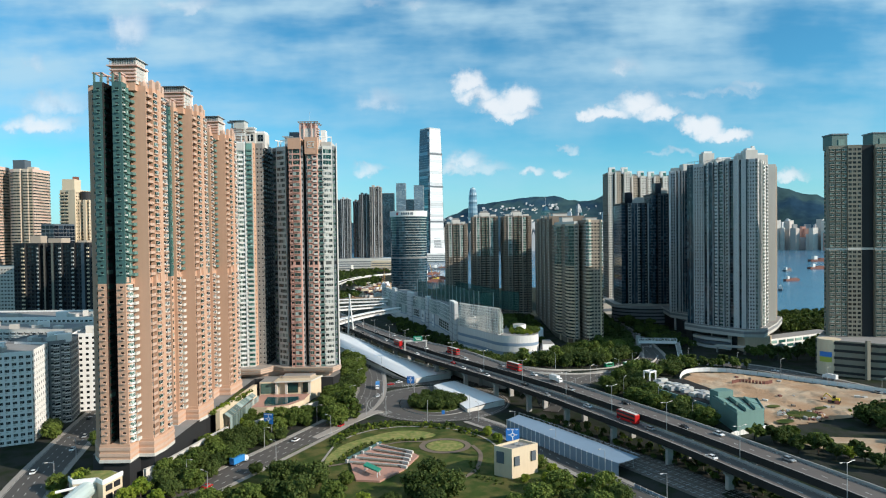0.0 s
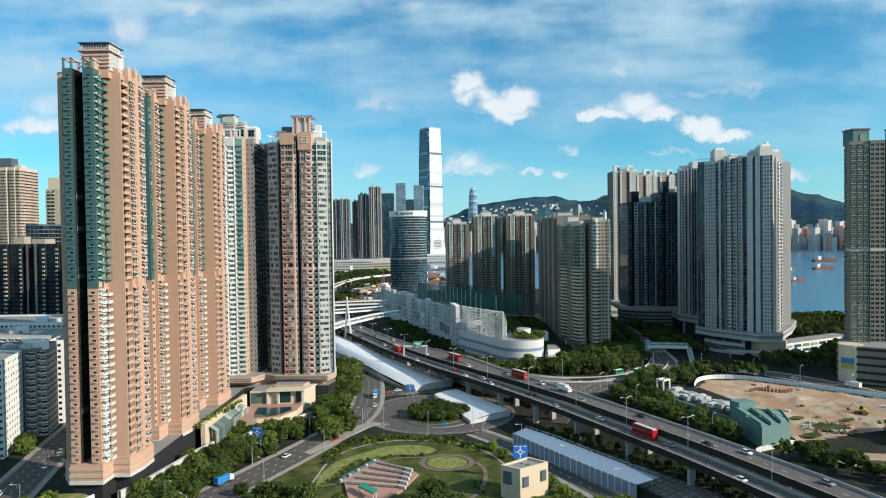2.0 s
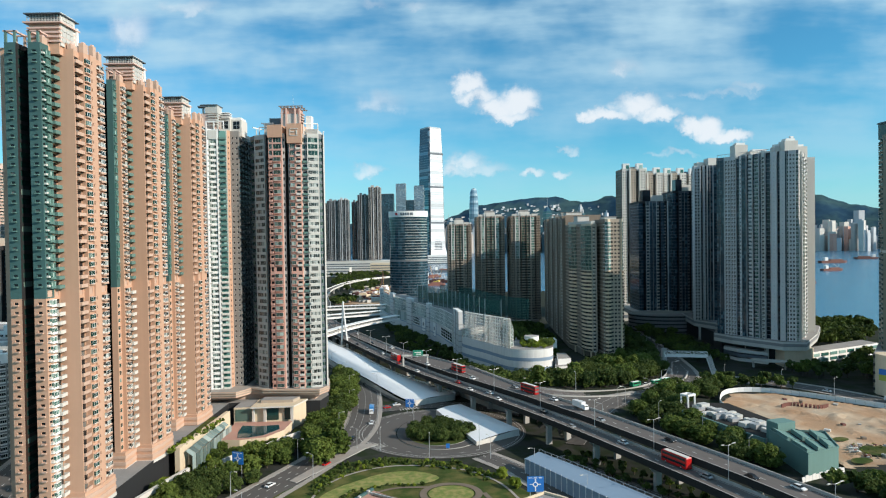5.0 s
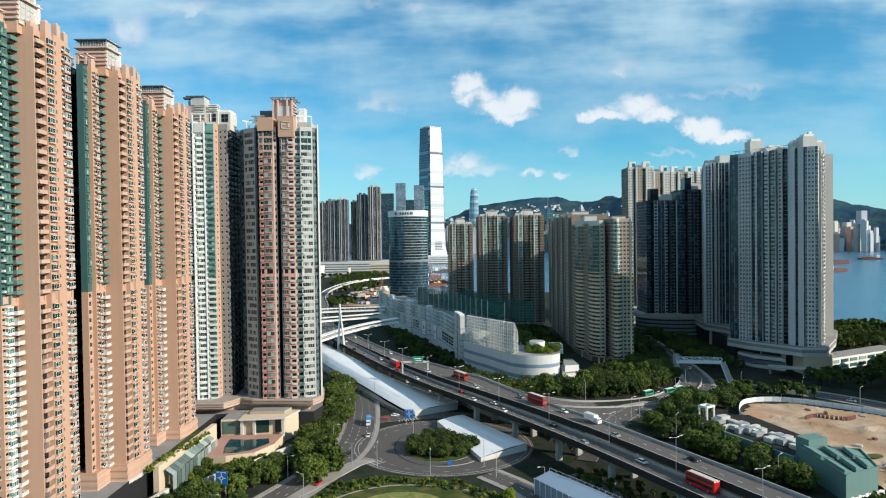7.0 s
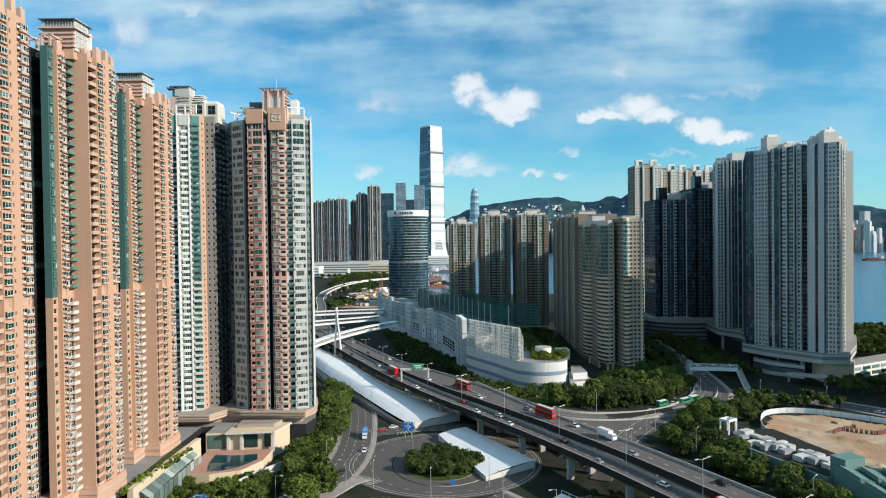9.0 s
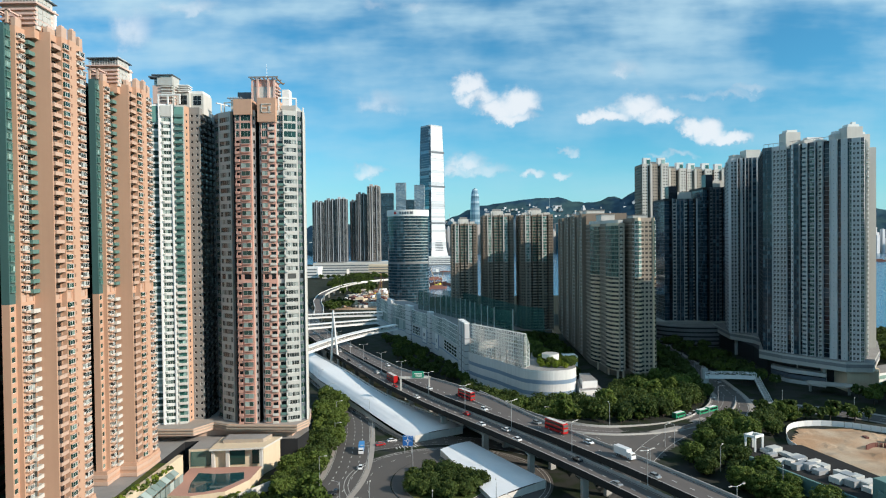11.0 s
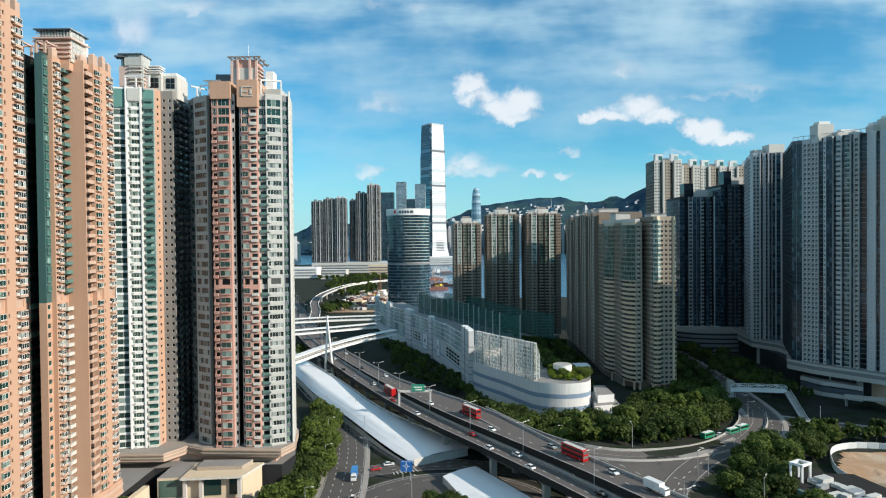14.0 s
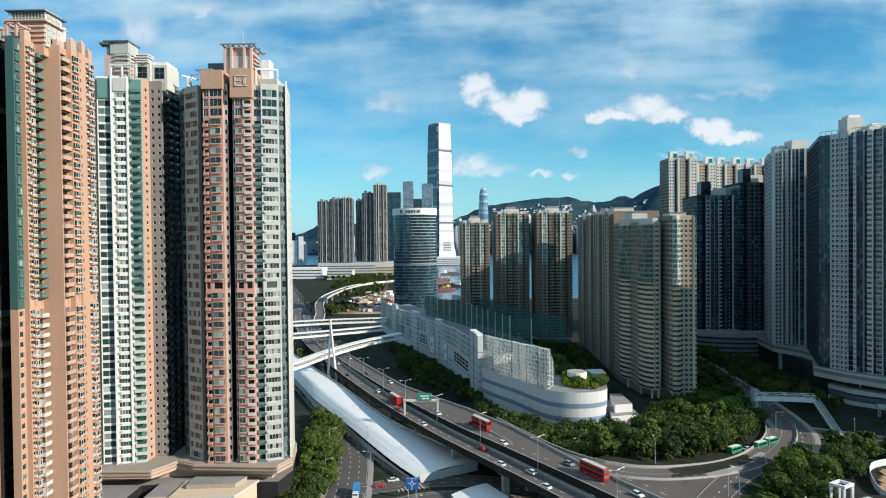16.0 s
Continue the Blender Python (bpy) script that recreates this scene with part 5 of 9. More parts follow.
def olive_tower():
    t = Tower("apartment_tower", "olive-beige residential tower above a podium, seen in shade")
    fh, z0, nf = 2.8, 26.0, 43
    wn = ("win", 2.9, 0.76, 0.6, 2.25, 2, G_DARK, OLIVE)
    bay = ("bay", 3.4, 0.72, 0.75, 2.1, 0.7, G_GREEN, COOL, TAUPE_PALE)
    left = stepped((268, 441), (250.5, 413), [(4, 0, wn, OLIVE), (3, 1, bay, OLIVE), (3, -1.4, wn, OLIVE), (4, 0.6, bay, OLIVE)], OLIVE)
    front = stepped((250, 410), (345, 392), [(4, 0, bay, OLIVE), (3, 1.2, wn, OLIVE), (3, -1.6, BL, DARKTILE), (4, 0.8, bay, OLIVE), (3, 0, wn, OLIVE), (3, 1.2, bay, OLIVE), (3, -1.6, BL, DARKTILE), (5, 0.6, bay, OLIVE), (4, 0, wn, OLIVE), (4, 1, bay, OLIVE)], OLIVE)
    E = left + front + [(348, 436, BL, OLIVE)]
    cut = 20
    t.outline(E, z0, cut, fh, parapet=0, cap=False)
    band = [(e[0], e[1], BL, OFFWHITE) for e in E]
    t.outline(band, z0 + cut * fh, 1, 1.4, parapet=0, cap=False)
    t.outline(E, z0 + cut * fh + 1.4, nf - cut, fh, parapet=1.5)
    top = z0 + nf * fh + 1.4
    c = t.part("lift_house")
    for x, y in ((259, 418), (283, 414), (312, 408)):
        c.box(x, y, top, 10, 10, 9, GREEN)
        c.box(x, y, top + 9, 11, 11, 0.8, SLATE)
        c.box(x + 1, y - 5.2, top + 1, 4, 0.3, 5, GREEN_PALE)
    t.done()


olive_tower()


# ---- towers and blocks behind the peach row ----


def plain_block(name, label, poly, z0, nf, fh, wall, spec, roof=ROOFGREY, extra=(), category="apartment building", group=""):
    t = Tower(name, label, category, group=group)
    t.outline([(x, y, spec, wall) for x, y in poly], z0, nf, fh, parapet=1.3, roof=roof)
    top = z0 + nf * fh
    for x, y, sx, sy, h, m in extra:
        t.part("roof_house").box(x, y, top, sx, sy, h, m)
    t.done()
    return t.root


def roof_clutter(root, poly, z, count, seed):
    """Huts, tanks and stair heads on an old flat roof."""
    rng = random.Random(seed)
    cx, cy = sum(p[0] for p in poly) / len(poly), sum(p[1] for p in poly) / len(poly)
    for k in range(count):
        i = rng.randrange(len(poly))
        t, j = rng.random(), (i + 1) % len(poly)
        x, y = poly[i][0] + (poly[j][0] - poly[i][0]) * t, poly[i][1] + (poly[j][1] - poly[i][1]) * t
        f = rng.uniform(0.3, 0.84)
        part("roof_hut", Q().box(cx + (x - cx) * f, cy + (y - cy) * f, z, rng.uniform(2.5, 8), rng.uniform(2.5, 6), rng.uniform(1.6, 4.2), rng.choice((WHITE, OFFWHITE, OFFWHITE, COOL, CONCRETE)), rng.uniform(0, 0.5)), root)


def street_blocks():
    ac = ("win", 2.9, 0.66, 0.85, 2.2, 3, G_DARK, OFFWHITE, OFFWHITE)
    bx = ("acbay", 4.2, 0.8, 0.85, 2.2, 0.55, G_DARK, OFFWHITE, WHITE)
    wn = ("win", 3.2, 0.5, 0.8, 2.3, 1, G_DARK, WHITE)
    blocks = (([(-262, 288), (-205, 288), (-192.5, 294), (-200, 318), (-262, 330)], WHITE, (bx, ac, wn, ac, ac), "weathered white tenement block with window air conditioners", 14),
              ([(-226, 322), (-201, 321), (-194.5, 328), (-200, 345), (-226, 345)], GREYTILE, (ac, bx, ac, ac, ac), "grey shaded tenement block beside a white one", 14),
              ([(-205, 346), (-180, 353), (-186, 386), (-214, 380)], WHITE, (wn, wn, ac, ac), "bright white tenement block with dark square windows", 14),
              ([(-330, 374), (-216, 366), (-216, 396), (-330, 402)], OFFWHITE, (bx, ac, ac, ac), "long pale tenement block with a crowded roof", 14),
              ([(-330, 404), (-210, 398), (-196, 404), (-200, 440), (-330, 440)], WHITE, (ac, ac, ac, ac, ac), "white stepped tenement block behind another", 15))
    for k, (poly, wall, specs, label, nf) in enumerate(blocks):
        t = Tower("tenement_block", label, "apartment building", group="old blocks on the street")
        t.outline([(x, y, sp, wall) for (x, y), sp in zip(poly, specs)], 0, nf, 3.0, parapet=1.2)
        roof_clutter(t.root, poly, nf * 3.0, 12, 60 + k)
        t.done()
    dk = ("win", 3.2, 0.72, 0.5, 2.5, 2, G_DEEP, DARKTILE)
    # cream rails on the black tower: sunlight on these strips put into colour
    sun_strip = ("balc", 3, 0.8, 0.9, G_DARK, DARKTILE, CREAM)
    pale = ("balc", 3, 0.7, 0.7, G_DARK, DARKTILE, COOL)
    E = Tower("apartment_tower", "black tiled apartment tower with cream balcony strips coloured as sunlit")
    pat = [(2.4, 0, dk, DARKTILE), (0.8, 1.2, sun_strip, DARKTILE), (3, 0, dk, DARKTILE), (0.5, 1.0, pale, DARKTILE), (1.0, -1.5, dk, DARKTILE), (0.4, 0.6, BL, TAUPE), (1.6, -2.0, dk, DARKTILE), (0.6, 0.8, BL, OLIVE), (1.4, 0, dk, DARKTILE), (0.7, 1.2, pale, DARKTILE), (2.4, 0, dk, DARKTILE), (0.7, 1.0, pale, DARKTILE),
           (1.6, 0, dk, DARKTILE), (0.8, 0.8, BL, SLATE), (0.8, 0, dk, DARKTILE), (0.5, 1.2, sun_strip, DARKTILE)]
    E.outline(stepped((-330, 486), (-262, 470), pat, DARKTILE) + [(-262, 470, dk, DARKTILE), (-255, 500, BL, DARKTILE), (-326, 520, BL, DARKTILE)], 0, 30, 3.05, parapet=1.5)
    for x, y, sx, sy, h in ((-300, 495, 10, 12, 5), (-318, 498, 8, 8, 7), (-276, 488, 8, 8, 3)):
        E.part("roof_house").box(x, y, 91.5, sx, sy, h, TAUPE_PALE)
    E.done()
    plain_block("office_block", "dark ribbed office block above black towers", [(-331, 522), (-319.5, 520), (-314, 524), (-314, 540), (-331, 540)], 0, 34, 3.15, SLATE, ("curtain", 3.8, 0.4, G_DEEP, GREYTILE), category="office block")
    cw = ("win", 2.6, 0.5, 0.8, 2.2, 1, G_DARK, CREAM)
    cb = ("balc", 5.5, 0.9, 1.2, G_DARK, CREAM, CREAM)
    t = Tower("apartment_tower", "cream apartment tower with a dark round tank house")
    t.outline(stepped((-338, 560), (-323, 558), [(3, 0, cb, CREAM), (2.4, 0.8, BL, CREAM)], CREAM) + [(-323, 558, cw, CREAM), (-322, 586, BL, CREAM), (-336, 588, cw, CREAM)], 0, 46, 3.0, parapet=1.4)
    t.outline(stepped((-322.8, 560), (-312, 559), [(1, 0, cw, CREAM), (1.4, -2.2, cb, TAUPE), (1.2, 0.4, BL, CREAM), (1.2, -1, cw, CREAM)], CREAM) + [(-312, 559, cw, CREAM), (-311, 584, BL, CREAM), (-322.8, 584, BL, CREAM)], 0, 43, 3.0, parapet=1.4)
    t.part("roof_house").box(-331, 566, 138, 11, 10, 11, CREAM)
    t.part("roof_house").box(-327, 566, 149, 5, 1.2, 2.5, SHELL, 0.4)
    t.part("tank_house").prism(oval(-318, 566, 4.6, 4.6, 16), 129, 138, DARKTILE)
    t.done()
    wb = ("win", 2.6, 0.56, 0.8, 2.2, 1, G_DARK, FARWARM)
    bb = ("bay", 3.4, 0.8, 0.7, 2.2, 0.7, G_DARK, OFFWHITE, CREAM)
    for k, (x, y, nf) in enumerate(((-474, 630, 56), (-439, 640, 55))):
        t = Tower("apartment_tower", "pale beige apartment tower with grey lift houses", group="pale towers beyond the street")
        E = stepped((x, y), (x + 27, y - 3), [(1.2, -2.2, wb, TAUPE), (1.6, 0.4, bb, ROSE_PALE), (2.6, 1.6, bb, WARMPALE), (0.8, -1.6, wb, TAUPE), (2.0, 0.8, bb, WARMPALE), (1.4, -0.4, bb, CREAM)], WARMPALE)
        t.outline(E + [(x + 27.5, y - 3, bb, ROSE_PALE), (x + 28, y + 24, BL, WARMPALE), (x, y + 26, wb, WARMPALE)], 0, nf, 3.0, parapet=2.4)
        t.part("roof_house").box(x + 10, y + 8, nf * 3.0, 12, 10, 12, SLATE)
        t.part("roof_house").box(x + 21, y + 9, nf * 3.0, 7, 8, 5, WARMPALE)
        t.done()
    plain_block("office_block", "pale low block beyond the street", [(-425, 540), (-356, 535), (-356, 560), (-425, 560)], 0, 24, 3.0, OFFWHITE, ac)
    plain_block("office_block", "white flat-roofed building among the towers", [(-420, 760), (-330, 760), (-330, 800), (-420, 800)], 0, 33, 3.4, WHITE, wn)


street_blocks()

# ---- landmark towers ----


def bank_tower():
    t = Tower("office_tower", "curved blue glass office tower with a white crown band", "office tower")
    cw = ("curtain", 2.6, 0.9, G_OFFICE, SLATE)
    pts = oval(-53, 985, 28, 22, 30)
    t.outline([(x, y, cw, SLATE) for x, y in pts], 2, 15, 3.9, parapet=0, cap=False)
    t.outline([(x, y, BL, GREYTILE) for x, y in pts], 60.5, 1, 2.4, parapet=0, cap=False)
    t.outline([(x, y, cw, SLATE) for x, y in pts], 62.9, 16, 3.9, parapet=0.5)
    fin = t.part("pale_floor_bands")
    for k in range(16):
        arc = oval(-53, 985, 28.5, 22.5, 16, 0, radians(262), radians(350))
        inn = oval(-53, 985, 28.0, 22.0, 16, 0, radians(262), radians(350))
        z = 63.2 + k * 3.9
        fin.strip([(x, y, z) for x, y in arc], [(x, y, z + 0.6) for x, y in arc], COOL)
        fin.strip([(x, y, z + 0.6) for x, y in arc], [(x, y, z + 0.6) for x, y in inn], COOL)
    top = 62.9 + 16 * 3.9
    t.part("crown").prism(oval(-53, 985, 29, 23, 36), top, top + 8.5, WHITE)
    s = t.part("sign_bars")
    for k, (u, w) in enumerate(((-16, 3.4), (-9, 2.2), (-5.6, 2.2), (-2.2, 2.2), (1.2, 2.2), (6, 4))):
        ang = math.asin(u / 29)
        s.box(-53 + 29.2 * math.sin(ang), 985 - 23.25 * math.cos(ang), top + 2.6, w, 0.3, 3.4, RED if k == 0 else SLATE, ang * 0.8)
    t.done()


def harbour_spire():
    """The tallest tower: a square shaft with cut corners and a flared foot."""
    t = Tower("skyscraper", "very tall glass skyscraper with notched corners, sunward faces near white", "skyscraper")
    cx, cy = -46, 2560
    levels = [(20, 47), (60, 41), (110, 38.5), (200, 37.5), (400, 36), (470, 34), (522, 32.5)]
    turn = radians(37)
    c, s = math.cos(turn), math.sin(turn)

    def corner(k, r, n):
        base = [(-r, -r + n), (-r + n, -r), (r - n, -r), (r, -r + n), (r, r - n), (r - n, r), (-r + n, r), (-r, r - n)][k]
        return (cx + c * base[0] - s * base[1], cy + s * base[0] + c * base[1])

    body, bands = Q(), Q()
    for (z0, r0), (z1, r1) in zip(levels, levels[1:]):
        steps = max(1, int((z1 - z0) / 9))
        for j in range(steps):
            a, b = j / steps, (j + 1) / steps
            ra, rb = r0 + (r1 - r0) * a, r0 + (r1 - r0) * b
            za, zb = z0 + (z1 - z0) * a, z0 + (z1 - z0) * b
            for k in range(8):
                p, q2 = corner(k, ra, 6), corner((k + 1) % 8, ra, 6)
                p2, q3 = corner(k, rb, 6), corner((k + 1) % 8, rb, 6)
                # sunward faces in near-white glass: the sun's reflection is put into the colour
                m = G_CURTAIN if k in (0, 2, 4, 6) or k == 7 else G_SUNLIT
                body.add([(*p, za), (*q2, za), (*q3, zb - 0.8), (*p2, zb - 0.8)], [(0, 1, 2, 3)], m)
                bands.add([(*p2, zb - 0.8), (*q3, zb - 0.8), (*q3, zb), (*p2, zb)], [(0, 1, 2, 3)], GREYTILE)
    for z in (150, 290, 420):
        r = 37.6 - (z > 300) * 1.4
        for k in (0, 1, 2, 3):
            p, q2 = corner(k, r + 0.5, 6), corner((k + 1) % 8, r + 0.5, 6)
            bands.add([(*p, z), (*q2, z), (*q2, z + 7), (*p, z + 7)], [(0, 1, 2, 3)], SLATE)
    for j in range(8):
        r = 42.5 - j * 0.6
        p, q2 = corner(1, r + 0.8, 24), corner(2, r + 0.8, 24)
        bands.add([(*p, 48 + j * 6), (*q2, 48 + j * 6), (*q2, 51 + j * 6), (*p, 51 + j * 6)], [(0, 1, 2, 3)], SLATE)
    part("shaft", body, t.root)
    part("floor_bands", bands, t.root)
    cr = Q()
    cr.prism([corner(k, 32.3, 6) for k in range(8)], 521, 527, G_SUNLIT, ROOFGREY)
    part("crown", cr, t.root)
    ft = Q()
    ft.prism([corner(k, 52, 10) for k in range(8)], 0, 21, GREYTILE, ROOFGREY)
    part("foot", ft, t.root)


def tapered_tower():
    q = Q()
    cx, cy = 198, 4120
    lv = [(0, 33), (150, 32), (260, 30), (330, 27.5), (375, 24), (396, 19), (406, 14)]
    for (z0, r0), (z1, r1) in zip(lv, lv[1:]):
        n = max(1, int((z1 - z0) / 14))
        for j in range(n):
            a, b = j / n, (j + 1) / n
            pa = [(x, y, z0 + (z1 - z0) * a) for x, y in oval(cx, cy, r0 + (r1 - r0) * a, r0 + (r1 - r0) * a, 12)]
            pb = [(x, y, z0 + (z1 - z0) * b) for x, y in oval(cx, cy, r0 + (r1 - r0) * b, r0 + (r1 - r0) * b, 12)]
            q.add(pa + pb, [(i, (i + 1) % 12, 12 + (i + 1) % 12, 12 + i) for i in range(12)], G_MIST)
    root = thing("skyscraper", "slim tapered grey-blue skyscraper with a rounded crown", "skyscraper")
    part("shaft", q, root)
    c = Q()
    c.prism(oval(cx, cy, 6, 6, 10), 402, 410, GREYTILE)
    part("crown", c, root)


def masted_tower(cx, cy, w, h, mast, m, label):
    root = thing("skyscraper", label, "skyscraper")
    q = Q()
    q.box(cx, cy, 0, w, w, int(h / 12) * 12, m, 0.4)
    part("shaft", q, root)
    for k in range(int(h / 24)):
        part("floor_band", Q().box(cx, cy, k * 24 + 22, w * 1.01, w * 1.01, 2, SLATE, 0.4), root)
    c = Q()
    c.box(cx, cy, int(h / 12) * 12, w * 0.8, w * 0.8, h * 0.12, m, 0.4, 0.35)
    c.tube((cx, cy, h * 1.05), (cx, cy, h + mast), 1.6, 0.5, STEEL, 6)
    part("crown", c, root)


bank_tower()
harbour_spire()
tapered_tower()
masted_tower(665, 4090, 42, 255, 95, G_CURTAIN, "blue-green glass tower with a tall mast")
masted_tower(890, 4150, 30, 270, 30, FARPALE, "pale slender skyscraper on the island shore")
masted_tower(35, 4060, 60, 190, 60, G_CURTAIN, "angular glass tower with a white mast")
masted_tower(470, 4080, 52, 225, 10, FARPALE, "grey office tower on the island shore")


def station_towers():
    """Tall housing over the far station, in four blocks."""
    wn = ("curtain", 2.6, 0.7, G_DARK, FARWARM)
    wn2 = ("curtain", 2.6, 0.7, G_DARK, GREYTILE)
    for x, y, w, d, top, sp, m, lb in ((-386, 1960, 32, 40, 203, wn2, GREYTILE, "grey slab tower in a far terrace"), (-352, 1965, 32, 40, 210, wn2, GREYTILE, "grey slab tower in a far terrace"), (-318, 1960, 30, 40, 214, wn2, FARPALE, "grey slab tower in a far terrace"),
                                       (-264, 2000, 30, 36, 230, wn2, GREYTILE, "dark grey slab tower with a stepped top"), (-229, 1990, 36, 40, 252, wn, FARWARM, "tall beige slab tower with ribbed sides"),
                                       (-288, 2040, 22, 40, 212, wn, ROSE, "rose slab tower behind others")):
        t = Tower("apartment_tower", lb, group="towers over the far station")
        nf = int((top - 30) / 3.2)
        face = [(1.4, 0, sp, m), (0.4, 1.6, BL, m), (0.8, -3, BL, DARKTILE), (0.4, 1.6, BL, FARPALE), (1.4, 0.6, sp, m), (0.8, -3, BL, DARKTILE), (0.4, 1.6, BL, FARPALE), (1.4, 0, sp, m)]
        E = stepped((x, y), (x + w, y), face, m) + stepped((x + w, y), (x + w, y + d), [(2, 0, sp, m), (1, -3, BL, TAUPE), (2, 0, sp, m)], m) + [(x + w, y + d, BL, m), (x, y + d, BL, m)]
        t.outline(E, 30, nf, 3.2, parapet=2)
        t.part("lift_house").box(x + w * 0.3, y + d * 0.4, 30 + nf * 3.2, w * 0.25, d * 0.3, 8, m)
        t.part("lift_house").box(x + w * 0.7, y + d * 0.4, 30 + nf * 3.2, w * 0.25, d * 0.3, 6, m)
        t.done()
    for x, w, top, m in ((-172, 36, 294, G_MIST), (-106, 36, 287, G_MIST), (-226, 46, 256, G_OFFICE), (-140, 34, 232, G_OFFICE)):
        t = Tower("glass_tower", "slim pale blue glass tower near the far station", "glass tower")
        cw = ("curtain", 5, 0.9, m, COOL if m is G_MIST else SLATE)
        y = 2360
        t.outline([(x, y, cw, GREYTILE), (x + w, y - 8, cw, GREYTILE), (x + w, y + 34, BL, GREYTILE), (x, y + 40, cw, GREYTILE)], 20, int((top - 20) / 4), 4, parapet=2)
        t.done()
    root = thing("station_podium", "long low pale station podium below the far towers", "station")
    q = Q()
    for x, y, w, d, h, m in ((-380, 1930, 250, 120, 28, OFFWHITE), (-470, 1700, 150, 60, 26, WHITE), (-300, 1650, 60, 40, 22, OFFWHITE), (-205, 1800, 60, 70, 26, CREAM), (-90, 2440, 150, 80, 28, WHITE), (-150, 2300, 60, 60, 24, OFFWHITE), (-20, 2500, 120, 80, 22, GREYTILE)):
        part("block", Q().box(x + w / 2, y + d / 2, 0, w, d, h, m), root)
        for k in range(3):
            part("window_band", Q().box(x + w / 2, y - 0.2, 5 + k * 7, w * 0.96, 0.6, 2.4, SLATE), root)


station_towers()


def far_city():
    rng = random.Random(11)
    q = Q()
    for i in range(330):
        u = rng.uniform(-1.0, 1.15)
        r = rng.uniform(3950, 4320)
        a = math.atan(u)
        x, y = r * math.sin(a), r * math.cos(a)
        h = rng.uniform(45, 150) * (1.25 if 0.0 < u < 0.6 else 0.8) + (40 if rng.random() < 0.12 else 0)
        w = rng.uniform(14, 34)
        m = rng.choice((FARPALE, FARPALE, FARWARM, G_BLUE, FARPALE))
        q.box(x, y, -3, w, w, h, m, rng.uniform(0, 1.5))
        q.box(x, y, h - 3, w * 0.5, w * 0.5, rng.uniform(4, 10), FARPALE, rng.uniform(0, 1.5))
    for i in range(150):
        u = rng.choice((rng.uniform(0.03, 0.2), rng.uniform(0.03, 0.3)))
        r = rng.uniform(4420, 4640)
        a = math.atan(u)
        x, y = r * math.sin(a), r * math.cos(a)
        t = (r - 4250) / 480
        z = ridge_height(u) * (1 - (1 - t) ** 1.35) - 14
        q.box(x, y, z, rng.uniform(8, 26), 12, rng.uniform(8, 22), FARPALE if rng.random() < 0.7 else OFFWHITE, rng.uniform(0, 0.6))
    for i in range(130):
        a = math.atan(rng.uniform(0.44, 0.66))
        r = rng.uniform(3850, 4150)
        w = rng.uniform(16, 34)
        h = rng.uniform(60, 170) + (90 if rng.random() < 0.06 else 0)
        q.box(r * math.sin(a), r * math.cos(a), -3, w, w, h, rng.choice((FARPALE, FARPALE, OFFWHITE, FARWARM, FARPALE, ROSE)), rng.uniform(0, 1.5))
    for i in range(170):
        u = rng.uniform(-0.01, 0.34)
        a = math.atan(u)
        r = rng.uniform(3880, 4160)
        w = rng.uniform(13, 27)
        h = rng.uniform(90, 190) + (50 if rng.random() < 0.15 else 0)
        m = rng.choice((FARPALE, FARPALE, G_BLUE, G_CURTAIN, FARWARM))
        q.box(r * math.sin(a), r * math.cos(a), -3, w, w, h, m, rng.uniform(0, 1.5))
        q.box(r * math.sin(a), r * math.cos(a), h - 3, w * 0.4, w * 0.4, rng.uniform(4, 16), FARPALE, rng.uniform(0, 1.5))
    for i in range(90):
        u = rng.uniform(-0.95, -0.22)
        r = rng.uniform(2500, 3300)
        a = math.atan(u)
        x, y = r * math.sin(a), r * math.cos(a)
        w = rng.uniform(18, 36)
        q.box(x, y, -3, w, w, rng.uniform(40, 130), rng.choice((FARPALE, FARWARM, G_BLUE)), rng.uniform(0, 1.5))
    tagged(part("far_city", q), "crowd of pale high-rises along the far shore and slopes", "city skyline", kind="stuff")


far_city()

# ---- roads ----
ROADS, MARKS, KERBS = Q(), Q(), Q()


def flat(points, step=6.0):
    return smooth([(x, y, 0) for x, y in points], step)


def street(points, wide, lanes=2, kerb=True, lift=0.12, edge=True):
    line = flat(points)
    ribbon(ROADS, line, -wide / 2, wide / 2, ASPHALT, lift, across=3)
    for k in range(1, lanes):
        dashes(MARKS, line, -wide / 2 + wide * k / lanes, MARK, lift=lift + 0.04)
    if edge:
        for off in (-wide / 2 + 0.4, wide / 2 - 0.4):
            ribbon(MARKS, line, off - 0.08, off + 0.08, MARK, lift + 0.04)
    if kerb:
        for s in (-1, 1):
            o = s * wide / 2
            ribbon(KERBS, line, min(o, o + s * 2.2), max(o, o + s * 2.2), PAVING, lift + 0.14)
            ns = sides(line)
            low = [(p.x + n.x * o, p.y + n.y * o, height(p.x, p.y) + lift - 0.1) for p, n in zip(line, ns)]
            KERBS.strip(low, [(x, y, z + 0.26) for x, y, z in low], CONCRETE)
    return line


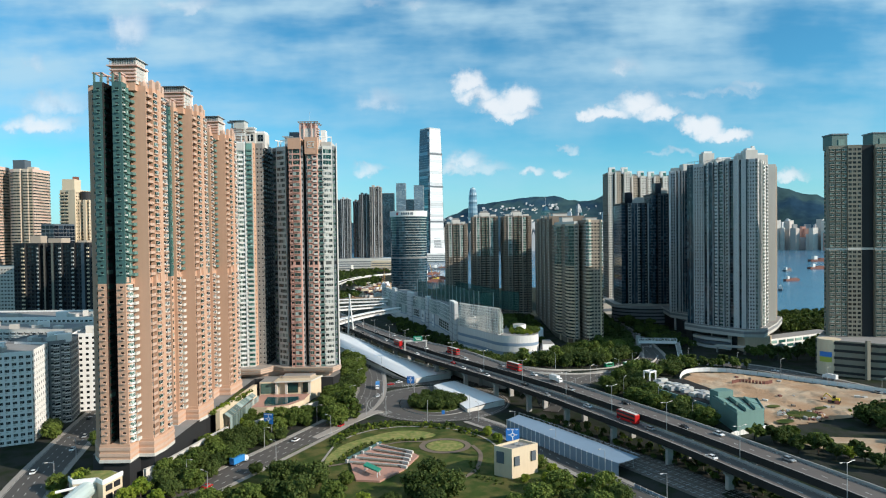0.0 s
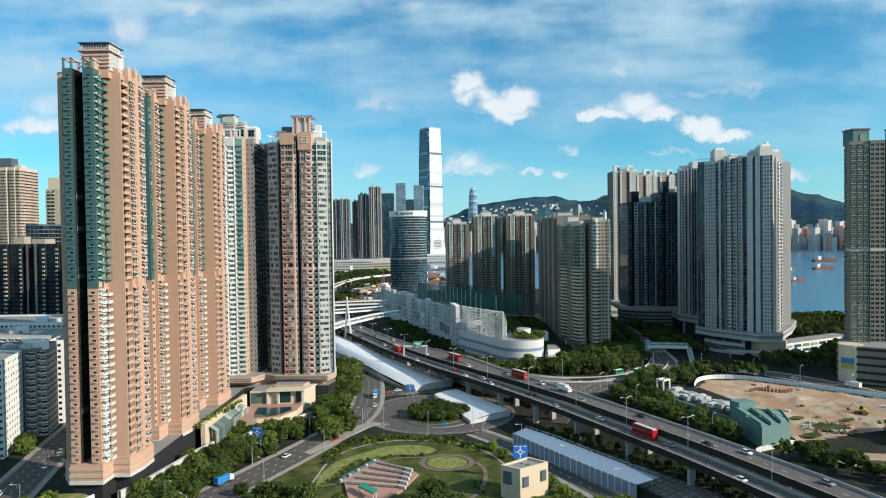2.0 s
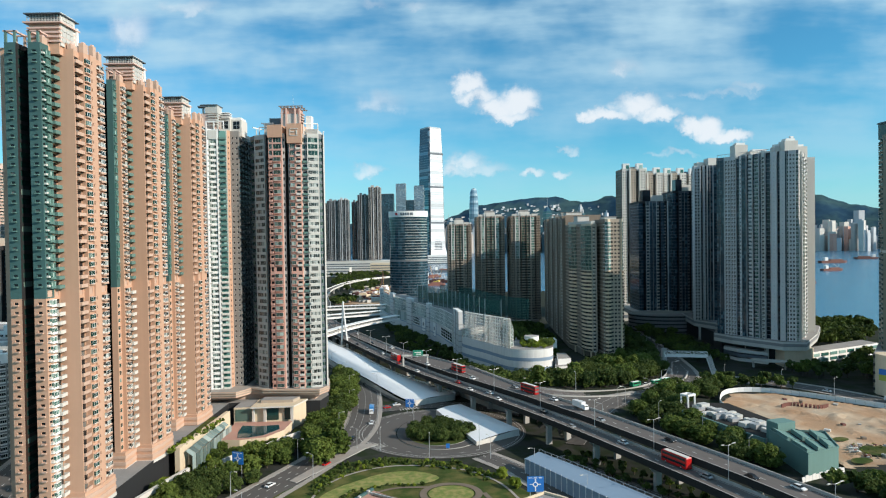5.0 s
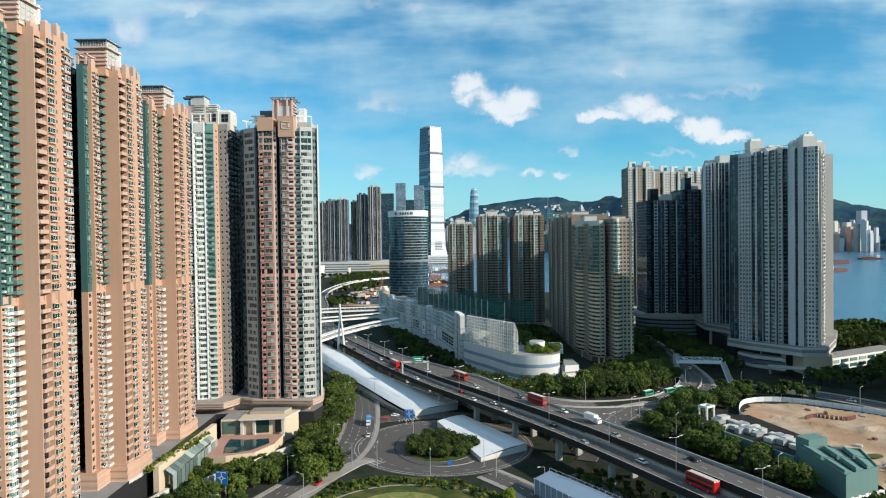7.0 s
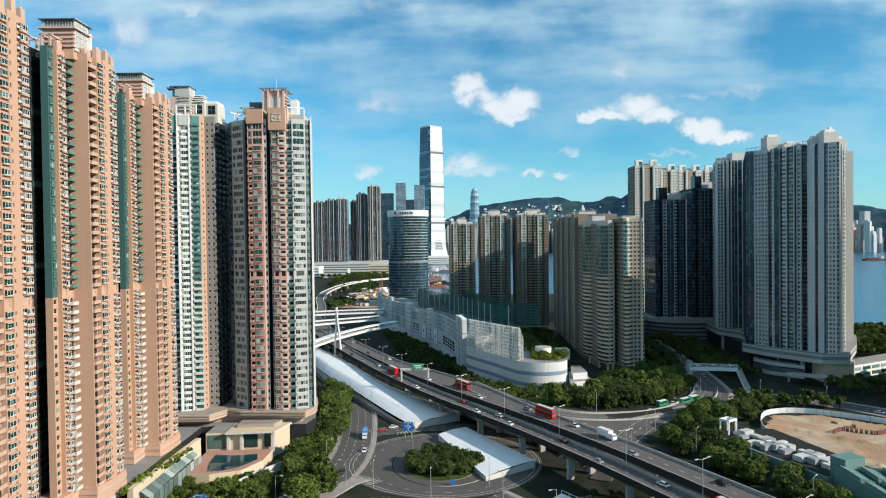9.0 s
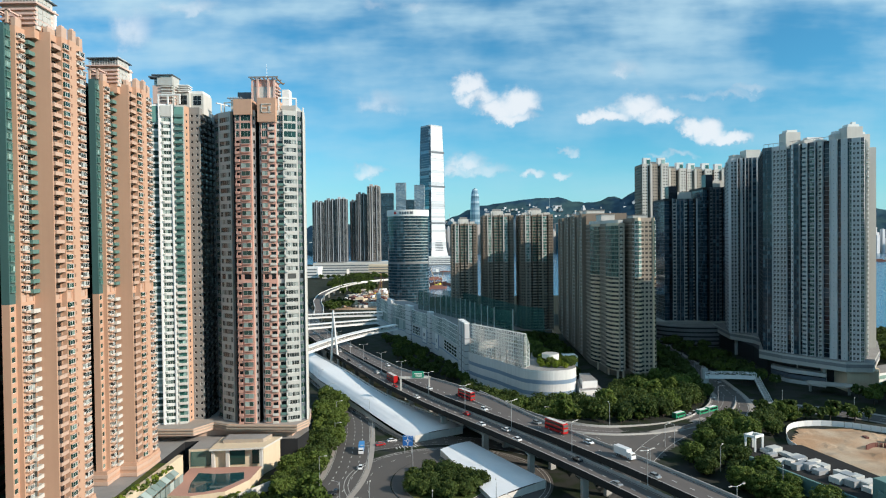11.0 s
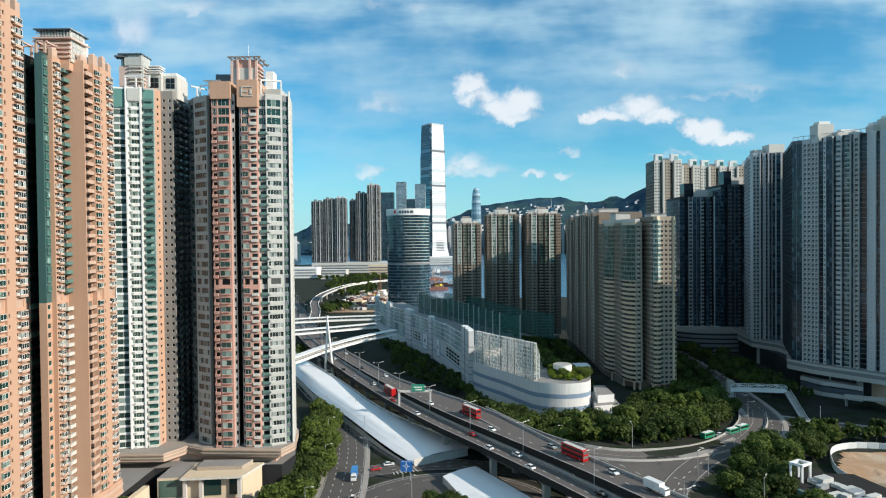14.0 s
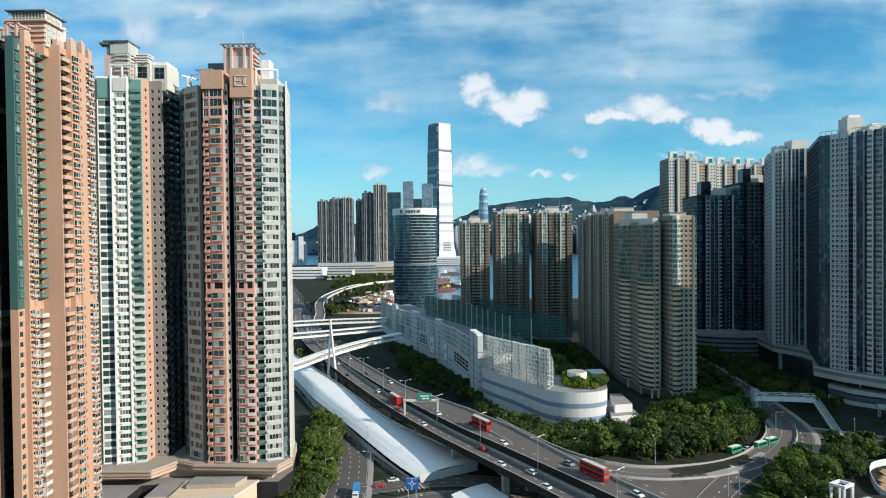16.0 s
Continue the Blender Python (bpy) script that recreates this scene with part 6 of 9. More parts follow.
WEST_ROAD = street([(-108, 205), (-92, 238), (-76, 272), (-60, 308), (-50, 335), (-45, 365), (-47, 405), (-53, 445), (-70, 505), (-95, 570), (-120, 660)], 15, 4)
SOUTH_ROAD = street([(14, 322), (26, 306), (38, 282), (52, 255), (66, 226), (80, 196), (96, 160)], 8.5, 2)
UNDER_ROAD = street([(-40, 398), (-22, 404), (0, 406), (22, 398), (44, 382), (62, 368)], 12, 3, kerb=False, lift=0.17)
RAMP = [(8, 438, 14.3), (18, 419, 13.9), (29, 401, 13.2), (41, 389, 12.4), (55, 384.5, 11.2), (71, 386.5, 9.6), (95, 397.5, 7.2), (113, 411, 5.6), (129, 428, 4.8), (142, 446, 4.5), (151, 465, 4.4)]
EAST_STREET = street([(118, 406), (138, 428), (152, 455), (160, 500), (166, 560), (172, 640)], 14, 3, lift=0.3)
QUAY_STREET = street([(152, 455), (178, 440), (205, 422), (226, 392), (243, 350), (262, 290), (280, 230)], 13, 3)
LOOP_ROAD = street([(56, 334), (68, 353), (82, 372), (99, 391), (116, 407)], 9, 2, kerb=False, lift=0.35)
MARKET_STREET = street([(-150, 215), (-162, 250), (-176, 300), (-186, 340), (-200, 400), (-215, 470)], 15, 4)
FAR_ROAD = street([(-128, 690), (-150, 800), (-190, 940), (-235, 1080), (-290, 1260), (-360, 1500)], 26, 6, kerb=False)
street([(-170, 860), (-215, 900), (-260, 1000), (-320, 1150)], 12, 3, kerb=False, lift=0.2)


def roundabout():
    outer, inner = oval(-4, 358, 41, 39, 64), oval(-4, 357, 22, 27, 64)
    n = 64
    ROADS.add([(x, y, height(x, y) + 0.14) for x, y in outer] + [(x, y, height(x, y) + 0.14) for x, y in inner], [(i, (i + 1) % n, n + (i + 1) % n, n + i) for i in range(n)], ASPHALT)
    isl = Q()
    isl.prism(oval(-4, 357, 21.5, 26.5, 64), 0.0, 0.34, CONCRETE, ASPHALT)
    isl.prism(oval(-5, 352, 15, 17, 40), 0.3, 0.5, CONCRETE, VERGE)
    tagged(part("roundabout_island", isl), "dark paved roundabout island with a planted bed", "traffic island", kind="structure")
    for r, wd in ((1.0, 0.12), (-0.6, 0.1)):
        a = oval(-4, 358, 40 + r - 1, 38 + r - 1, 64)
        b = oval(-4, 358, 40 + r - 1 - wd * 2, 38 + r - 1 - wd * 2, 64)
        MARKS.add([(x, y, height(x, y) + 0.2) for x, y in a] + [(x, y, height(x, y) + 0.2) for x, y in b], [(i, (i + 1) % n, n + (i + 1) % n, n + i) for i in range(n)], MARK)
    mid = oval(-4, 357.5, 31, 33, 72)
    for i in range(0, 72, 3):
        (x0, y0), (x1, y1) = mid[i], mid[(i + 1) % 72]
        d = Vector((x1 - x0, y1 - y0, 0)).normalized()
        nn = Vector((d.y, -d.x, 0)) * 0.1
        MARKS.add([(x0 - nn.x, y0 - nn.y, 0.2), (x0 + nn.x, y0 + nn.y, 0.2), (x1 + nn.x, y1 + nn.y, 0.2), (x1 - nn.x, y1 - nn.y, 0.2)], [(0, 1, 2, 3)], MARK)
    # hatched splitter at the west entry and at the end of the white roof
    for cx, cy, dx, dy in ((-38, 342, 1, -1), (-27, 396, 1, 0.6)):
        d = Vector((dx, dy, 0)).normalized()
        for k in range(7):
            p = Vector((cx, cy, 0)) + d * (k * 1.6)
            s = Vector((-d.y, d.x, 0)) * (1.2 + 0.35 * k)
            MARKS.add([tuple(p - s + Vector((0, 0, 0.21))), tuple(p - s + d * 0.5 + Vector((0, 0, 0.21))), tuple(p + s + d * 1.2 + Vector((0, 0, 0.21))), tuple(p + s + d * 0.7 + Vector((0, 0, 0.21)))], [(0, 1, 2, 3)], MARK)
    spl = Q()
    spl.prism([(-49, 327), (-44, 336), (-37, 340), (-33, 338), (-38, 333), (-44, 322), (-60, 294), (-63, 296)], 0, 0.38, CONCRETE, PAVING)
    tagged(part("splitter_island", spl), "narrow paved splitter island at the roundabout", "traffic island", kind="structure")


roundabout()


def draped(q, poly, step, material, lift):
    """A sheet laid over the land inside a plan outline."""
    xs = np.arange(min(p[0] for p in poly), max(p[0] for p in poly), step)
    ys = np.arange(min(p[1] for p in poly), max(p[1] for p in poly), step)
    for x in xs:
        for y in ys:
            r, j = False, len(poly) - 1
            for i in range(len(poly)):
                (xi, yi), (xj, yj) = poly[i], poly[j]
                if (yi > y + step / 2) != (yj > y + step / 2) and x + step / 2 < (xj - xi) * (y + step / 2 - yi) / (yj - yi) + xi:
                    r = not r
                j = i
            if r:
                c = ((x, y), (x + step, y), (x + step, y + step), (x, y + step))
                q.add([(float(a), float(b), height(a, b) + lift) for a, b in c], [(0, 1, 2, 3)], material)


draped(ROADS, [(36, 386), (44, 370), (54, 346), (66, 344), (84, 366), (104, 390), (124, 408), (128, 424), (112, 407), (94, 394), (70, 382), (54, 380), (44, 384)], 2.0, ASPHALT, 0.16)
tagged(part("road", ROADS), "grey asphalt streets and roundabout with worn surface", "road", kind="structure")
tagged(part("road_markings", MARKS), "faded white lane lines and hatching on the asphalt", "road markings", kind="structure")
tagged(part("pavement", KERBS), "pale paved footways with concrete kerbs", "pavement", kind="structure")

# ---- the elevated highway ----
MEDIAN = smooth([(-175, 900, 6), (-150, 800, 7.5), (-120, 700, 9), (-81, 601, 10.2), (-35, 497, 11.4), (-4, 437, 11.8), (18, 401, 12), (41, 363, 12.3), (62, 325, 12.5), (80, 288, 12.8), (97, 252, 13), (111, 218, 13.2), (128, 175, 13.2), (144, 132, 13.2)][::-1], 6.0)


def step_up(y):
    """How far the harbour-bound deck stands above the other."""
    return 3.0 - 0.6 * clamp((y - 330) / 100) - 1.4 * clamp((y - 430) / 130) - 1.0 * clamp((y - 560) / 140)


def deck(a, b, name, label, extra=None, rise=0.0):
    root = thing(name, label, "highway", kind="structure")
    ns = sides(MEDIAN)
    top = Q()

    def row(off, dz, swell=True):
        out = []
        for p, n in zip(MEDIAN, ns):
            o = off
            if extra and swell and off > 3:
                o = off + extra(p.y)
            out.append((p.x + n.x * o, p.y + n.y * o, p.z + dz + rise * step_up(p.y)))
        return out

    top.strip(row(a + 0.4, 0), row(b - 0.4, 0), DECKROAD)
    for lane in (0.5,):
        o = a + (b - a) * lane
        dashes(top, [Vector((p.x, p.y, p.z + rise * step_up(p.y))) for p in MEDIAN], o, MARK, lift=0.05, drape=False, gap=5)
    for o in (a + 1.1, b - 1.1):
        top.strip(row(o - 0.09, 0.05), row(o + 0.09, 0.05), MARK)
    part("carriageway", top, root)
    for s, o in ((-1, a), (1, b)):
        wall = Q()
        i0 = 0.4 * (-s)
        wall.strip(row(o + i0, 0.0), row(o + i0, 1.0), CONCRETE)
        wall.strip(row(o + i0, 1.0), row(o, 1.0), CONCRETE)
        # outer face dark all the way down, its shade put into the colour
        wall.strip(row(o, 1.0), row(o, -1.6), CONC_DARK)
        part("parapet", wall, root)
    # girder sides and soffit take the same painted shade
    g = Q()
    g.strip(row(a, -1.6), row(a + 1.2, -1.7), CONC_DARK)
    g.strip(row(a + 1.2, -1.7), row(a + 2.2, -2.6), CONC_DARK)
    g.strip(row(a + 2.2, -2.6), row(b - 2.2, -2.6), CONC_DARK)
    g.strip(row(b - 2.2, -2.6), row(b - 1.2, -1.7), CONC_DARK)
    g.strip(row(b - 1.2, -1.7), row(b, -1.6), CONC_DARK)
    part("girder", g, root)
    run, last = 0.0, MEDIAN[0]
    for p, n in zip(MEDIAN, ns):
        run += (p - last).length
        last = p
        if run > 30:
            run = 0.0
            c = p + n * (a + b) / 2
            c.z += rise * step_up(p.y) - 0.3
            if c.z < 9:
                continue
            gz = height(c.x, c.y)
            pier = Q()
            turn = math.atan2(n.y, n.x)
            pier.box(c.x, c.y, gz - 0.3, 2.6, 1.5, c.z - 2.3 - gz - 1.2, CONCRETE, turn)
            pts = []
            for w, z in ((1.4, c.z - 3.9), (3.2, c.z - 2.3)):
                for su, sv in ((-1, -1), (1, -1), (1, 1), (-1, 1)):
                    pts.append((c.x + n.x * su * w - n.y * sv * 0.9, c.y + n.y * su * w + n.x * sv * 0.9, z))
            pier.add(pts, [(3, 2, 1, 0), (4, 5, 6, 7), (0, 1, 5, 4), (1, 2, 6, 5), (2, 3, 7, 6), (3, 0, 4, 7)], CONCRETE)
            part("pier", pier, root)
    return root


def swell(y):
    """Room on the far side where the slip road joins."""
    return 7.5 * clamp((y - 375) / 45) * clamp((505 - y) / 55)


deck(-14.2, -4.9, "elevated_carriageway", "elevated concrete carriageway with streaked parapets painted dark for shade")
deck(-4.5, 7.2, "elevated_carriageway", "elevated concrete carriageway widened by a slip road", swell, 1.0)


def slip_road():
    line = smooth(RAMP, 5)
    ns = sides(line)
    root = thing("slip_road", "curving concrete slip road down to the street", "slip road", kind="structure")
    q = Q()
    row = lambda o, dz: [(p.x + n.x * o, p.y + n.y * o, p.z + dz) for p, n in zip(line, ns)]
    q.strip(row(-6, 0), row(6, 0), DECKROAD)
    for o in (-5.4, 0, 5.4):
        q.strip(row(o - 0.08, 0.05), row(o + 0.08, 0.05), MARK)
    part("carriageway", q, root)
    for s in (-1, 1):
        w = Q()
        w.strip(row(6 * s, 0), row(6 * s, 0.9), CONCRETE)
        w.strip(row(6 * s, 0.9), row(6.4 * s, 0.9), CONCRETE)
        w.strip(row(6.4 * s, 0.9), [(x, y, height(x, y) - 0.2) for x, y, z in row(6.6 * s, 0)], CONCRETE)
        part("parapet", w, root)
    gore = Q()
    gore.prism([(72, 378), (88, 386), (103, 396), (100, 397), (86, 390), (73, 381)], 3, 8.6, CONCRETE, PAVING)
    part("gore", gore, root)


slip_road()


def loop_flyover():
    line = smooth([(-150, 840, 7), (-160, 900, 9), (-182, 1002, 10), (-193, 1134, 10.5), (-180, 1311, 10.5), (-128, 1430, 10), (-60, 1500, 9.5)], 14)
    ns = sides(line)
    root = thing("far_flyover", "pale curving concrete flyover near the far station", "flyover", kind="structure")
    row = lambda o, dz: [(p.x + n.x * o, p.y + n.y * o, p.z + dz) for p, n in zip(line, ns)]
    q = Q()
    q.strip(row(-5, 0), row(5, 0), DECKROAD)
    for s in (-1, 1):
        q.strip(row(5 * s, 0), row(5 * s, 1.1), WHITE)
        q.strip(row(5 * s, 1.1), row(5.4 * s, 1.1), WHITE)
        q.strip(row(5.4 * s, 1.1), row(5.4 * s, -1.6), OFFWHITE)
    q.strip(row(-5.4, -1.6), row(5.4, -1.6), CONCRETE)
    part("carriageway", q, root)
    for p in line[::3]:
        c = Q()
        c.box(p.x, p.y, 0, 2.2, 2.2, p.z - 1.6, CONCRETE)
        part("pier", c, root)


loop_flyover()

# ---- long white roofs over the railway cutting ----


def white_roof():
    root = thing("railway_enclosure", "long white arched roof over the sunken railway", "railway enclosure")
    L = smooth([(-152, 668, 7), (-94.5, 540, 7), (-82.4, 513.4, 7), (-56, 465, 6.6), (-32.3, 422.5, 5), (-18.7, 403.6, 3.4)], 6)
    R = smooth([(-152, 690, 7), (-108, 602, 7.5), (-70, 530, 7.5), (-37, 469, 5.6), (4, 417, 3.6)], 6)
    n = 26
    pick = lambda P, t: P[min(len(P) - 1, int(t * (len(P) - 1)))]
    for k in range(n):
        q = Q()
        a, b = pick(L, k / n), pick(L, (k + 1) / n)
        c, d = pick(R, k / n), pick(R, (k + 1) / n)
        rows = []
        for t, dz in ((0.0, -3.6), (0.12, -1.5), (0.24, 0.1), (0.30, 0.6), (0.36, 0.8), (0.5, 0.75), (0.7, 0.5), (0.88, 0.2), (1.0, 0.0)):
            drop = Vector((0, 0, dz * (1 - 0.45 * k / n)))
            rows.append((a.lerp(c, t) + drop, b.lerp(d, t) + drop))
        q.strip([tuple(r[0]) for r in rows], [tuple(r[1]) for r in rows], CANVAS)
        q.strip([tuple(r[0] - Vector((0, 0, 0.15))) for r in rows][::-1], [tuple(r[1] - Vector((0, 0, 0.15))) for r in rows][::-1], CANVAS)
        part("roof_panel", q, root)
    w = Q()
    for P, dz in ((L, 3.4), (R, 0.0)):
        w.strip([(p.x, p.y, 0) for p in P], [(p.x, p.y, max(0.4, p.z - dz)) for p in P], OFFWHITE)
    w.strip([(p.x + 0.3, p.y + 0.2, p.z) for p in R], [(p.x + 0.3, p.y + 0.2, p.z + 1.0) for p in R], OFFWHITE)
    w.add([(-18.7, 403.6, 0), (4, 417, 0), (4, 417, 3.6), (-18.7, 403.6, 3.4)], [(0, 1, 2, 3)], OFFWHITE)
    part("side_wall", w, root)
    f = Q()
    for P in (L,):
        for i in range(0, len(P), 1):
            f.box(P[i].x - 2.6, P[i].y - 1.2, 0, 0.12, 0.12, 3.0, STEEL)
        f.strip([(p.x - 2.6, p.y - 1.2, 0.4) for p in P], [(p.x - 2.6, p.y - 1.2, 1.8) for p in P], GREYTILE)
    part("fence", f, root)


def small_roof():
    root = thing("railway_enclosure", "white sloping roof sheet beside the roundabout", "railway enclosure")
    q = Q()
    A, B, C, D = Vector((-6.8, 385.5, 3)), Vector((6.4, 395, 3.4)), Vector((33, 349, 3.2)), Vector((12, 335, 2.0))
    for k in range(8):
        t0, t1 = k / 8, (k + 1) / 8
        p = Q()
        r0 = [A.lerp(D, t0).lerp(B.lerp(C, t0), s / 4) + Vector((0, 0, 0.5 * math.sin(math.pi * s / 4))) for s in range(5)]
        r1 = [A.lerp(D, t1).lerp(B.lerp(C, t1), s / 4) + Vector((0, 0, 0.5 * math.sin(math.pi * s / 4))) for s in range(5)]
        p.strip([tuple(v) for v in r0], [tuple(v) for v in r1], CANVAS)
        part("roof_panel", p, root)
    for a, b in ((A, B), (B, C), (C, D), (D, A)):
        q.add([(a.x, a.y, 0), (b.x, b.y, 0), tuple(b), tuple(a)], [(0, 1, 2, 3)], OFFWHITE)
    part("side_wall", q, root)


def blue_enclosure():
    root = thing("noise_barrier", "pale blue panelled enclosure along the railway", "noise barrier")
    L = smooth([(29.5, 301, 6), (42, 280, 6), (54, 260, 6), (70, 236, 6)], 3)
    R = smooth([(36, 307, 6.6), (48, 290, 6.6), (60, 271, 6.6), (76, 246, 6.6)], 3)
    n = min(len(L), len(R))
    for i in range(n - 1):
        q = Q()
        a, b, c, d = L[i], L[i + 1], R[i], R[i + 1]
        q.add([tuple(a), tuple(b), tuple(d), tuple(c)], [(0, 1, 2, 3)], BLUESHEET)
        q.add([tuple(a - Vector((0, 0, 0.12))), tuple(c - Vector((0, 0, 0.12))), tuple(d - Vector((0, 0, 0.12))), tuple(b - Vector((0, 0, 0.12)))], [(0, 1, 2, 3)], BLUESHEET)
        part("roof_panel", q, root)
        p = Q()
        p.add([(a.x, a.y, 0.3), (b.x, b.y, 0.3), (b.x, b.y, 5.9), (a.x, a.y, 5.9)], [(0, 1, 2, 3)], BLUESHEET)
        p.box(a.x, a.y, 0, 0.25, 0.25, 6.1, WHITE)
        part("wall_panel", p, root)
        s = Q()
        s.tube(tuple(c), (c.x, c.y, 0), 0.12, 0.12, STEEL, 6)
        s.tube((c.x, c.y, 7.6), (d.x, d.y, 7.6), 0.1, 0.1, STEEL, 6)
        s.tube((c.x, c.y, 6.8), (c.x, c.y, 7.6), 0.1, 0.1, STEEL, 6)
        part("roof_truss", s, root)
    q = Q()
    line = smooth([(69, 230, 0), (82, 206, 0), (98, 172, 0)], 3)
    for a, b in zip(line, line[1:]):
        q.add([(a.x, a.y, 0), (b.x, b.y, 0), (b.x, b.y, 2.6), (a.x, a.y, 2.6)], [(0, 1, 2, 3)], BLUESHEET)
        q.box(a.x, a.y, 0, 0.2, 0.2, 2.8, WHITE)
    part("low_fence", q, root)


def railway():
    q = Q()
    line = flat([(44, 318), (58, 292), (74, 262), (88, 234), (104, 200), (120, 160)], 3)
    ribbon(q, line, -7, 9, BALLAST, 0.1)
    for off in (-4.5, -1, 3, 6.5):
        for r in (-0.72, 0.72):
            ribbon(q, line, off + r - 0.06, off + r + 0.06, STEEL, 0.32)
        for p, n in zip(line, sides(line)):
            c = p + n * off
            q.box(c.x, c.y, height(c.x, c.y) + 0.12, 2.5, 0.3, 0.14, CONCRETE, math.atan2(n.y, n.x))
    tagged(part("railway_tracks", q), "railway tracks on stained ballast under the highway", "railway", kind="stuff")


white_roof()
small_roof()
blue_enclosure()
railway()

# ---- the mall beside the highway ----


def lattice(parent, a, b, z0, za, zb, nx, nz, deep=0.9, thick=0.22, name="truss"):
    """A white space-frame screen between two plan points, its top falling from za to zb."""
    q = Q()
    d = (b - a).normalized()
    side = Vector((-d.y, d.x, 0)) * deep
    for layer, off in ((0, Vector((0, 0, 0))), (1, side)):
        grid = [[a.lerp(b, i / nx) + off + Vector((0, 0, z0 + (za + (zb - za) * i / nx - z0) * j / nz)) for j in range(nz + 1)] for i in range(nx + 1)]
        for i in range(nx + 1):
            q.tube(tuple(grid[i][0]), tuple(grid[i][nz]), thick, thick, WHITE, 4, False)
            for j in range(nz + 1):
                if i < nx:
                    q.tube(tuple(grid[i][j]), tuple(grid[i + 1][j]), thick * 0.8, thick * 0.8, WHITE, 4, False)
                if layer and j < nz and i < nx:
                    e, f = (grid[i][j], grid[i + 1][j + 1]) if (i + j) % 2 else (grid[i][j + 1], grid[i + 1][j])
                    q.tube(tuple(e), tuple(f), thick * 0.6, thick * 0.6, WHITE, 4, False)
                if layer:
                    q.tube(tuple(grid[i][j] - side), tuple(grid[i][j]), thick * 0.6, thick * 0.6, WHITE, 4, False)
    part(name, q, parent)


def mall():
    root = thing("shopping_mall", "long pale shopping mall with glazed bays and striped rounded end", "shopping mall")
    line = [(-78, 815), (-75.3, 805), (-60, 750.5), (-55, 735), (-39, 699), (-33.3, 685), (-17.2, 643.4), (-14.5, 636.4), (-5.2, 605), (6.2, 554), (11, 524)]
    back = [(50, 560), (40, 600), (10, 680), (-25, 760), (-50, 830)]
    part("body", Q().prism([(x + 0.9, y + 0.3) for x, y in line] + back, 0.5, 25.5, OFFWHITE, ROOFGREY), root)
    # kinds of bay along the street: p pier, g glass screen, w wall with a large window, b wall with a banner, t truss screen
    for (x0, y0), (x1, y1), kind, top in zip(line, line[1:], "pgpgpwpbtp", (34, 31.5, 34, 32, 33, 31, 33, 32, 33, 38)):
        a, c = Vector((x0, y0, 0)), Vector((x1, y1, 0))
        d = (c - a).normalized()
        nn = Vector((d.y, -d.x, 0))
        nn = -nn if nn.x > 0 else nn
        L, turn, mid = (c - a).length, math.atan2(d.y, d.x), (a + c) / 2

        def slab(u, w, z, h, out, m, deep=0.5):
            p = a + d * (L * u) + nn * out
            return Q().box(p.x, p.y, z, L * w, deep, h, m, turn)

        if kind == "p":
            part("pier", Q().box(mid.x, mid.y, 0.5, min(L, 24), 3.2, top - 0.5, PALETILE, turn), root)
            if L > 20:
                for u in (0.16, 0.5, 0.8):
                    part("pier_rib", slab(u, 0.05, 0.5, top + 0.4, 1.5, GREYTILE if u == 0.5 else COOL, 0.8), root)
            for k in range(7):
                part("pier_band", slab(0.5, min(L, 24) / L * 1.02, 3 + k * 4.2, 0.4, 0, SLATE if L < 20 else GREYTILE, 3.5), root)
            part("pier_cap", Q().box(mid.x, mid.y, top, min(L, 24) * 0.9, 3.8, 0.7, WHITE, turn), root)
            continue
        part("lower_wall", slab(0.5, 0.98, 0.8, 7.2, 0.5, PALETILE), root)
        part("string_course", slab(0.5, 1.0, 8.0, 0.8, 0.8, BLUESHEET), root)
        part("upper_wall", slab(0.5, 0.98, 8.8, 9.6, 0.3, PALETILE), root)
        part("ledge", slab(0.5, 1.0, 18.4, 0.7, 0.9, COOL, 1.4), root)
        if kind in "wt":
            for u, w in (((0.30, 0.42),) if kind == "w" else ((0.5, 0.78),)):
                part("large_window", slab(u, w, 9.6, 7.6, 0.62, G_DARK, 0.3), root)
                bars = Q()
                for k in range(6):
                    p = a + d * (L * (u - w / 2 + w * k / 5)) + nn * 0.85
                    bars.box(p.x, p.y, 9.6, 0.35, 0.3, 7.6, WHITE, turn)
                for k in range(4):
                    p = a + d * (L * u) + nn * 0.85
                    bars.box(p.x, p.y, 9.5 + k * 2.45, L * w, 0.3, 0.35, WHITE, turn)
                part("window_frame", bars, root)
        if kind in "wb":
            u = 0.78 if kind == "w" else 0.5
            part("banner_frame", slab(u, 0.30, 5.0, 14.0, 0.7, BLUESHEET, 0.3), root)
            part("banner", slab(u, 0.22, 6.0, 12.0, 0.95, WHITE, 0.2), root, "white hanging banner with illegible marks")
            part("banner_mark", slab(u, 0.08, 11.0, 3.0, 1.1, GREYTILE, 0.1), root)
        if kind == "g":
            for k in range(4):
                part("glass_panel", slab((k + 0.5) / 4, 0.23, 9.4, 8.6, 0.6, G_GLAZE, 0.3), root)
        for k in range(5):
            part("roof_screen", slab((k + 0.5) / 5, 0.19, 19.1, top - 20, 0.2, G_GLAZE, 0.2), root)
        lattice(root, a + nn * 0.8, c + nn * 0.8, 19.1, top - 0.4, top - 0.4, max(4, int(L / 3.2)), 4, 0.7, 0.2 if kind == "t" else 0.15, "screen_frame")
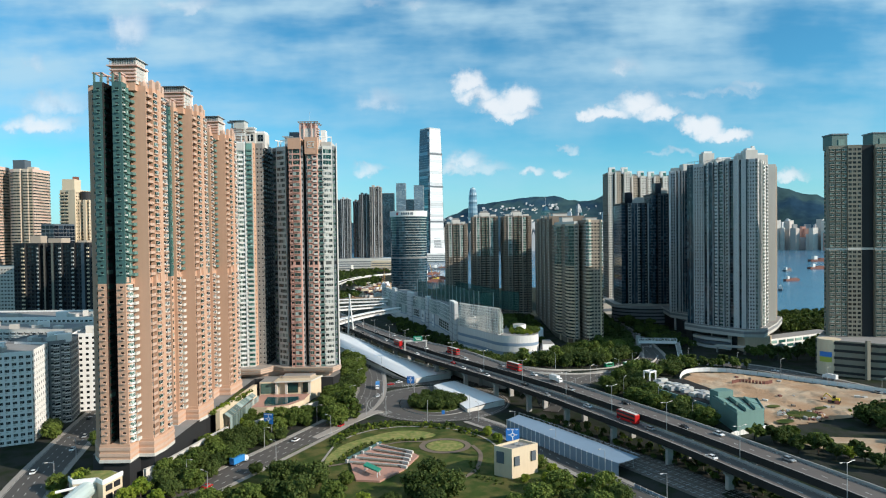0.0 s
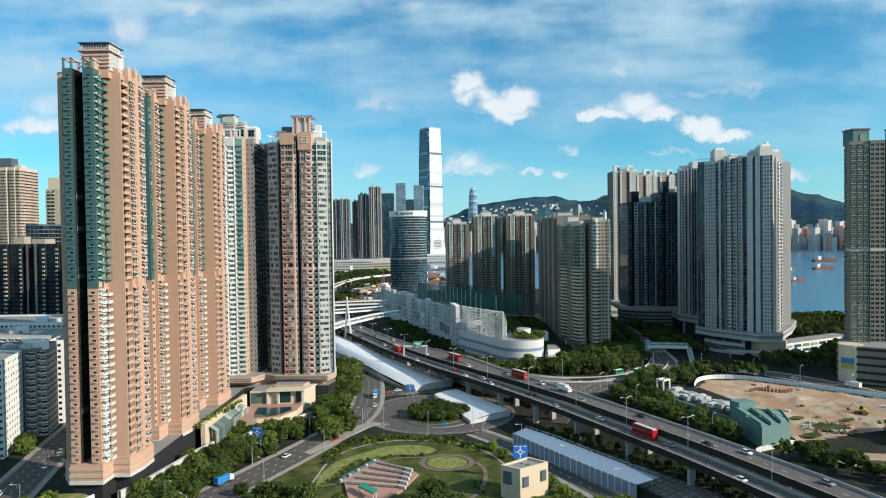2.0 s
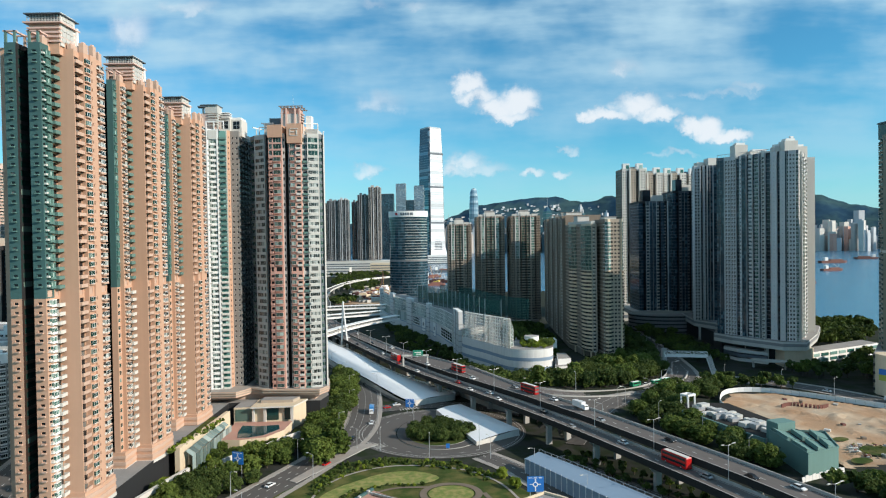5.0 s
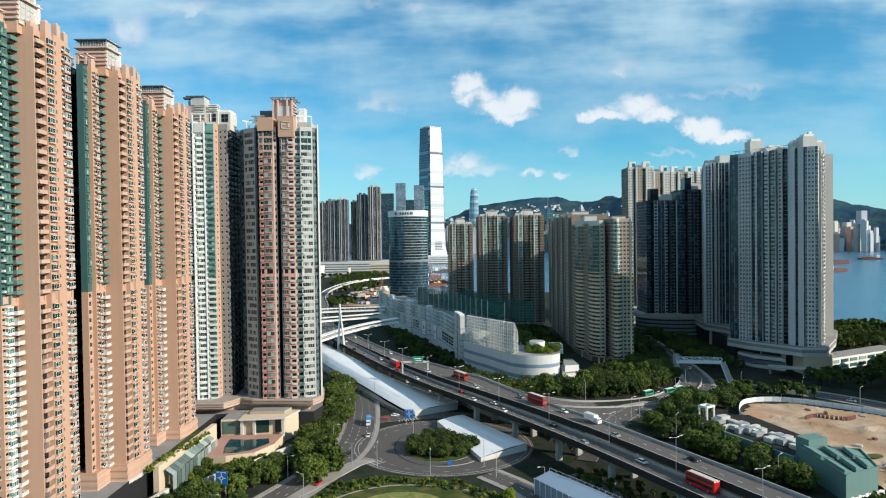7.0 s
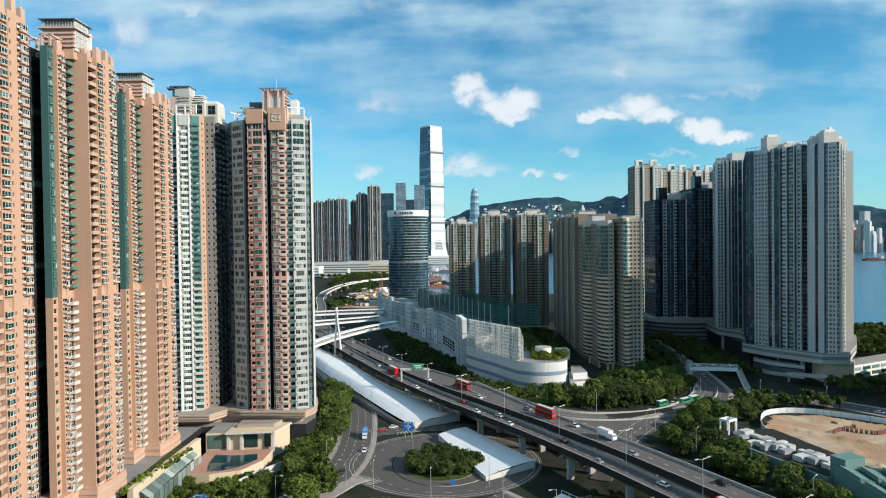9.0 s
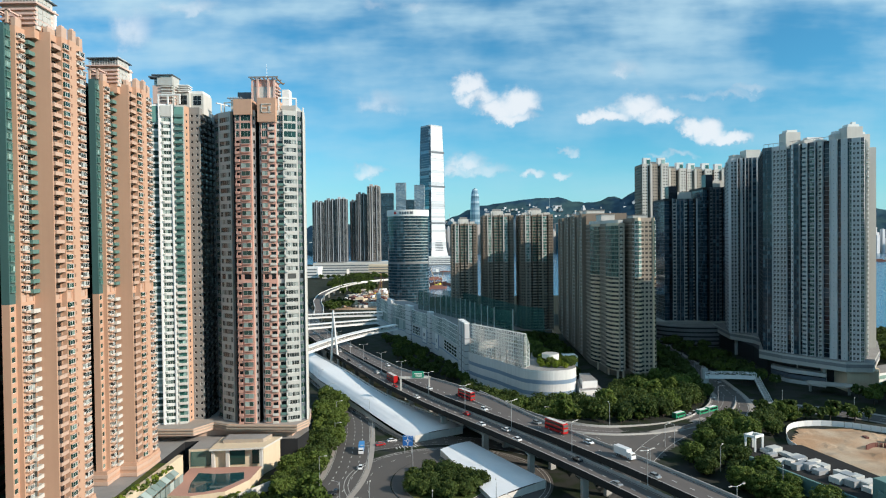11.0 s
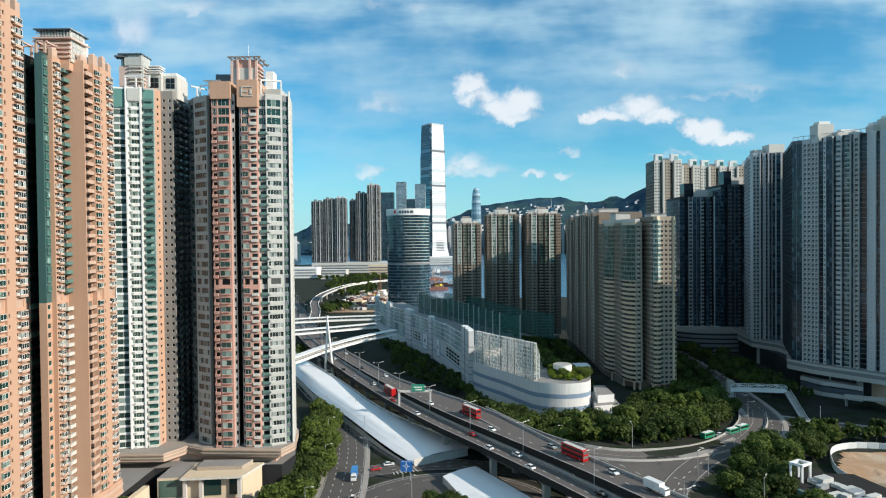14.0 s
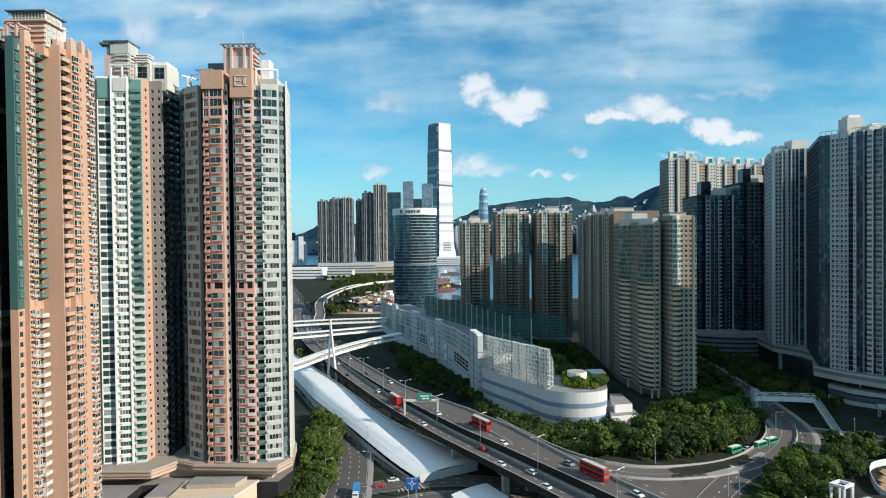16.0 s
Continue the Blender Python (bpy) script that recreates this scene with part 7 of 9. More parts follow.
    # striped lower end
    end = smooth([(11, 530, 0), (12.3, 522.5, 0), (19, 509, 0), (27, 495.6, 0), (35, 479, 0), (42, 468, 0), (54, 463.4, 0), (65, 466, 0), (70.5, 473, 0), (71, 486, 0), (64, 500, 0)], 1.6)
    shape = [(p.x, p.y) for p in end] + [(52, 540), (48, 575), (30, 575)]
    for k, (z0, z1, m, g) in enumerate(((0.5, 6, WEATHERED, 0), (6, 8.2, BLUESHEET, 0.2), (8.2, 12.5, WEATHERED, 0), (12.5, 14.7, BLUESHEET, 0.2), (14.7, 20.2, WEATHERED, 0))):
        cx, cy = 40, 510
        part("stripe" if m is BLUESHEET else "wall_band", Q().prism([(cx + (x - cx) * (1 + g * 0.01), cy + (y - cy) * (1 + g * 0.01)) for x, y in shape], z0, z1, m, ROOFGREY), root)
    # glasshouse of white trusses on the striped end, its last bay rounded off
    arc = smooth([(12.9, 522.5, 0), (20.2, 507.6, 0), (25.7, 497.6, 0), (32.2, 486, 0), (36.8, 477.4, 0), (40.6, 471, 0)], 6.5)
    n = len(arc) - 1
    for i in range(n):
        a, c = arc[i], arc[i + 1]
        za, zb = 38.8 + 0.9 * i / n, 38.8 + 0.9 * (i + 1) / n
        part("glass_sheet", Q().add([(a.x, a.y, 20.2), (c.x, c.y, 20.2), (c.x, c.y, zb), (a.x, a.y, za)], [(0, 1, 2, 3)], THINGLASS), root)
        lattice(root, a, c, 20.2, za, zb, 4, 9, 1.8, 0.2)
    e0 = arc[-1]
    ends = [(e0.x + 0.5 * u, e0.y + 0.85 * u, 39.7 - 0.11 * u * u) for u in (0, 2, 4, 6, 8)]
    for (x0, y0, t0), (x1, y1, t1) in zip(ends, ends[1:]):
        part("glass_sheet", Q().add([(x0, y0, 20.2), (x1, y1, 20.2), (x1, y1, t1), (x0, y0, t0)], [(0, 1, 2, 3)], THINGLASS), root)
        lattice(root, Vector((x0, y0, 0)), Vector((x1, y1, 0)), 20.2, t0, t1, 1, 6, 0.6, 0.2)
    tank = Q()
    tank.prism(oval(58, 485, 5, 5, 24), 19.4, 26, WHITE, CONCRETE)
    part("roof_drum", tank, root)
    an = Q()
    part("annex", Q().box(78, 530, 3.5, 9, 10, 13, WHITE), root)
    an.prism([(70, 462), (84, 466), (84, 492), (75, 492)], 3.5, 9, WHITE, ROOFGREY)
    an.prism([(73, 468), (82, 470), (82, 490), (76, 490)], 9, 13, WHITE, ROOFGREY)
    part("annex", an, root)


G_GLAZE = glass("pale_screen_glass", (0.26, 0.34, 0.33), (0.55, 0.62, 0.60), share=0.5)
LIME = mat("lime_panel_paint", (0.34, 0.38, 0.06), 0.6, 0.06)
NETTING = bpy.data.materials.new("fine_netting")
NETTING.use_nodes = True
G_POOL = glass("pool_water", (0.02, 0.075, 0.085), (0.03, 0.095, 0.10), rough=0.05, spec=0.5)
THINGLASS = bpy.data.materials.new("thin_clear_glazing")
THINGLASS.use_nodes = True


def finish_net(material, colour, rough, cover):
    N, Lk = material.node_tree.nodes, material.node_tree.links
    b = N["Principled BSDF"]
    b.inputs["Base Color"].default_value, b.inputs["Roughness"].default_value = (*colour, 1), rough
    t, m = N.new("ShaderNodeBsdfTransparent"), N.new("ShaderNodeMixShader")
    m.inputs[0].default_value = cover
    Lk.new(t.outputs[0], m.inputs[1]), Lk.new(b.outputs[0], m.inputs[2])
    Lk.new(m.outputs[0], N["Material Output"].inputs[0])


finish_net(NETTING, (0.012, 0.085, 0.07), 0.9, 0.72)
finish_net(THINGLASS, (0.36, 0.46, 0.42), 0.15, 0.38)


def net_cage():
    root = thing("sports_netting", "tall dark green sports netting on the mall roof", "netting")
    line = smooth([(-30, 735, 26), (-7.7, 691, 26), (5.9, 658, 26), (19.8, 609, 26), (32, 573, 26), (43.9, 557, 26)], 11)
    for p in line:
        q = Q()
        q.tube((p.x, p.y, 19), (p.x, p.y, 44), 0.45, 0.35, STEEL, 6)
        part("post", q, root)
    for a, b in zip(line, line[1:]):
        q = Q()
        q.add([(a.x, a.y, 24.5), (b.x, b.y, 24.5), (b.x, b.y, 43), (a.x, a.y, 43)], [(0, 1, 2, 3)], NETTING)
        part("net", q, root)
    off = Vector((24, 12, 0))
    for a, b in zip(line[:-1], line[1:]):
        q = Q()
        q.add([tuple(a + off), tuple(b + off), (b.x + 24, b.y + 12, 43), (a.x + 24, a.y + 12, 43)], [(0, 1, 2, 3)], NETTING)
        part("net", q, root)


mall()
net_cage()


def truss_bridge(points, wide, tall, label, roofed=True):
    root = thing("footbridge", label, "footbridge")
    line = smooth(points, 4)
    ns = sides(line)
    row = lambda o, dz: [(p.x + n.x * o, p.y + n.y * o, p.z + dz) for p, n in zip(line, ns)]
    d = Q()
    d.strip(row(-wide / 2, 0), row(wide / 2, 0), CONCRETE)
    d.strip(row(wide / 2, -0.8), row(-wide / 2, -0.8), CONCRETE)
    for s in (-1, 1):
        d.strip(row(s * wide / 2, -0.8), row(s * wide / 2, 0.9), WHITE)
    part("deck", d, root)
    if roofed:
        r = Q()
        r.strip(row(-wide / 2 - 0.3, tall), row(wide / 2 + 0.3, tall), WHITE)
        for s in (-1, 1):
            r.strip(row(s * (wide / 2 + 0.3), tall - 0.7), row(s * (wide / 2 + 0.3), tall), WHITE)
        part("roof", r, root)
    for s in (-1, 1):
        f = Q()
        pts = row(s * wide / 2, 0)
        for i, p in enumerate(pts):
            f.box(p[0], p[1], p[2] + 0.9, 0.22, 0.22, tall - 1.2, WHITE)
            if i and not roofed:
                a = pts[i - 1]
                f.tube((a[0], a[1], a[2] + (0.9 if i % 2 else tall - 0.4)), (p[0], p[1], p[2] + (tall - 0.4 if i % 2 else 0.9)), 0.13, 0.13, WHITE, 4)
                f.tube((a[0], a[1], a[2] + tall - 0.3), (p[0], p[1], p[2] + tall - 0.3), 0.16, 0.16, WHITE, 4)
        part("side_frame", f, root)
    return root


def footbridges():
    b = truss_bridge([(-112, 520, 17), (-101, 545, 17), (-88, 584, 17.2), (-69, 622, 17.5), (-46, 652, 18)], 5, 3.6, "white covered footbridge with a slender pylon")
    q = Q()
    for s in (-1, 1):
        q.tube((-84 + s * 3.2, 570 - s * 1.5, 0), (-85, 571, 41), 0.9, 0.55, WHITE, 8)
    q.tube((-85, 571, 41), (-85, 571, 43), 0.8, 0.8, WHITE, 8)
    part("pylon", q, b)
    truss_bridge([(-170, 640, 17), (-120, 668, 17), (-66, 700, 17)], 5, 3.6, "white covered footbridge crossing the highway")
    truss_bridge([(-190, 700, 19), (-120, 730, 19), (-66, 742, 19)], 5, 3.6, "white covered footbridge crossing the highway")
    e = truss_bridge([(150, 488, 10.5), (165, 486, 10.5), (178, 483, 10.5)], 3.4, 3.2, "grey steel truss footbridge over the street", False)
    s = Q()
    for k in range(14):
        t = k / 13
        s.box(178 - 12 * t, 482 - 40 * t, 10.0 - 5.8 * t, 3.0, 3.6, 0.5, CONCRETE, -0.28)
    for o in (-1.6, 1.6):
        s.tube((178 + o, 482, 11.6), (166 + o, 442, 5.6), 0.12, 0.12, WHITE, 6)
    part("stair_ramp", s, e)
    for x, y, h in ((150, 488, 12.5), (164, 440, 3)):
        c = Q()
        c.box(x, y, 4, 3, 3, h - 1 if h > 5 else h, CONCRETE)
        part("stair_tower", c, e)


footbridges()

# ---- podiums and low buildings ----


def podium(name, label, poly, z0, z1, wall, bands=0, category="podium", band_mat=None):
    root = thing(name, label, category)
    b = Q()
    b.prism(poly, z0, z1, wall, ROOFGREY)
    part("body", b, root)
    cx, cy = sum(p[0] for p in poly) / len(poly), sum(p[1] for p in poly) / len(poly)
    for k in range(bands):
        s = Q()
        z = z0 + (z1 - z0) * (k + 0.45) / bands
        g = [(cx + (x - cx) * 1.006, cy + (y - cy) * 1.006) for x, y in poly]
        s.prism(g, z, z + (z1 - z0) / bands * 0.35, band_mat or SLATE)
        part("window_band", s, root)
    return root


def podiums():
    # solid body in near-black, painting the shaded void under the towers
    r = podium("podium", "column-lined podium under the peach towers, coloured dark for its shaded undercroft", [(-138, 246), (-131, 240.5), (-121, 240.5), (-120, 247.5), (-114.8, 248), (-114, 262), (-114, 300), (-113.5, 306), (-113.5, 376), (-100, 379), (-67, 379), (-64.6, 390), (-72, 424), (-138, 424)], 0, 10.5, DARKTILE, 0)
    s = Q()
    s.prism([(-134, 374), (-109, 374), (-106, 379), (-104, 383), (-97, 380), (-67, 378), (-63.6, 386), (-66, 402), (-73, 416), (-134, 424)], 13.6, 16.6, PEACH_PALE, PAVING)
    s.prism([(-132, 380), (-100, 385), (-70, 382), (-68.5, 400), (-76, 414), (-132, 422)], 10.5, 13.6, PEACH_PALE)
    part("terrace", s, r)
    for k in range(3, 5):
        q = Q()
        q.prism([(-133, 373.5), (-109, 373.5), (-105.6, 378.6), (-103.6, 382.4), (-97, 379.2), (-66.8, 377.4), (-63.0, 386), (-66, 396)], 11.2 + k * 1.15, 11.6 + k * 1.15, TAUPE_PALE)
        part("plinth_band", q, r)
    ramp = Q()
    edge = [(-116, 243, 5.5), (-113.2, 251, 5.2), (-108.9, 273, 5), (-106.3, 286, 5), (-103, 299, 5)]
    ramp.strip(edge, [(x, y, 0) for x, y, z in edge], OFFWHITE)
    ramp.strip(edge, [(x - 1.2, y + 0.3, z) for x, y, z in edge], OFFWHITE)
    ramp.strip([(x - 1.2, y + 0.3, z) for x, y, z in edge], [(x - 1.2, y + 0.3, 0) for x, y, z in edge], OFFWHITE)
    part("entrance_ramp", ramp, r)
    rw = thing("retaining_wall", "pale rendered retaining wall between the tower garden and the trees", "retaining wall")
    q = Q()
    run = smooth([(-99, 304, 0), (-92.7, 317.3, 0), (-84.0, 327.4, 0), (-79.5, 337.9, 0), (-69.1, 353.1, 0)], 4)
    for a, c in zip(run, run[1:]):
        m = (a + c) / 2
        q.box(m.x, m.y, 0, (c - a).length + 0.05, 0.5, 3.4, OFFWHITE, math.atan2((c - a).y, (c - a).x))
    part("wall", q, rw)
    gw = thing("garden_wall", "cream garden wall with a glazed lean-to beside the towers", "garden wall")
    q = Q()
    q.prism([(-110.5, 303), (-108.5, 303), (-106.5, 357), (-108.5, 357)], 0, 11.5, CREAM)
    part("wall", q, gw)
    for k in range(12):
        p = Q()
        y = 306 + k * 3.6
        p.box(-104.6 + k * 0.12, y + 1.6, 0.2, 0.2, 3.3, 7.0, G_CLEAR)
        p.add([(-104.6, y, 7.2), (-104.6, y + 3.4, 7.2), (-107.4, y + 3.4, 9.2), (-107.4, y, 9.2)], [(0, 1, 2, 3)], G_CLEAR)
        part("glazed_panel", p, gw)
    g = Q()
    g.prism([(-113, 307), (-110.5, 307), (-109, 350), (-113, 350)], 10.4, 10.8, VERGE)
    part("planted_strip", g, gw)
    ch = thing("clubhouse", "flat-roofed clubhouse with a glass front beside a pool", "clubhouse")
    q = Q()
    q.prism([(-107, 364), (-78, 367), (-74, 377.3), (-107, 377.3)], 0, 11.2, CREAM, ROOFGREY)
    part("body", q, ch)
    part("roof_slab", Q().prism([(-98, 361.5), (-77, 363.5), (-73, 377), (-98, 377)], 11.24, 12.0, OFFWHITE, CREAM), ch)
    part("roof_house", Q().prism([(-95, 369), (-79, 370), (-77, 376.4), (-95, 376.4)], 12.0, 13.4, TAUPE_PALE, ROOFGREY), ch)
    for x, w in ((-102, 8.5), (-88.5, 6.5), (-81, 3)):
        p = Q()
        p.box(x, 364.2 + (x + 104) * 0.103, 4.5, w, 0.4, 5.8, G_GREEN, 0.103)
        part("glass_front", p, ch)
    for x in (-97.2, -91.6, -78.4):
        p = Q()
        p.box(x, 363.4 + (x + 104) * 0.06, 0, 1.2, 1.2, 11.3, OFFWHITE)
        part("column", p, ch)
    pool = thing("swimming_pool", "still teal swimming pool edged with pale paving", "swimming pool")
    q = Q()
    q.prism([(-104.5, 336), (-95, 335), (-84, 339), (-78.5, 350), (-78, 364), (-106, 363)], 0, 4.2, CREAM, TERRA)
    part("surround", q, pool)
    q = Q()
    q.prism([(-97, 338), (-92, 338.5), (-86.5, 341.5), (-81, 351), (-83, 357.5), (-92, 356), (-100.5, 357), (-99.5, 347)], 4.1, 4.3, G_POOL)
    part("pool_water", q, pool)
    cp = thing("kiosk_building", "small pale building with open arches and a green roof", "kiosk")
    q = Q()
    q.prism([(-136.6, 227.5), (-133, 223.7), (-125.3, 225.6), (-121.8, 222.8), (-119.5, 232), (-124.5, 235), (-136, 234.6)], 0, 8.0, CREAM, PAVING)
    part("body", q, cp)
    part("roof_lawn", Q().prism([(-131.5, 227), (-125.6, 226.8), (-122.8, 225), (-121, 231.4), (-124.8, 234), (-131.6, 234)], 8.0, 8.5, GRASS), cp)
    for a, b in (((-136.6, 227.5), (-133, 223.7)), ((-133, 223.7), (-125.3, 225.6)), ((-125.3, 225.6), (-121.8, 222.8)), ((-121.8, 222.8), (-119.5, 232))):
        a, b = Vector((*a, 0)), Vector((*b, 0))
        m = (a + b) / 2
        part("parapet", Q().box(m.x, m.y, 7.4, (b - a).length + 0.3, 0.5, 1.6, WHITE, math.atan2((b - a).y, (b - a).x)), cp)
    for y, x in ((225.4, -121.0), (229.2, -120.1)):
        for z in (1.2, 4.6):
            part("opening", Q().box(x, y, z, 0.5, 2.8, 2.0, DARKTILE, -0.245), cp)
    part("glass_canopy", Q().tube((-128.5, 227.5, 5.2), (-128.5, 212, 4.4), 3.0, 3.0, G_GLAZE, 14), cp)
    for y in (212, 216, 220, 224):
        part("canopy_hoop", Q().box(-131.6, y, 0, 0.3, 0.3, 5, WHITE), cp)
    part("canopy_beam", Q().tube((-137, 220, 6), (-130, 223.6, 6.6), 0.5, 0.5, WHITE, 8), cp)

    # harbour-side podiums
    r = podium("podium", "pale curved podium carrying the slate towers", [(207, 536), (197.5, 518), (204, 502), (214, 488), (224.5, 473), (239, 471), (268, 508), (292, 545), (286, 640), (250, 655), (220, 640), (212.5, 592), (221, 573), (220, 547)], 15.5, 21, COOL, 1, band_mat=GREYTILE)
    q = Q()
    # core coloured charcoal, with the shade of the undercroft in the material
    q.prism([(215, 560), (204, 520), (211, 503), (226, 486), (262, 514), (280, 560), (270, 640), (220, 640)], 3.5, 15.5, DARKTILE)
    part("core", q, r)
    q = Q()
    q.prism([(226, 474.2), (243.5, 473.6), (250, 482), (248, 492), (226, 492)], 3.8, 15.4, CREAM)
    part("corner_block", q, r, "plain beige corner block")
    for x, y in ((216.5, 590), (222, 552), (209.5, 514.5), (213.5, 502), (221, 488)):
        c = Q()
        c.box(x, y, 3.8, 2.2, 2.2, 11.8, COOL)
        part("column", c, r)
    for k in range(3):
        q = Q()
        q.prism([(202, 512), (206, 498), (220, 484), (224, 492), (214, 505), (210, 522)], 4 + k * 3.0, 6.2 + k * 3.0, COOL if k % 2 == 0 else SLATE)
        part("terrace_band", q, r)
    q = Q()
    q.box(214, 470, 9, 22, 9, 0.7, PODIUM, -0.5)
    for x, y in ((206, 476), (222, 466)):
        q.box(x, y, 3.9, 1, 1, 5.2, CONCRETE)
    part("entrance_canopy", q, r)
    r = podium("podium", "rounded banded podium in deep shade below glass towers", oval(212, 652, 38, 26, 30), 3, 20, GREYTILE, 5, band_mat=DARKTILE)
    q = Q()
    q.prism([(176, 648), (250, 640), (256, 700), (180, 706)], 18, 22.2, PODIUM)
    part("upper_slab", q, r)
    podium("podium", "pale podium under the far row of towers", [(186, 742), (315, 770), (318, 822), (190, 800)], -1, 18.2, PODIUM, 2)
    podium("podium", "low base under the taupe towers", [(0, 706), (98, 714), (98, 760), (0, 756)], -1, 6.2, TAUPE, 1)
    wb = thing("ferry_building", "long white low building with teal strip windows", "low building")
    q = Q()
    q.prism([(240, 478), (318, 516), (314, 530), (238, 492)], 3.8, 12.2, WHITE, ROOFGREY)
    part("body", q, wb)
    for k in range(9):
        for z in (5.2, 8.8):
            t = (k + 0.5) / 9
            p = Q()
            p.box(240 + 78 * t, 477.8 + 38 * t, z, 7.2, 0.5, 2.0, G_TEAL, 0.453)
            part("strip_window", p, wb)
    r = podium("podium", "beige car-park podium with dark slots under the olive tower", [(238, 404), (243, 394), (262, 380), (345, 350), (352, 470), (292, 474)], 3.5, 26, OLIVE, 5, band_mat=DARKTILE)
    q = Q()
    q.prism(oval(244, 400, 6.5, 6.5, 24), 3.6, 26.3, CREAM)
    part("corner_drum", q, r, "beige rounded corner with a colour panel")
    for z, m in ((15.5, BLUE), (12.3, LIME)):
        q = Q()
        a0, a1 = radians(190), radians(262)
        arc = oval(244, 400, 6.7, 6.7, 8, 0, a0, a1)
        q.strip([(x, y, z) for x, y in arc], [(x, y, z + 3.2) for x, y in arc], m)
        part("colour_panel", q, r, "blue panel" if m is BLUE else "lime panel")
    for k in range(4):
        q = Q()
        q.box(256 + k * 22, 381 - k * 8, 3.6, 2, 2, 24, OLIVE)
        part("column", q, r)


podiums()

# ---- building site ----


def site():
    poly = [(159, 404), (182, 404), (216, 374), (246, 338), (252, 300), (236, 292), (208, 304), (188, 302), (168, 294), (150, 290), (154, 318), (153, 340), (143, 370), (144, 384)]
    q = Q()
    xs, ys = np.arange(140, 258, 2.0), np.arange(244, 408, 2.0)

    def inside(x, y):
        r, j = False, len(poly) - 1
        for i in range(len(poly)):
            xi, yi, xj, yj = *poly[i], *poly[j]
            if (yi > y) != (yj > y) and x < (xj - xi) * (y - yi) / (yj - yi) + xi:
                r = not r
            j = i
        return r

    idx = {}
    pts, faces = [], []
    for i, x in enumerate(xs):
        for j, y in enumerate(ys):
            z = 4.25 + 0.8 * noise.noise((x * 0.06, y * 0.06, 1)) + 0.35 * noise.noise((x * 0.25, y * 0.25, 3)) + 2.4 * max(0, noise.noise((x * 0.11, y * 0.11, 7))) ** 1.5
            z -= 2.2 * math.exp(-((x - 186) ** 2 + (y - 378) ** 2) / 60.0)
            idx[i, j] = len(pts)
            pts.append((float(x), float(y), max(z, 4.12)))
    for i in range(len(xs) - 1):
        for j in range(len(ys) - 1):
            if inside(xs[i] + 1.0, ys[j] + 1.0):
                faces.append((idx[i, j], idx[i + 1, j], idx[i + 1, j + 1], idx[i, j + 1]))
    q.add(pts, faces, EARTH)
    tagged(part("building_site", q), "bare sandy building-site ground with low mounds", "ground", kind="structure")
    rough = Q()
    rough.add([(x, y, 4.07) for x, y in ((150, 268), (166, 276), (190, 272), (214, 262), (206, 244), (190, 236), (172, 240), (160, 256))], [tuple(range(8))], EARTH)
    tagged(part("rough_ground", rough), "bare trodden earth beyond the building site", "ground", kind="structure")
    fence = thing("site_hoarding", "white panelled hoarding round the building site", "hoarding")
    line = smooth([(142, 372, 4), (144, 386, 4), (158, 407, 4), (182, 407, 4), (216, 378, 4), (250, 340, 4), (257, 300, 4)], 4)
    for a, b in zip(line, line[1:]):
        p, m = Q(), (a + b) / 2
        p.box(m.x, m.y, 4, (b - a).length * 0.97, 0.15, 2.6, WHITE, math.atan2((b - a).y, (b - a).x))
        part("panel", p, fence)
    low = thing("site_hoarding", "low white jagged hoarding in front of the teal shed", "hoarding")
    line = smooth([(126.2, 277.6, 4), (133, 280.6, 4), (140, 283.8, 4), (147.5, 287, 4)], 1.6)
    for k, (a, b) in enumerate(zip(line, line[1:])):
        p, m = Q(), (a + b) / 2
        p.box(m.x, m.y, 3.9, (b - a).length * 0.9, 0.2, 2.0 + 0.35 * (k % 2), WHITE, math.atan2((b - a).y, (b - a).x))
        part("panel", p, low)
    # plant house with ducts on its roof
    ph = thing("plant_building", "grey flat-roofed plant building with white roof ducts", "plant building")
    q = Q()
    q.prism([(112, 352), (128, 312), (152, 318), (140, 368), (119, 370)], 3.8, 9.0, COOL, CONC_DARK)
    part("body", q, ph)
    q = Q()
    q.prism([(111, 352), (128, 308), (128.8, 308.3), (111.9, 352.3)], 3.8, 10.2, TEAL)
    part("side_wall", q, ph)
    rng = random.Random(5)
    for k in range(34):
        d = Q()
        t = (k + rng.random()) / 34
        x, y = 121 + 18 * t + rng.uniform(-3, 5), 358 - 42 * t + rng.uniform(-4, 4)
        d.box(x, y, 9.0, rng.uniform(2.2, 5.5), rng.uniform(2, 4), rng.uniform(1.0, 2.4), (COOL, OFFWHITE, STEEL)[k % 3], 0.4)
        part("roof_duct", d, ph)
    q = Q()
    for x, y in ((115, 363.5), (119.2, 366), (117.4, 360.6), (121.6, 363.1)):
        q.box(x, y, 9, 0.7, 0.7, 5.4, WHITE)
    for x, y, sx, sy, tr in ((117.1, 364.75, 5.6, 0.8, 0.537), (119.5, 361.85, 5.6, 0.8, 0.537), (116.2, 362.05, 0.8, 3.0, 0.69), (120.4, 364.55, 0.8, 3.0, 0.69)):
        q.box(x, y, 14.4, sx, sy, 0.8, WHITE, tr)
    part("portal_frame", q, ph, "white square portal frame")
    sh = thing("site_shed", "teal sheet-clad shed with sawtooth roofs", "shed")
    A, B, C, D = Vector((130.5, 281, 0)), Vector((146.1, 288.2, 0)), Vector((152.0, 306.5, 0)), Vector((131.6, 311, 0))
    part("body", Q().prism([(p.x, p.y) for p in (A, B, C, D)], 3.8, 12.8, TEAL, CONC_DARK), sh)
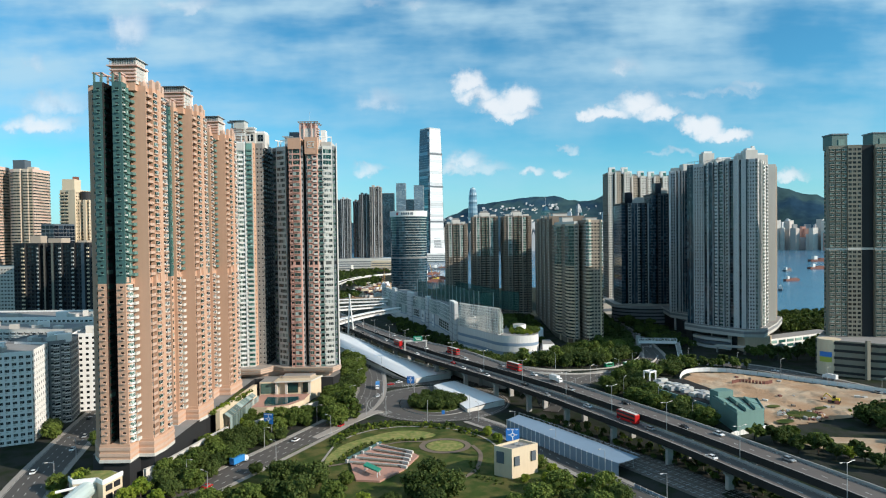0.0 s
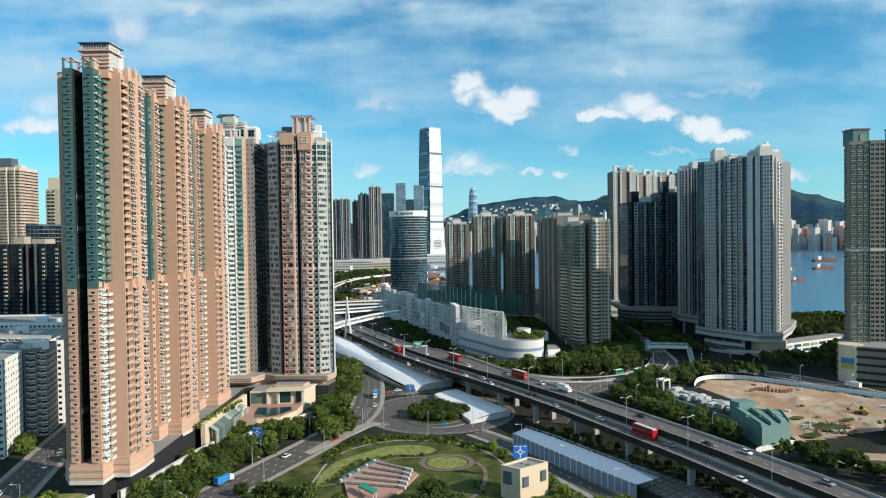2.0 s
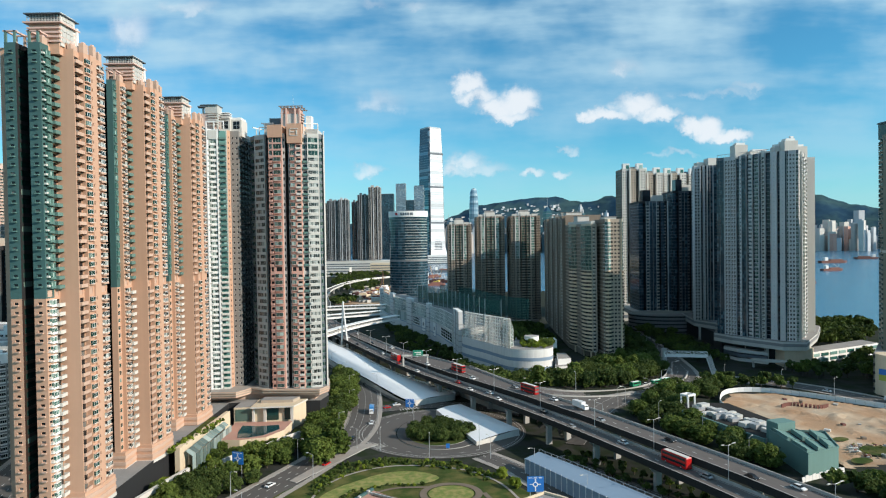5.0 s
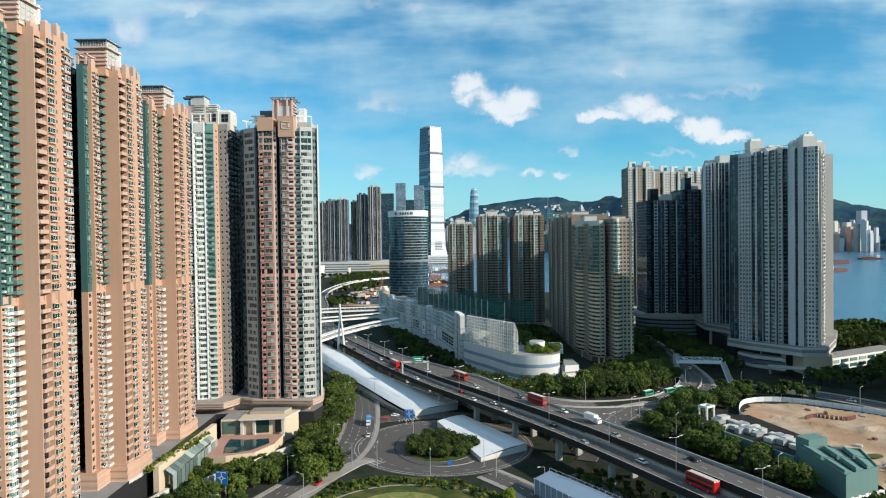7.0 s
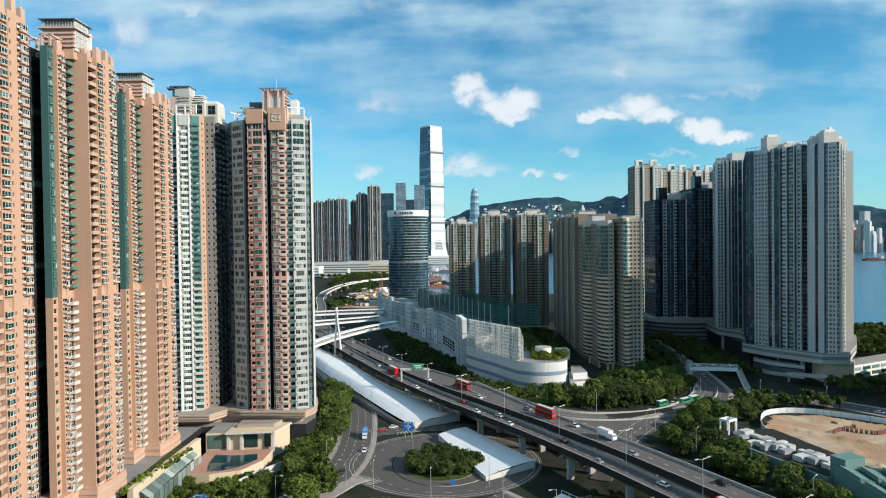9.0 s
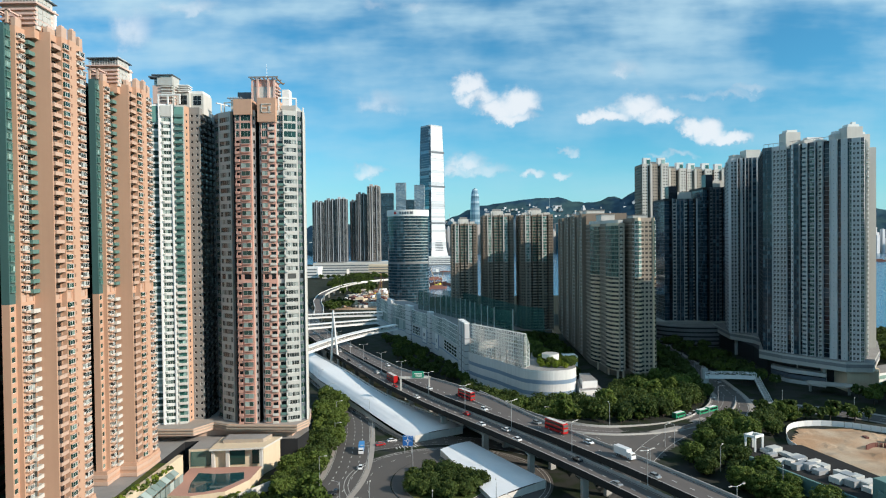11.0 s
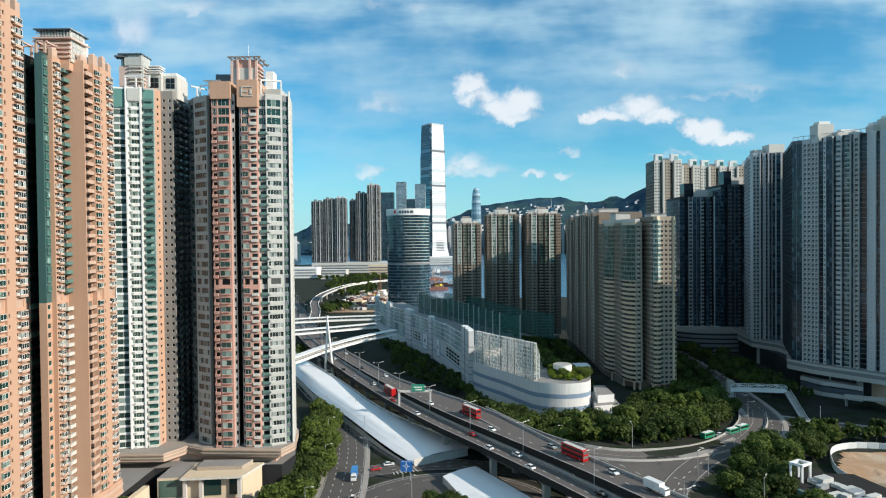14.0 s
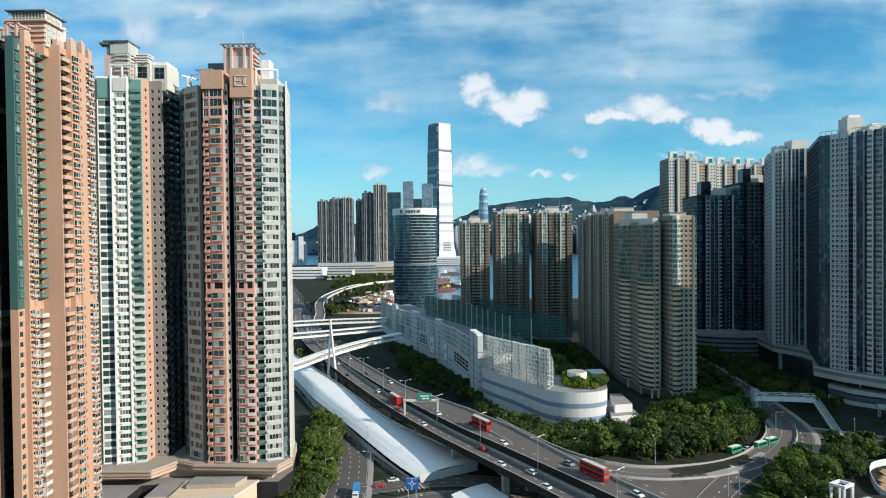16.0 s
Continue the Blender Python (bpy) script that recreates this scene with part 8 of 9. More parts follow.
    for row in range(2):
        for k in range(3):
            t0, t1 = (k + 0.06) / 3, (k + 0.94) / 3
            lo, hi = 0.04 + 0.48 * row, 0.44 + 0.48 * row
            c00, c10 = A.lerp(B, t0).lerp(D.lerp(C, t0), lo), A.lerp(B, t1).lerp(D.lerp(C, t1), lo)
            c01, c11 = A.lerp(B, t0).lerp(D.lerp(C, t0), hi), A.lerp(B, t1).lerp(D.lerp(C, t1), hi)
            low, high = Vector((0, 0, 12.85)), Vector((0, 0, 14.6))
            pts = [tuple(v) for v in (c00 + low, c10 + low, c11 + low, c01 + low, c00 + high, c01 + high)]
            part("sawtooth", Q().add(pts, [(4, 1, 2, 5), (0, 4, 5, 3), (0, 1, 4), (3, 5, 2)], TEAL), sh)
    for e0, e1 in ((A, B), (B, C), (C, D), (D, A)):
        m, d = (e0 + e1) / 2, e1 - e0
        part("parapet", Q().box(m.x, m.y, 12.8, d.length + 0.3, 0.35, 0.7, TEAL, math.atan2(d.y, d.x)), sh)
    part("roof_box", Q().box(137, 312, 3.8, 9, 6, 12.6, TEAL, 0.3), sh)
    part("opening", Q().box(147.8, 292.4, 8.0, 3.4, 0.5, 4.2, DARKTILE, 1.24), sh)
    for x, y, turn in ((205, 330, 140),):
        e = thing("excavator", "yellow tracked excavator on the bare ground", "excavator", pose(x, y, 4.3, 0, 0, turn))
        b = Q().box(0, 0, 1.0, 3.2, 2.6, 1.3, YELLOW)
        part("body", b, e)
        part("cab", Q().box(0.7, 0.6, 2.3, 1.4, 1.2, 1.3, G_DARK), e)
        for s in (-1, 1):
            part("track", Q().box(0, s * 1.2, 0, 4.0, 0.7, 1.0, RUBBER), e)
        arm = Q().tube((1.4, 0, 2.0), (4.4, 0, 4.4), 0.3, 0.25, YELLOW, 6)
        arm.tube((4.4, 0, 4.4), (6.4, 0, 1.6), 0.25, 0.2, YELLOW, 6)
        part("arm", arm, e)
        part("bucket", Q().box(6.4, 0, 0.6, 1.0, 1.2, 1.1, SHELL), e)
    for k in range(18):
        x, y = rng.uniform(160, 240), rng.uniform(300, 392)
        if not inside(x, y):
            continue
        st = thing("material_stack", "stack of site materials on bare earth", "site materials", group="stacks on the site")
        part("stack", Q().box(x, y, 4.2, rng.uniform(1.2, 4), rng.uniform(1.0, 2.2), rng.uniform(0.6, 1.6), rng.choice((CONCRETE, CONCRETE, SHELL, OFFWHITE, TAUPE)), rng.uniform(0, 3)), st)
    weeds = Q()
    for x, y, rx, ry in ((174, 307, 8, 6), (168, 322, 4, 2.5), (160, 296, 5, 3), (190, 318, 4, 2), (152, 270, 7, 4), (164, 262, 8, 4)):
        weeds.add([(px, py, 5.1 if py > 290 else 4.2) for px, py in oval(x, y, rx, ry, 14, 0.4)], [tuple(range(14))], VERGE)
    tagged(part("weed_patch", weeds), "patches of rough green weeds on bare earth", "weeds", kind="stuff")
    heap = Q()
    for k in range(90):
        a, r = rng.uniform(0, 6.28), rng.uniform(7, 11)
        heap.box(174 + r * math.cos(a), 307 + r * 0.8 * math.sin(a), 4.4, rng.uniform(0.5, 2.2), rng.uniform(0.4, 1.4), rng.uniform(0.4, 1.3), rng.choice((SHELL, EARTH, CONCRETE, OFFWHITE)), rng.uniform(0, 3))
    tagged(part("rubble", heap), "loose rubble and broken slabs on the site", "rubble", kind="stuff")
    pit = thing("sheet_pile_wall", "rusty sheet-pile wall round a pit", "sheet piling")
    for k in range(16):
        part("pile", Q().box(172 + k * 1.5, 376 + 3 * math.sin(k * 0.4), 3.4, 1.3, 0.4, 2.6, SHELL, 0.2), pit)


site()

# ---- the park ----


def park():
    g = Q()
    verge = [(-104, 196), (-84, 236), (-64, 284), (-52, 304), (-43, 316), (-26, 322), (2, 315), (19, 300), (30, 279), (46, 250), (64, 214), (76, 190)]
    g.add([(x, y, 0.15) for x, y in verge], [tuple(range(len(verge)))], VERGE)
    tagged(part("park_ground", g), "rough green park ground with mown lawns", "park", kind="structure")
    lawn = Q()
    loop = smooth([(-51, 268, 0), (-46.5, 284, 0), (-36, 295.5, 0), (-24.6, 303.7, 0), (-11.5, 303.4, 0), (-4.5, 297, 0), (-11, 291.4, 0), (-23.5, 291, 0), (-34.6, 286, 0), (-41, 278, 0), (-45, 266, 0), (-50, 256, 0)], 3)
    lawn.add([(p.x, p.y, 0.3) for p in loop], [tuple(range(len(loop)))], GRASS)
    lawn.add([(x, y, 0.3) for x, y in oval(-0.2, 281.8, 8.4, 7.4, 30)], [tuple(range(30))], GRASS)
    tagged(part("lawn", lawn), "mown yellow-green lawns in curved beds", "lawn", kind="structure")
    path = Q()
    a, b = oval(-0.2, 281.8, 11.6, 10.2, 40), oval(-0.2, 281.8, 9.0, 7.9, 40)
    path.add([(x, y, 0.32) for x, y in a] + [(x, y, 0.32) for x, y in b], [(i, (i + 1) % 40, 40 + (i + 1) % 40, 40 + i) for i in range(40)], EARTHPATH)
    ribbon(path, flat([(-48, 258), (-40, 263), (-33, 278), (-22, 287), (-9, 288)], 2), -0.7, 0.7, EARTHPATH, 0.33)
    ribbon(path, flat([(12, 282), (15, 270), (12, 252), (4, 240)], 2), -0.9, 0.9, EARTHPATH, 0.33)
    ribbon(path, flat([(-52, 262), (-49, 288), (-38, 304), (-20, 311), (4, 306), (18, 292), (26, 270)], 2), -0.5, 0.5, PAVING, 0.33)
    tagged(part("park_path", path), "narrow paved paths curving round the lawns", "path", kind="structure")
    court = thing("terraced_garden", "terracotta paved terrace with white planter walls", "terrace garden")
    part("terrace", Q().prism([(-29, 284), (-40.5, 264), (-37, 250), (-34.6, 241.7), (-25.4, 240.3), (-17, 252), (-11.5, 268), (-16.4, 274)], 0.1, 0.9, TERRA), court)
    for k in range(5):
        a, b = Vector((-30.5 - k * 2.6, 281 - k * 5.2, 0)), Vector((-15.5 - k * 0.2, 272 - k * 4.4, 0))
        m = (a + b) / 2
        part("planter_wall", Q().box(m.x, m.y, 0.9, (b - a).length, 0.35, 0.8, COOL, math.atan2((b - a).y, (b - a).x)), court)
        part("planting", Q().box(m.x + 1.6, m.y - 0.5, 0.9, (b - a).length * 0.9, 2.4, 0.4, EARTHPATH, math.atan2((b - a).y, (b - a).x)), court)
    for k in range(5):
        part("planter_block", Q().box(-15.4 - k * 0.4, 271 - k * 4.4, 0.9, 3.2, 0.9, 1.1, OFFWHITE, -0.54), court)
        part("planter_post", Q().box(-30.5 - k * 2.6, 281 - k * 5.2, 0.9, 1.0, 1.0, 1.3, COOL, -0.54), court)
    part("hedge", Q().box(-35.2, 274, 0.1, 24, 1.0, 1.6, GREEN, 1.05), court, "dark clipped hedge screen")
    part("shelter_roof", Q().prism([(-32.8, 249.5), (-26.4, 242.7), (-25.2, 245.6), (-31.8, 253)], 3.2, 3.7, SIGNGREEN), court)
    for x, y in ((-32.2, 249.6), (-26.6, 243.6), (-31.6, 252), (-25.8, 245.4)):
        part("shelter_post", Q().box(x, y, 0.8, 0.25, 0.25, 2.5, WHITE), court)
    bld = thing("pump_house", "beige box building with louvres and a flat roof", "utility building")
    poly = [(19, 246.5), (25.5, 242), (36.5, 249), (30, 254.5)]
    part("wall", Q().prism(poly, 0, 11, CREAM), bld)
    rf = Q()
    cx, cy = 27.8, 248
    inner = [(cx + (x - cx) * 0.88, cy + (y - cy) * 0.88) for x, y in poly]
    rf.add([(x, y, 11.06) for x, y in inner], [(0, 1, 2, 3)], ROOFGREY)
    for i in range(4):
        j = (i + 1) % 4
        rf.add([(*poly[i], 11), (*poly[j], 11), (*poly[j], 11.8), (*poly[i], 11.8)], [(0, 1, 2, 3)], CREAM)
        rf.add([(*inner[i], 11.8), (*inner[j], 11.8), (*inner[j], 11.05), (*inner[i], 11.05)], [(0, 1, 2, 3)], CREAM)
        rf.add([(*poly[i], 11.8), (*poly[j], 11.8), (*inner[j], 11.8), (*inner[i], 11.8)], [(0, 1, 2, 3)], CREAM)
    part("parapet", rf, bld)
    for k, (x, y, tr, w, z, h) in enumerate(((21.2, 244.7, -0.6, 3.2, 5.5, 4.5), (27.6, 243.0, 0.57, 2.4, 5.0, 3.6), (34.6, 247.4, 0.57, 2.2, 5.5, 3.8))):
        part("louvre", Q().box(x, y, z, w, 0.4, h, SLATE, tr), bld)
    for x, y in ((28, 249), (30, 247.6)):
        part("roof_vent", Q().box(x, y, 11.05, 1.2, 0.9, 0.8, STEEL), bld)


park()


def road_sign(x, y, z0, w, h, turn, label, diagram=True):
    s = thing("road_sign", label, "road sign", pose(x, y, height(x, y), 0, 0, turn))
    part("panel", Q().box(0, 0, z0, w, 0.15, h, BLUE), s)
    for k in (-0.32, 0.32):
        part("post", Q().tube((w * k, 0.2, 0), (w * k, 0.2, z0 + h * 0.8), 0.14, 0.12, STEEL, 8), s)
    if diagram:
        d = Q()
        a, b = oval(0, 0, w * 0.16, w * 0.16, 16), oval(0, 0, w * 0.10, w * 0.10, 16)
        d.add([(px, -0.09, z0 + h * 0.48 + pz) for px, pz in a] + [(px, -0.09, z0 + h * 0.48 + pz) for px, pz in b], [(i, (i + 1) % 16, 16 + (i + 1) % 16, 16 + i) for i in range(16)], WHITE)
        d.box(0, -0.09, z0 + h * 0.05, w * 0.07, 0.02, h * 0.28, WHITE)
        d.box(0, -0.09, z0 + h * 0.64, w * 0.07, 0.02, h * 0.2, WHITE)
        d.box(w * 0.24, -0.09, z0 + h * 0.46, w * 0.2, 0.02, h * 0.06, WHITE)
        d.box(-w * 0.24, -0.09, z0 + h * 0.46, w * 0.2, 0.02, h * 0.06, WHITE)
        for k in range(3):
            d.box(w * (-0.3 + 0.3 * k), -0.09, z0 + h * 0.88, w * 0.22, 0.02, h * 0.05, WHITE)
        part("legend", d, s, "white roundabout diagram and bars")


road_sign(28, 262, 8.5, 5.6, 5.2, 0, "large blue direction sign with a roundabout diagram")
road_sign(-84, 299, 6.0, 4.8, 5.0, -14, "large blue direction sign with a roundabout diagram")
road_sign(-21, 389, 3.6, 4.6, 4.4, -10, "blue direction sign by the white railway roof")
road_sign(-1, 331, 0.6, 1.6, 2.0, 0, "small blue traffic sign on the roundabout island", False)


def gantry():
    g = thing("sign_gantry", "pale steel sign gantry spanning one carriageway", "sign gantry")
    ax = Vector((1.0, 0.0, 0))
    c = Vector((-28, 457, 11.5))
    a, b = c + ax * 1.0, c + ax * 13.5
    part("beam", Q().box((a.x + b.x) / 2, (a.y + b.y) / 2, 18.2, 17, 0.9, 1.0, OFFWHITE, math.atan2(ax.y, ax.x)), g)
    for p in (a - ax * 1.5, b + ax * 1.5):
        part("post", Q().box(p.x, p.y, 11.2, 0.9, 0.9, 7.6, OFFWHITE), g)
    part("sign_panel", Q().box(c.x + 9, c.y - 0.7, 18.8, 6.4, 0.3, 3.4, SIGNGREEN, 0), g, "green sign panel with white bars")
    part("legend", Q().box(c.x + 8.9, c.y - 0.9, 20.6, 4.2, 0.1, 0.5, WHITE).box(c.x + 9.3, c.y - 0.9, 19.4, 3.4, 0.1, 0.5, WHITE), g)


gantry()

# ---- lamp posts ----


def lamp(tall, twin):
    q = thing("street_lamp", "slim grey steel street lamp with %s" % ("two arms" if twin else "one arm"), "street lamp", group="lamps along the roads")
    part("post", Q().tube((0, 0, 0), (0, 0, tall), 0.17, 0.09, STEEL, 6), q)
    for s in ((-1, 1) if twin else (1,)):
        part("arm", Q().tube((0, 0, tall - 0.1), (2.2 * s, 0, tall + 0.3), 0.07, 0.05, STEEL, 5), q)
        part("lantern", Q().box(2.6 * s, 0, tall + 0.22, 1.1, 0.36, 0.2, OFFWHITE), q)
    return q


def place_lamps():
    twin, single = lamp(13.0, True), lamp(9.5, False)
    used = set()

    def put(src, m):
        if src not in used:
            src.matrix_basis = m
            used.add(src)
        else:
            copy_thing(src, m)

    run, last = 10.0, MEDIAN[0]
    for p, n in zip(MEDIAN, sides(MEDIAN)):
        run += (p - last).length
        last = p
        if run > 33 and p.y < 800:
            run = 0
            put(twin, pose(p.x - n.x * 4.7, p.y - n.y * 4.7, p.z - 0.6, 0, 0, math.degrees(math.atan2(n.y, n.x))))
    for line, off, gap in ((WEST_ROAD, 8.6, 34), (WEST_ROAD, -8.6, 40), (SOUTH_ROAD, -5.2, 30), (QUAY_STREET, 7.6, 30), (EAST_STREET, -8, 30), (LOOP_ROAD, 5.6, 26), (MARKET_STREET, 8.6, 30), (FAR_ROAD, 14, 45), (FAR_ROAD, -14, 45)):
        run, last = 8.0, line[0]
        for p, n in zip(line, sides(line)):
            run += (p - last).length
            last = p
            if run > gap:
                run = 0
                c = p + n * off
                put(single, pose(c.x, c.y, height(c.x, c.y), 0, 0, math.degrees(math.atan2(n.y, n.x)) + (180 if off > 0 else 0)))
    for x, y, r in ((-31, 330, 90), (-9, 321, 90), (17, 318, 120), (-18, 371, -60), (13, 331, 90), (70, 398, 90), (48, 428, 200), (86, 372, 30), (112, 330, 60), (118, 300, 40), (100, 352, 50)):
        put(single, pose(x, y, height(x, y), 0, 0, r))


place_lamps()

# ---- trees ----


def leaf_mesh(name, rx, rz, clumps, leaves, size, material, seed, lift):
    """A crown of many small leaf sprays gathered in uneven clumps."""
    rng = np.random.RandomState(seed)
    blocks = []
    for c in range(clumps):
        d = rng.normal(size=3)
        d /= np.linalg.norm(d)
        r = rng.uniform(0.35, 0.95) ** 0.6
        cen = d * r * np.array([rx, rx, rz]) * 0.78
        cen[2] = cen[2] * 0.9 + lift
        cr = rx * rng.uniform(0.13, 0.34)
        nrm = rng.normal(size=(leaves, 3))
        nrm /= np.linalg.norm(nrm, axis=1)[:, None]
        pos = cen + nrm * cr * rng.uniform(0.55, 1.0, (leaves, 1)) * np.array([1, 1, 0.75])
        face = nrm + rng.normal(size=(leaves, 3)) * 0.6 + np.array([0, 0, 0.45])
        face /= np.linalg.norm(face, axis=1)[:, None]
        ref = rng.normal(size=(leaves, 3))
        u = np.cross(face, ref)
        u /= np.linalg.norm(u, axis=1)[:, None] + 1e-9
        v = np.cross(face, u)
        s = size * rng.uniform(0.6, 1.3, (leaves, 1))
        blocks.append(np.stack([pos - u * s - v * s * 0.6, pos + u * s * 0.9 - v * s * 0.5, pos + u * s + v * s * 0.6, pos - u * s * 0.8 + v * s * 0.7], 1))
    q = Q()
    q.many(np.concatenate(blocks), [(0, 1, 2, 3)], material)
    return q.mesh(name)


def trunk_mesh(h, r, seed):
    rng = random.Random(seed)
    q = Q()
    q.tube((0, 0, -0.3), (0, 0, h), r, r * 0.6, BARK, 7)
    for k in range(5):
        a = rng.uniform(0, 6.28)
        q.tube((0, 0, h * rng.uniform(0.6, 0.95)), (math.cos(a) * h * 0.45, math.sin(a) * h * 0.45, h * rng.uniform(1.15, 1.5)), r * 0.45, r * 0.14, BARK, 5)
    return q.mesh("trunk")


TREE_KINDS = []
for k, (rx, rz, cl, lv, sz, m, hh, word) in enumerate(((4.6, 4.2, 66, 56, 0.28, L_DARK, 1.3, "dark green broadleaf tree with a dense rounded crown"), (5.4, 4.6, 74, 56, 0.30, L_MID, 1.4, "mid-green spreading street tree with a broken crown"),
                                                      (3.6, 3.4, 46, 56, 0.25, L_LIGHT, 1.2, "yellow-green young tree with a loose crown"), (3.4, 6.2, 62, 56, 0.28, L_MID, 1.4, "tall narrow dark green tree"), (5.0, 4.0, 66, 56, 0.29, L_DARK, 1.4, "wide dark green tree with an uneven crown"))):
    t = thing("tree", word, "tree")
    part("trunk", trunk_mesh(hh, 0.28, k), t)
    part("crown", leaf_mesh("crown", rx, rz, cl, lv, sz, m, 20 + k, hh + rz * 0.58), t)
    TREE_KINDS.append(t)
SHRUB_KINDS = []
for k, m in enumerate((L_MID, L_LIGHT, L_DARK)):
    t = thing("shrub", ("leafy green shrub", "yellow-green flowering shrub", "dark clipped shrub")[k] + " in a planted bed", "shrub")
    part("foliage", leaf_mesh("foliage", 1.6, 1.1, 9, 34, 0.30, m, 50 + k, 0.8), t)
    SHRUB_KINDS.append(t)
PLANTED = set()


def plant(kind, x, y, z, scale, turn):
    at = Matrix.Translation((x, y, z)) @ Matrix.Rotation(turn, 4, "Z")
    if kind not in PLANTED:
        PLANTED.add(kind)
        kind.matrix_basis = at @ Matrix.Scale(scale, 4)
        return kind
    ob = copy_thing(kind, at)
    ob.scale = (scale, scale, scale)
    return ob


def inside_of(poly, x, y):
    r, j = False, len(poly) - 1
    for i in range(len(poly)):
        xi, yi, xj, yj = *poly[i], *poly[j]
        if (yi > y) != (yj > y) and x < (xj - xi) * (y - yi) / (yj - yi) + xi:
            r = not r
        j = i
    return r


FAR_TREES = Q()
FAR_CROWN = [leaf_mesh("far_crown", rx, rz, 14, 24, 0.95, m, 70 + k, 3.2 + rz * 0.7) for k, (rx, rz, m) in enumerate(((4.6, 3.8, L_DARK), (5.2, 4.0, L_MID), (4.4, 3.4, L_DARK)))]
FAR_CROWN = [(np.array([v.co[:] for v in me.vertices]).reshape(-1, 4, 3), me.materials[0]) for me in FAR_CROWN]


def grove(poly, gap, kinds, seed, low=0.8, high=1.25, z=None, pool=None, far=False):
    rng = random.Random(seed)
    pool = pool or TREE_KINDS
    xs, ys = [p[0] for p in poly], [p[1] for p in poly]
    got, tries = [], 0
    while tries < 1600:
        tries += 1
        x, y = rng.uniform(min(xs), max(xs)), rng.uniform(min(ys), max(ys))
        if not inside_of(poly, x, y) or any((x - a) ** 2 + (y - b) ** 2 < gap * gap for a, b in got):
            continue
        got.append((x, y))
        if far:
            block, m = FAR_CROWN[rng.randrange(3)]
            a, k = rng.uniform(0, 6.28), rng.uniform(low, high)
            turn = np.array([[math.cos(a), math.sin(a), 0], [-math.sin(a), math.cos(a), 0], [0, 0, 1]])
            FAR_TREES.many(block @ turn * k + np.array([x, y, height(x, y) if z is None else z]), [(0, 1, 2, 3)], m)
            FAR_TREES.tube((x, y, height(x, y) - 0.3), (x, y, height(x, y) + 4 * k), 0.3, 0.2, BARK, 5)
            continue
        plant(pool[rng.choice(kinds)], x, y, height(x, y) if z is None else z, rng.uniform(low, high), rng.uniform(0, 6.28))


# between the peach towers and the road
grove([(-112, 238), (-102, 232), (-86, 272), (-72, 304), (-60, 338), (-56, 372), (-62, 440), (-69, 405), (-65, 360), (-77, 335), (-90, 312), (-98, 298), (-106, 270)], 7.0, (0, 1, 1, 4, 3), 1, 0.75, 1.15)
grove([(-103, 306), (-98, 310), (-84, 332), (-72, 352), (-80, 349), (-86, 338), (-95, 334), (-104, 335)], 4.6, (2, 2, 1), 42, 0.4, 0.62)
grove([(-66, 330), (-57, 332), (-54, 372), (-55, 420), (-64, 470), (-78, 500), (-66, 420)], 7.0, (1, 1, 0), 2, 0.9, 1.3)
grove([(-114, 250), (-108, 246), (-100, 290), (-100, 302), (-108, 302), (-112, 280)], 5.6, (0, 1, 2), 41, 0.5, 0.85)
# near edge of the park
for x, y, s, k in ((-62, 239, 1.5, 0), (-50, 237, 1.5, 4), (-53, 223, 1.5, 0), (-62, 225, 1.2, 4), (-40, 222, 1.1, 1), (-29, 218, 1.0, 2), (-69, 218, 1.2, 1), (-76, 221, 1.0, 0), (-82, 217, 1.1, 1), (-89, 215, 1.0, 0), (-76, 251, 0.7, 0), (-38, 239, 0.7, 1),
                   (-10, 226, 1.5, 0), (1, 226, 1.5, 0), (-5, 239, 1.4, 4), (-5, 215, 1.3, 0), (-19, 216, 0.9, 4)):
    plant(TREE_KINDS[k], x, y, height(x, y), s, x * 0.61 + y)
for x, y, s, k in ((32, 217, 1.2, 1), (41, 227, 1.2, 1), (51, 232, 1.1, 2), (57, 224, 1.2, 1), (43, 213, 1.2, 0), (52, 211, 1.1, 1), (38, 239, 0.7, 2), (30, 239, 0.6, 2), (60, 216, 1.1, 0), (24, 215, 0.8, 1)):
    plant(TREE_KINDS[k], x, y, height(x, y), s, x * 0.61 + y)
